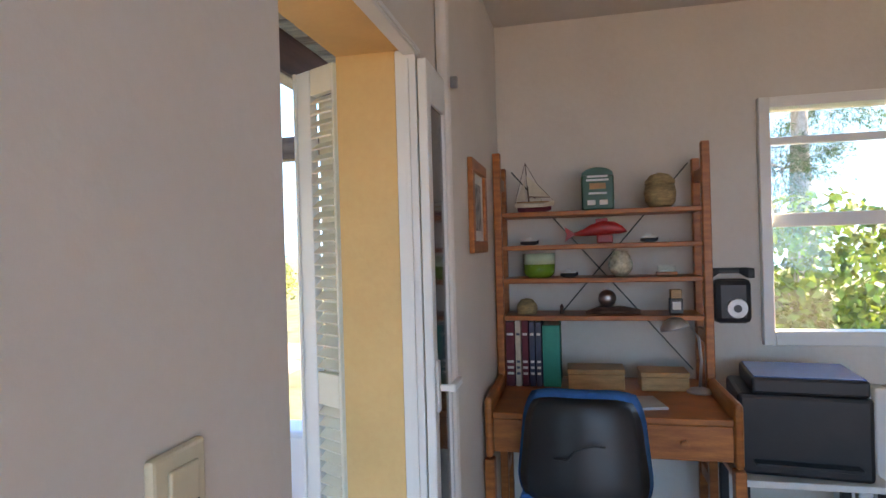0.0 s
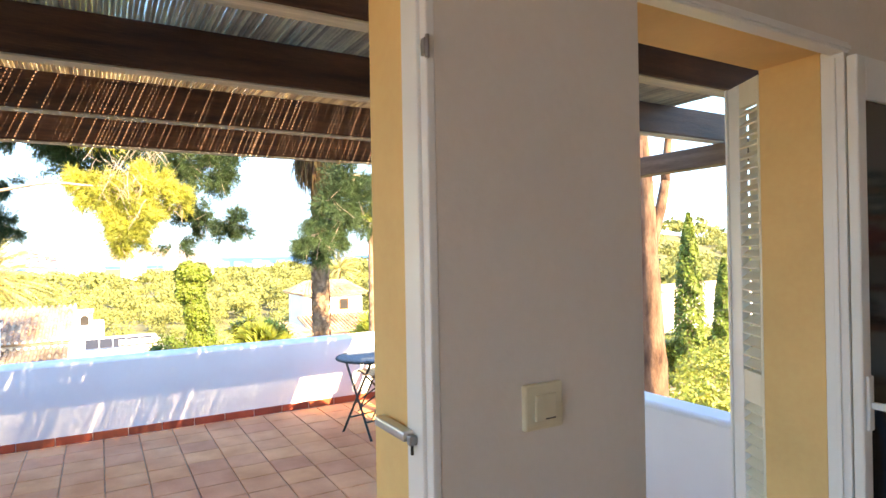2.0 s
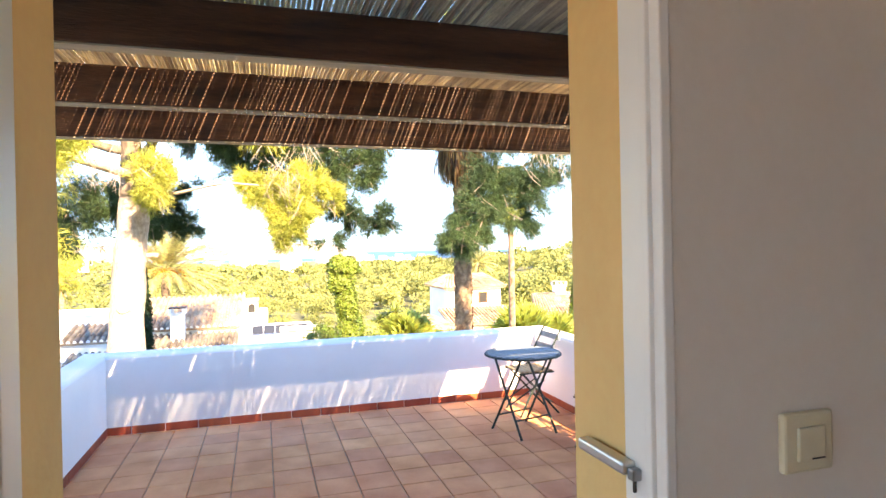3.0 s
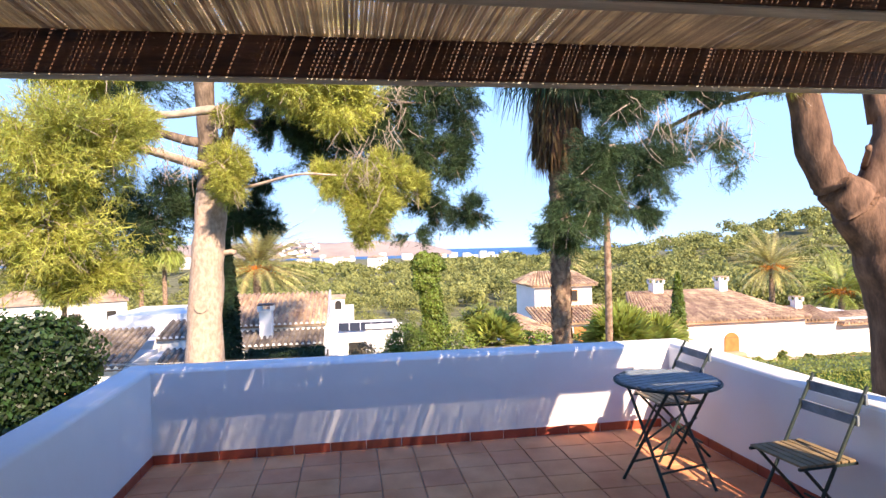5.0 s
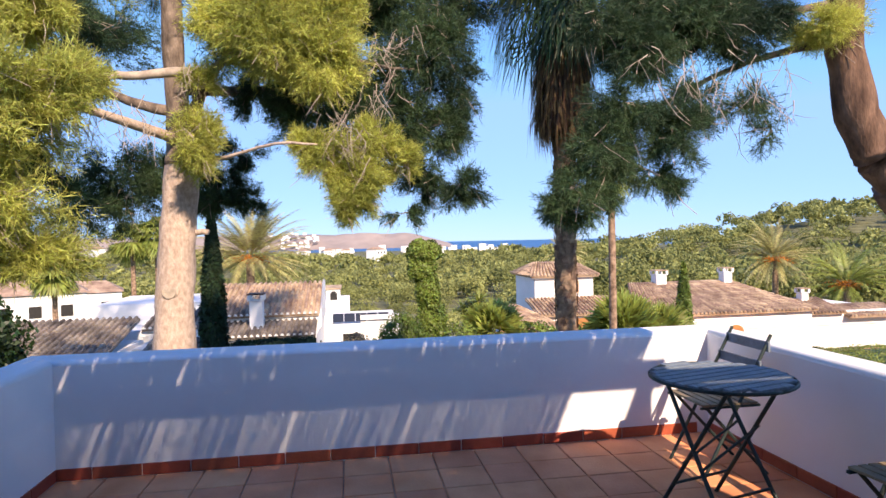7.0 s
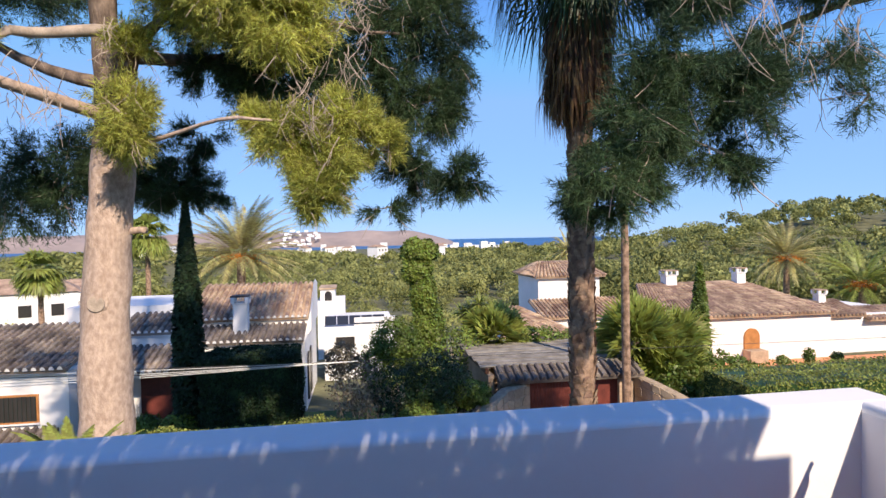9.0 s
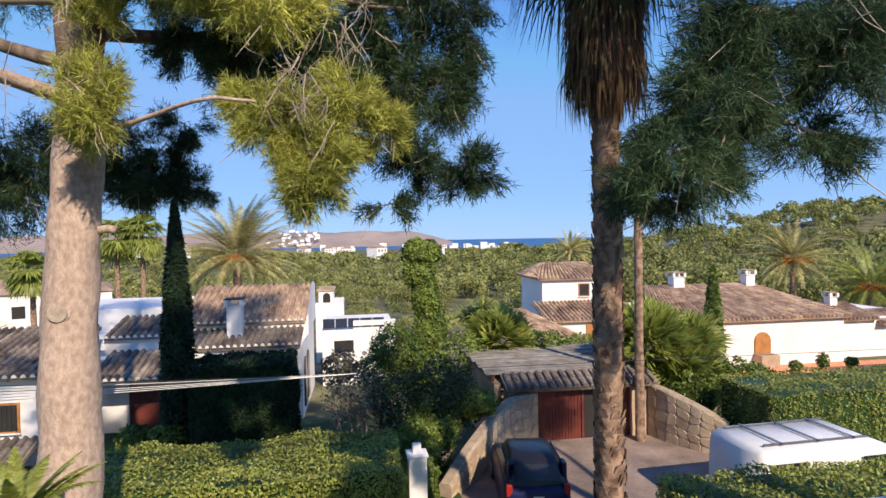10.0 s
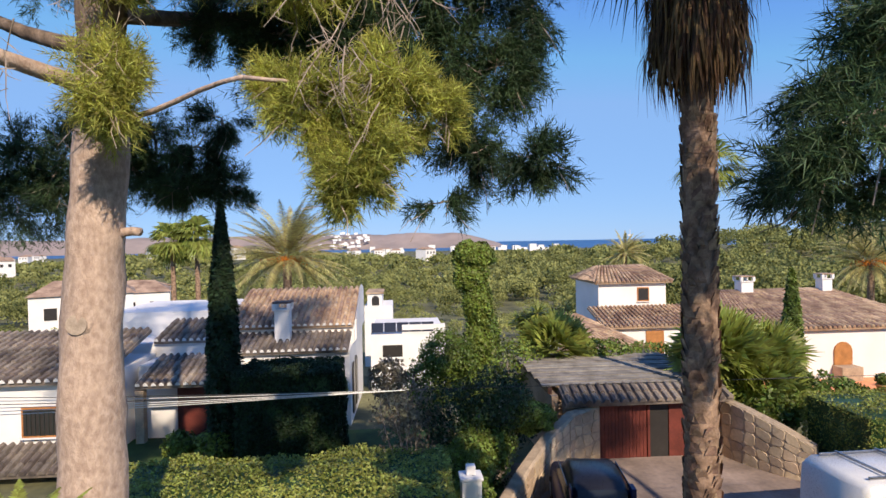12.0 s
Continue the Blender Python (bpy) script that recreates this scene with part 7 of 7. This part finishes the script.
# ---- garden at the side of the house ----
pine("pine_tree", "slender twin-stemmed pine in the side garden",
     ([(-8.0, 10.0, -5.2), (-8.0, 9.95, -0.9), (-8.0, 9.83, 1.1), (-8.0, 9.75, 3.0), (-8.2, 9.6, 6.5)], [0.3, 0.24, 0.2, 0.15, 0.06]),
     [((-8.0, 9.85, 0.9), (-8.1, 10.5, 2.9), 0.13, 0.1), ((-8.1, 10.5, 2.9), (-8.3, 10.9, 6.4), 0.1, 0.04)],
     [((-8.2, 9.6, 6.3), (1.5, 1.6, 0.9), 900, 0), ((-8.3, 11.0, 6.6), (1.4, 1.5, 0.9), 900, 0)], M_BARK_RED, 29)
cypress("tall sunlit cypress in the side garden", (-18.0, 24.2, -5.3), 8.4, 0.75, 81, n=9000, material=M_LEAF)
cypress("smaller sunlit cypress in the side garden", (-18.0, 26.8, -5.3), 6.2, 0.6, 82, n=7000, material=M_LEAF)
hs = thing("house", "white flat-fronted house behind the cypresses", "house", (-23, 32, -5.3))
hpart(hs, "wall", boxbm(-26.0, 27.1, -6.0, -22.0, 40.0, -1.0), M_WHITE_FAR)
hpart(hs, "roof", boxbm(-26.1, 27.0, -1.0, -21.9, 40.1, -0.9), M_ROOF)
window(hs, -21.98, 28.2, 29.0, -2.6, -1.5)
leafy("shrub", "yellow-green shrubs in the sunny side garden", "shrub", [((-10, 14.5, -3.2), (1.2, 1.2, 1.0)), ((-12, 17.5, -3.0), (1.4, 1.5, 1.1)), ((-9, 12.0, -3.4), (1.0, 1.0, .9)), ((-13, 20.0, -3.0), (1.4, 1.6, 1.2))], 0.07, 12000, M_HEDGE, 83)
leafy("garden_tree", "leafy green garden tree outside the window", "tree", [((3.2, 9.0, 1.0), (1.3, 1.3, 1.0)), ((2.2, 8.6, .1), (1.1, 1.1, .9)), ((4.0, 9.4, -.4), (1.4, 1.3, 1.0)), ((1.6, 9.6, -1.0), (1.3, 1.2, 1.0))], 0.07, 15000, M_LEAF, 84)
leafy("shrub", "golden flowering shrub outside the window", "shrub", [((2.6, 7.6, -.6), (.9, .8, .8)), ((3.6, 7.9, -.9), (.9, .8, .8)), ((3.0, 7.8, -2.4), (1.2, 1.0, 1.3))], 0.06, 9000, M_HEDGE, 85)
pine("pine_tree", "dense dark pine beyond the side garden",
     ([(5.0, 15.0, -5.0), (5.0, 15.0, 1.0), (5.1, 15.2, 6.0)], [0.4, 0.3, 0.1]), [((5, 15, 1), (3.5, 14.5, 3.0), .1, .03)],
     [((4.5, 14.5, 3.0), (1.8, 1.5, 1.2), 1200, 1), ((6.0, 15.5, 4.6), (1.9, 1.6, 1.3), 1000, 1), ((3.2, 15.0, 5.0), (1.7, 1.5, 1.2), 1000, 0)], M_BARK, 86)

# ---- terrace tiles and skirting, piece by piece ----
terrace = tagged(new("terrace_floor"), "square terracotta floor tiles with grey joints", kind="structure")
NX, NY = 18, 15
TX, TY = (XO - 0.013 - PX) / NX, (PYR - PYL) / NY
protos = []
rng = random.Random(9)
for k in range(4):
    bm = boxbm(-TX / 2 + .004, -TY / 2 + .004, -.012, TX / 2 - .004, TY / 2 - .004, 0.0)
    bmesh.ops.bevel(bm, geom=[e for e in bm.edges if all(v.co.z > -.001 for v in e.verts)], offset=.004, segments=1, affect="EDGES")
    for v in bm.verts:
        v.co.x += rng.uniform(-.0015, .0015)
        v.co.y += rng.uniform(-.0015, .0015)
    me = bpy.data.meshes.new("tile")
    bm.to_mesh(me)
    bm.free()
    me.materials.append(M_TERRA)
    protos.append(me)
for i in range(NX):
    for j in range(NY):
        o = new("tile", protos[rng.randrange(4)])
        o.parent = terrace
        o.matrix_basis = pose(PX + (i + .5) * TX, PYL + (j + .5) * TY, FLOOR_T + rng.uniform(-.001, .001), rng.uniform(-.25, .25), rng.uniform(-.25, .25), rng.choice((0, 180)))
sk = tagged(new("skirting"), "dark red skirting tiles along the parapet", kind="structure")
me = bpy.data.meshes.new("skirting_tile")
bm = boxbm(-.1435, 0.0, .001, .1435, .012, .075)
bmesh.ops.bevel(bm, geom=[e for e in bm.edges if all(v.co.y > .011 for v in e.verts)], offset=.003, segments=1, affect="EDGES")
bm.to_mesh(me)
bm.free()
me.materials.append(M_SKIRT)
for j in range(NY):
    o = new("skirting_tile", me)
    o.parent = sk
    o.matrix_basis = pose(PX - .004, PYL + (j + .5) * TY - .085, FLOOR_T, 0, rng.uniform(-.3, .3), -90)
for i in range(NX):
    for y, r in ((PYR + .004, 180), (PYL - .004, 0)):
        o = new("skirting_tile", me)
        o.parent = sk
        o.matrix_basis = pose(PX + .012 + (i + .5) * (TX - .001), y, FLOOR_T, 0, rng.uniform(-.3, .3), r)
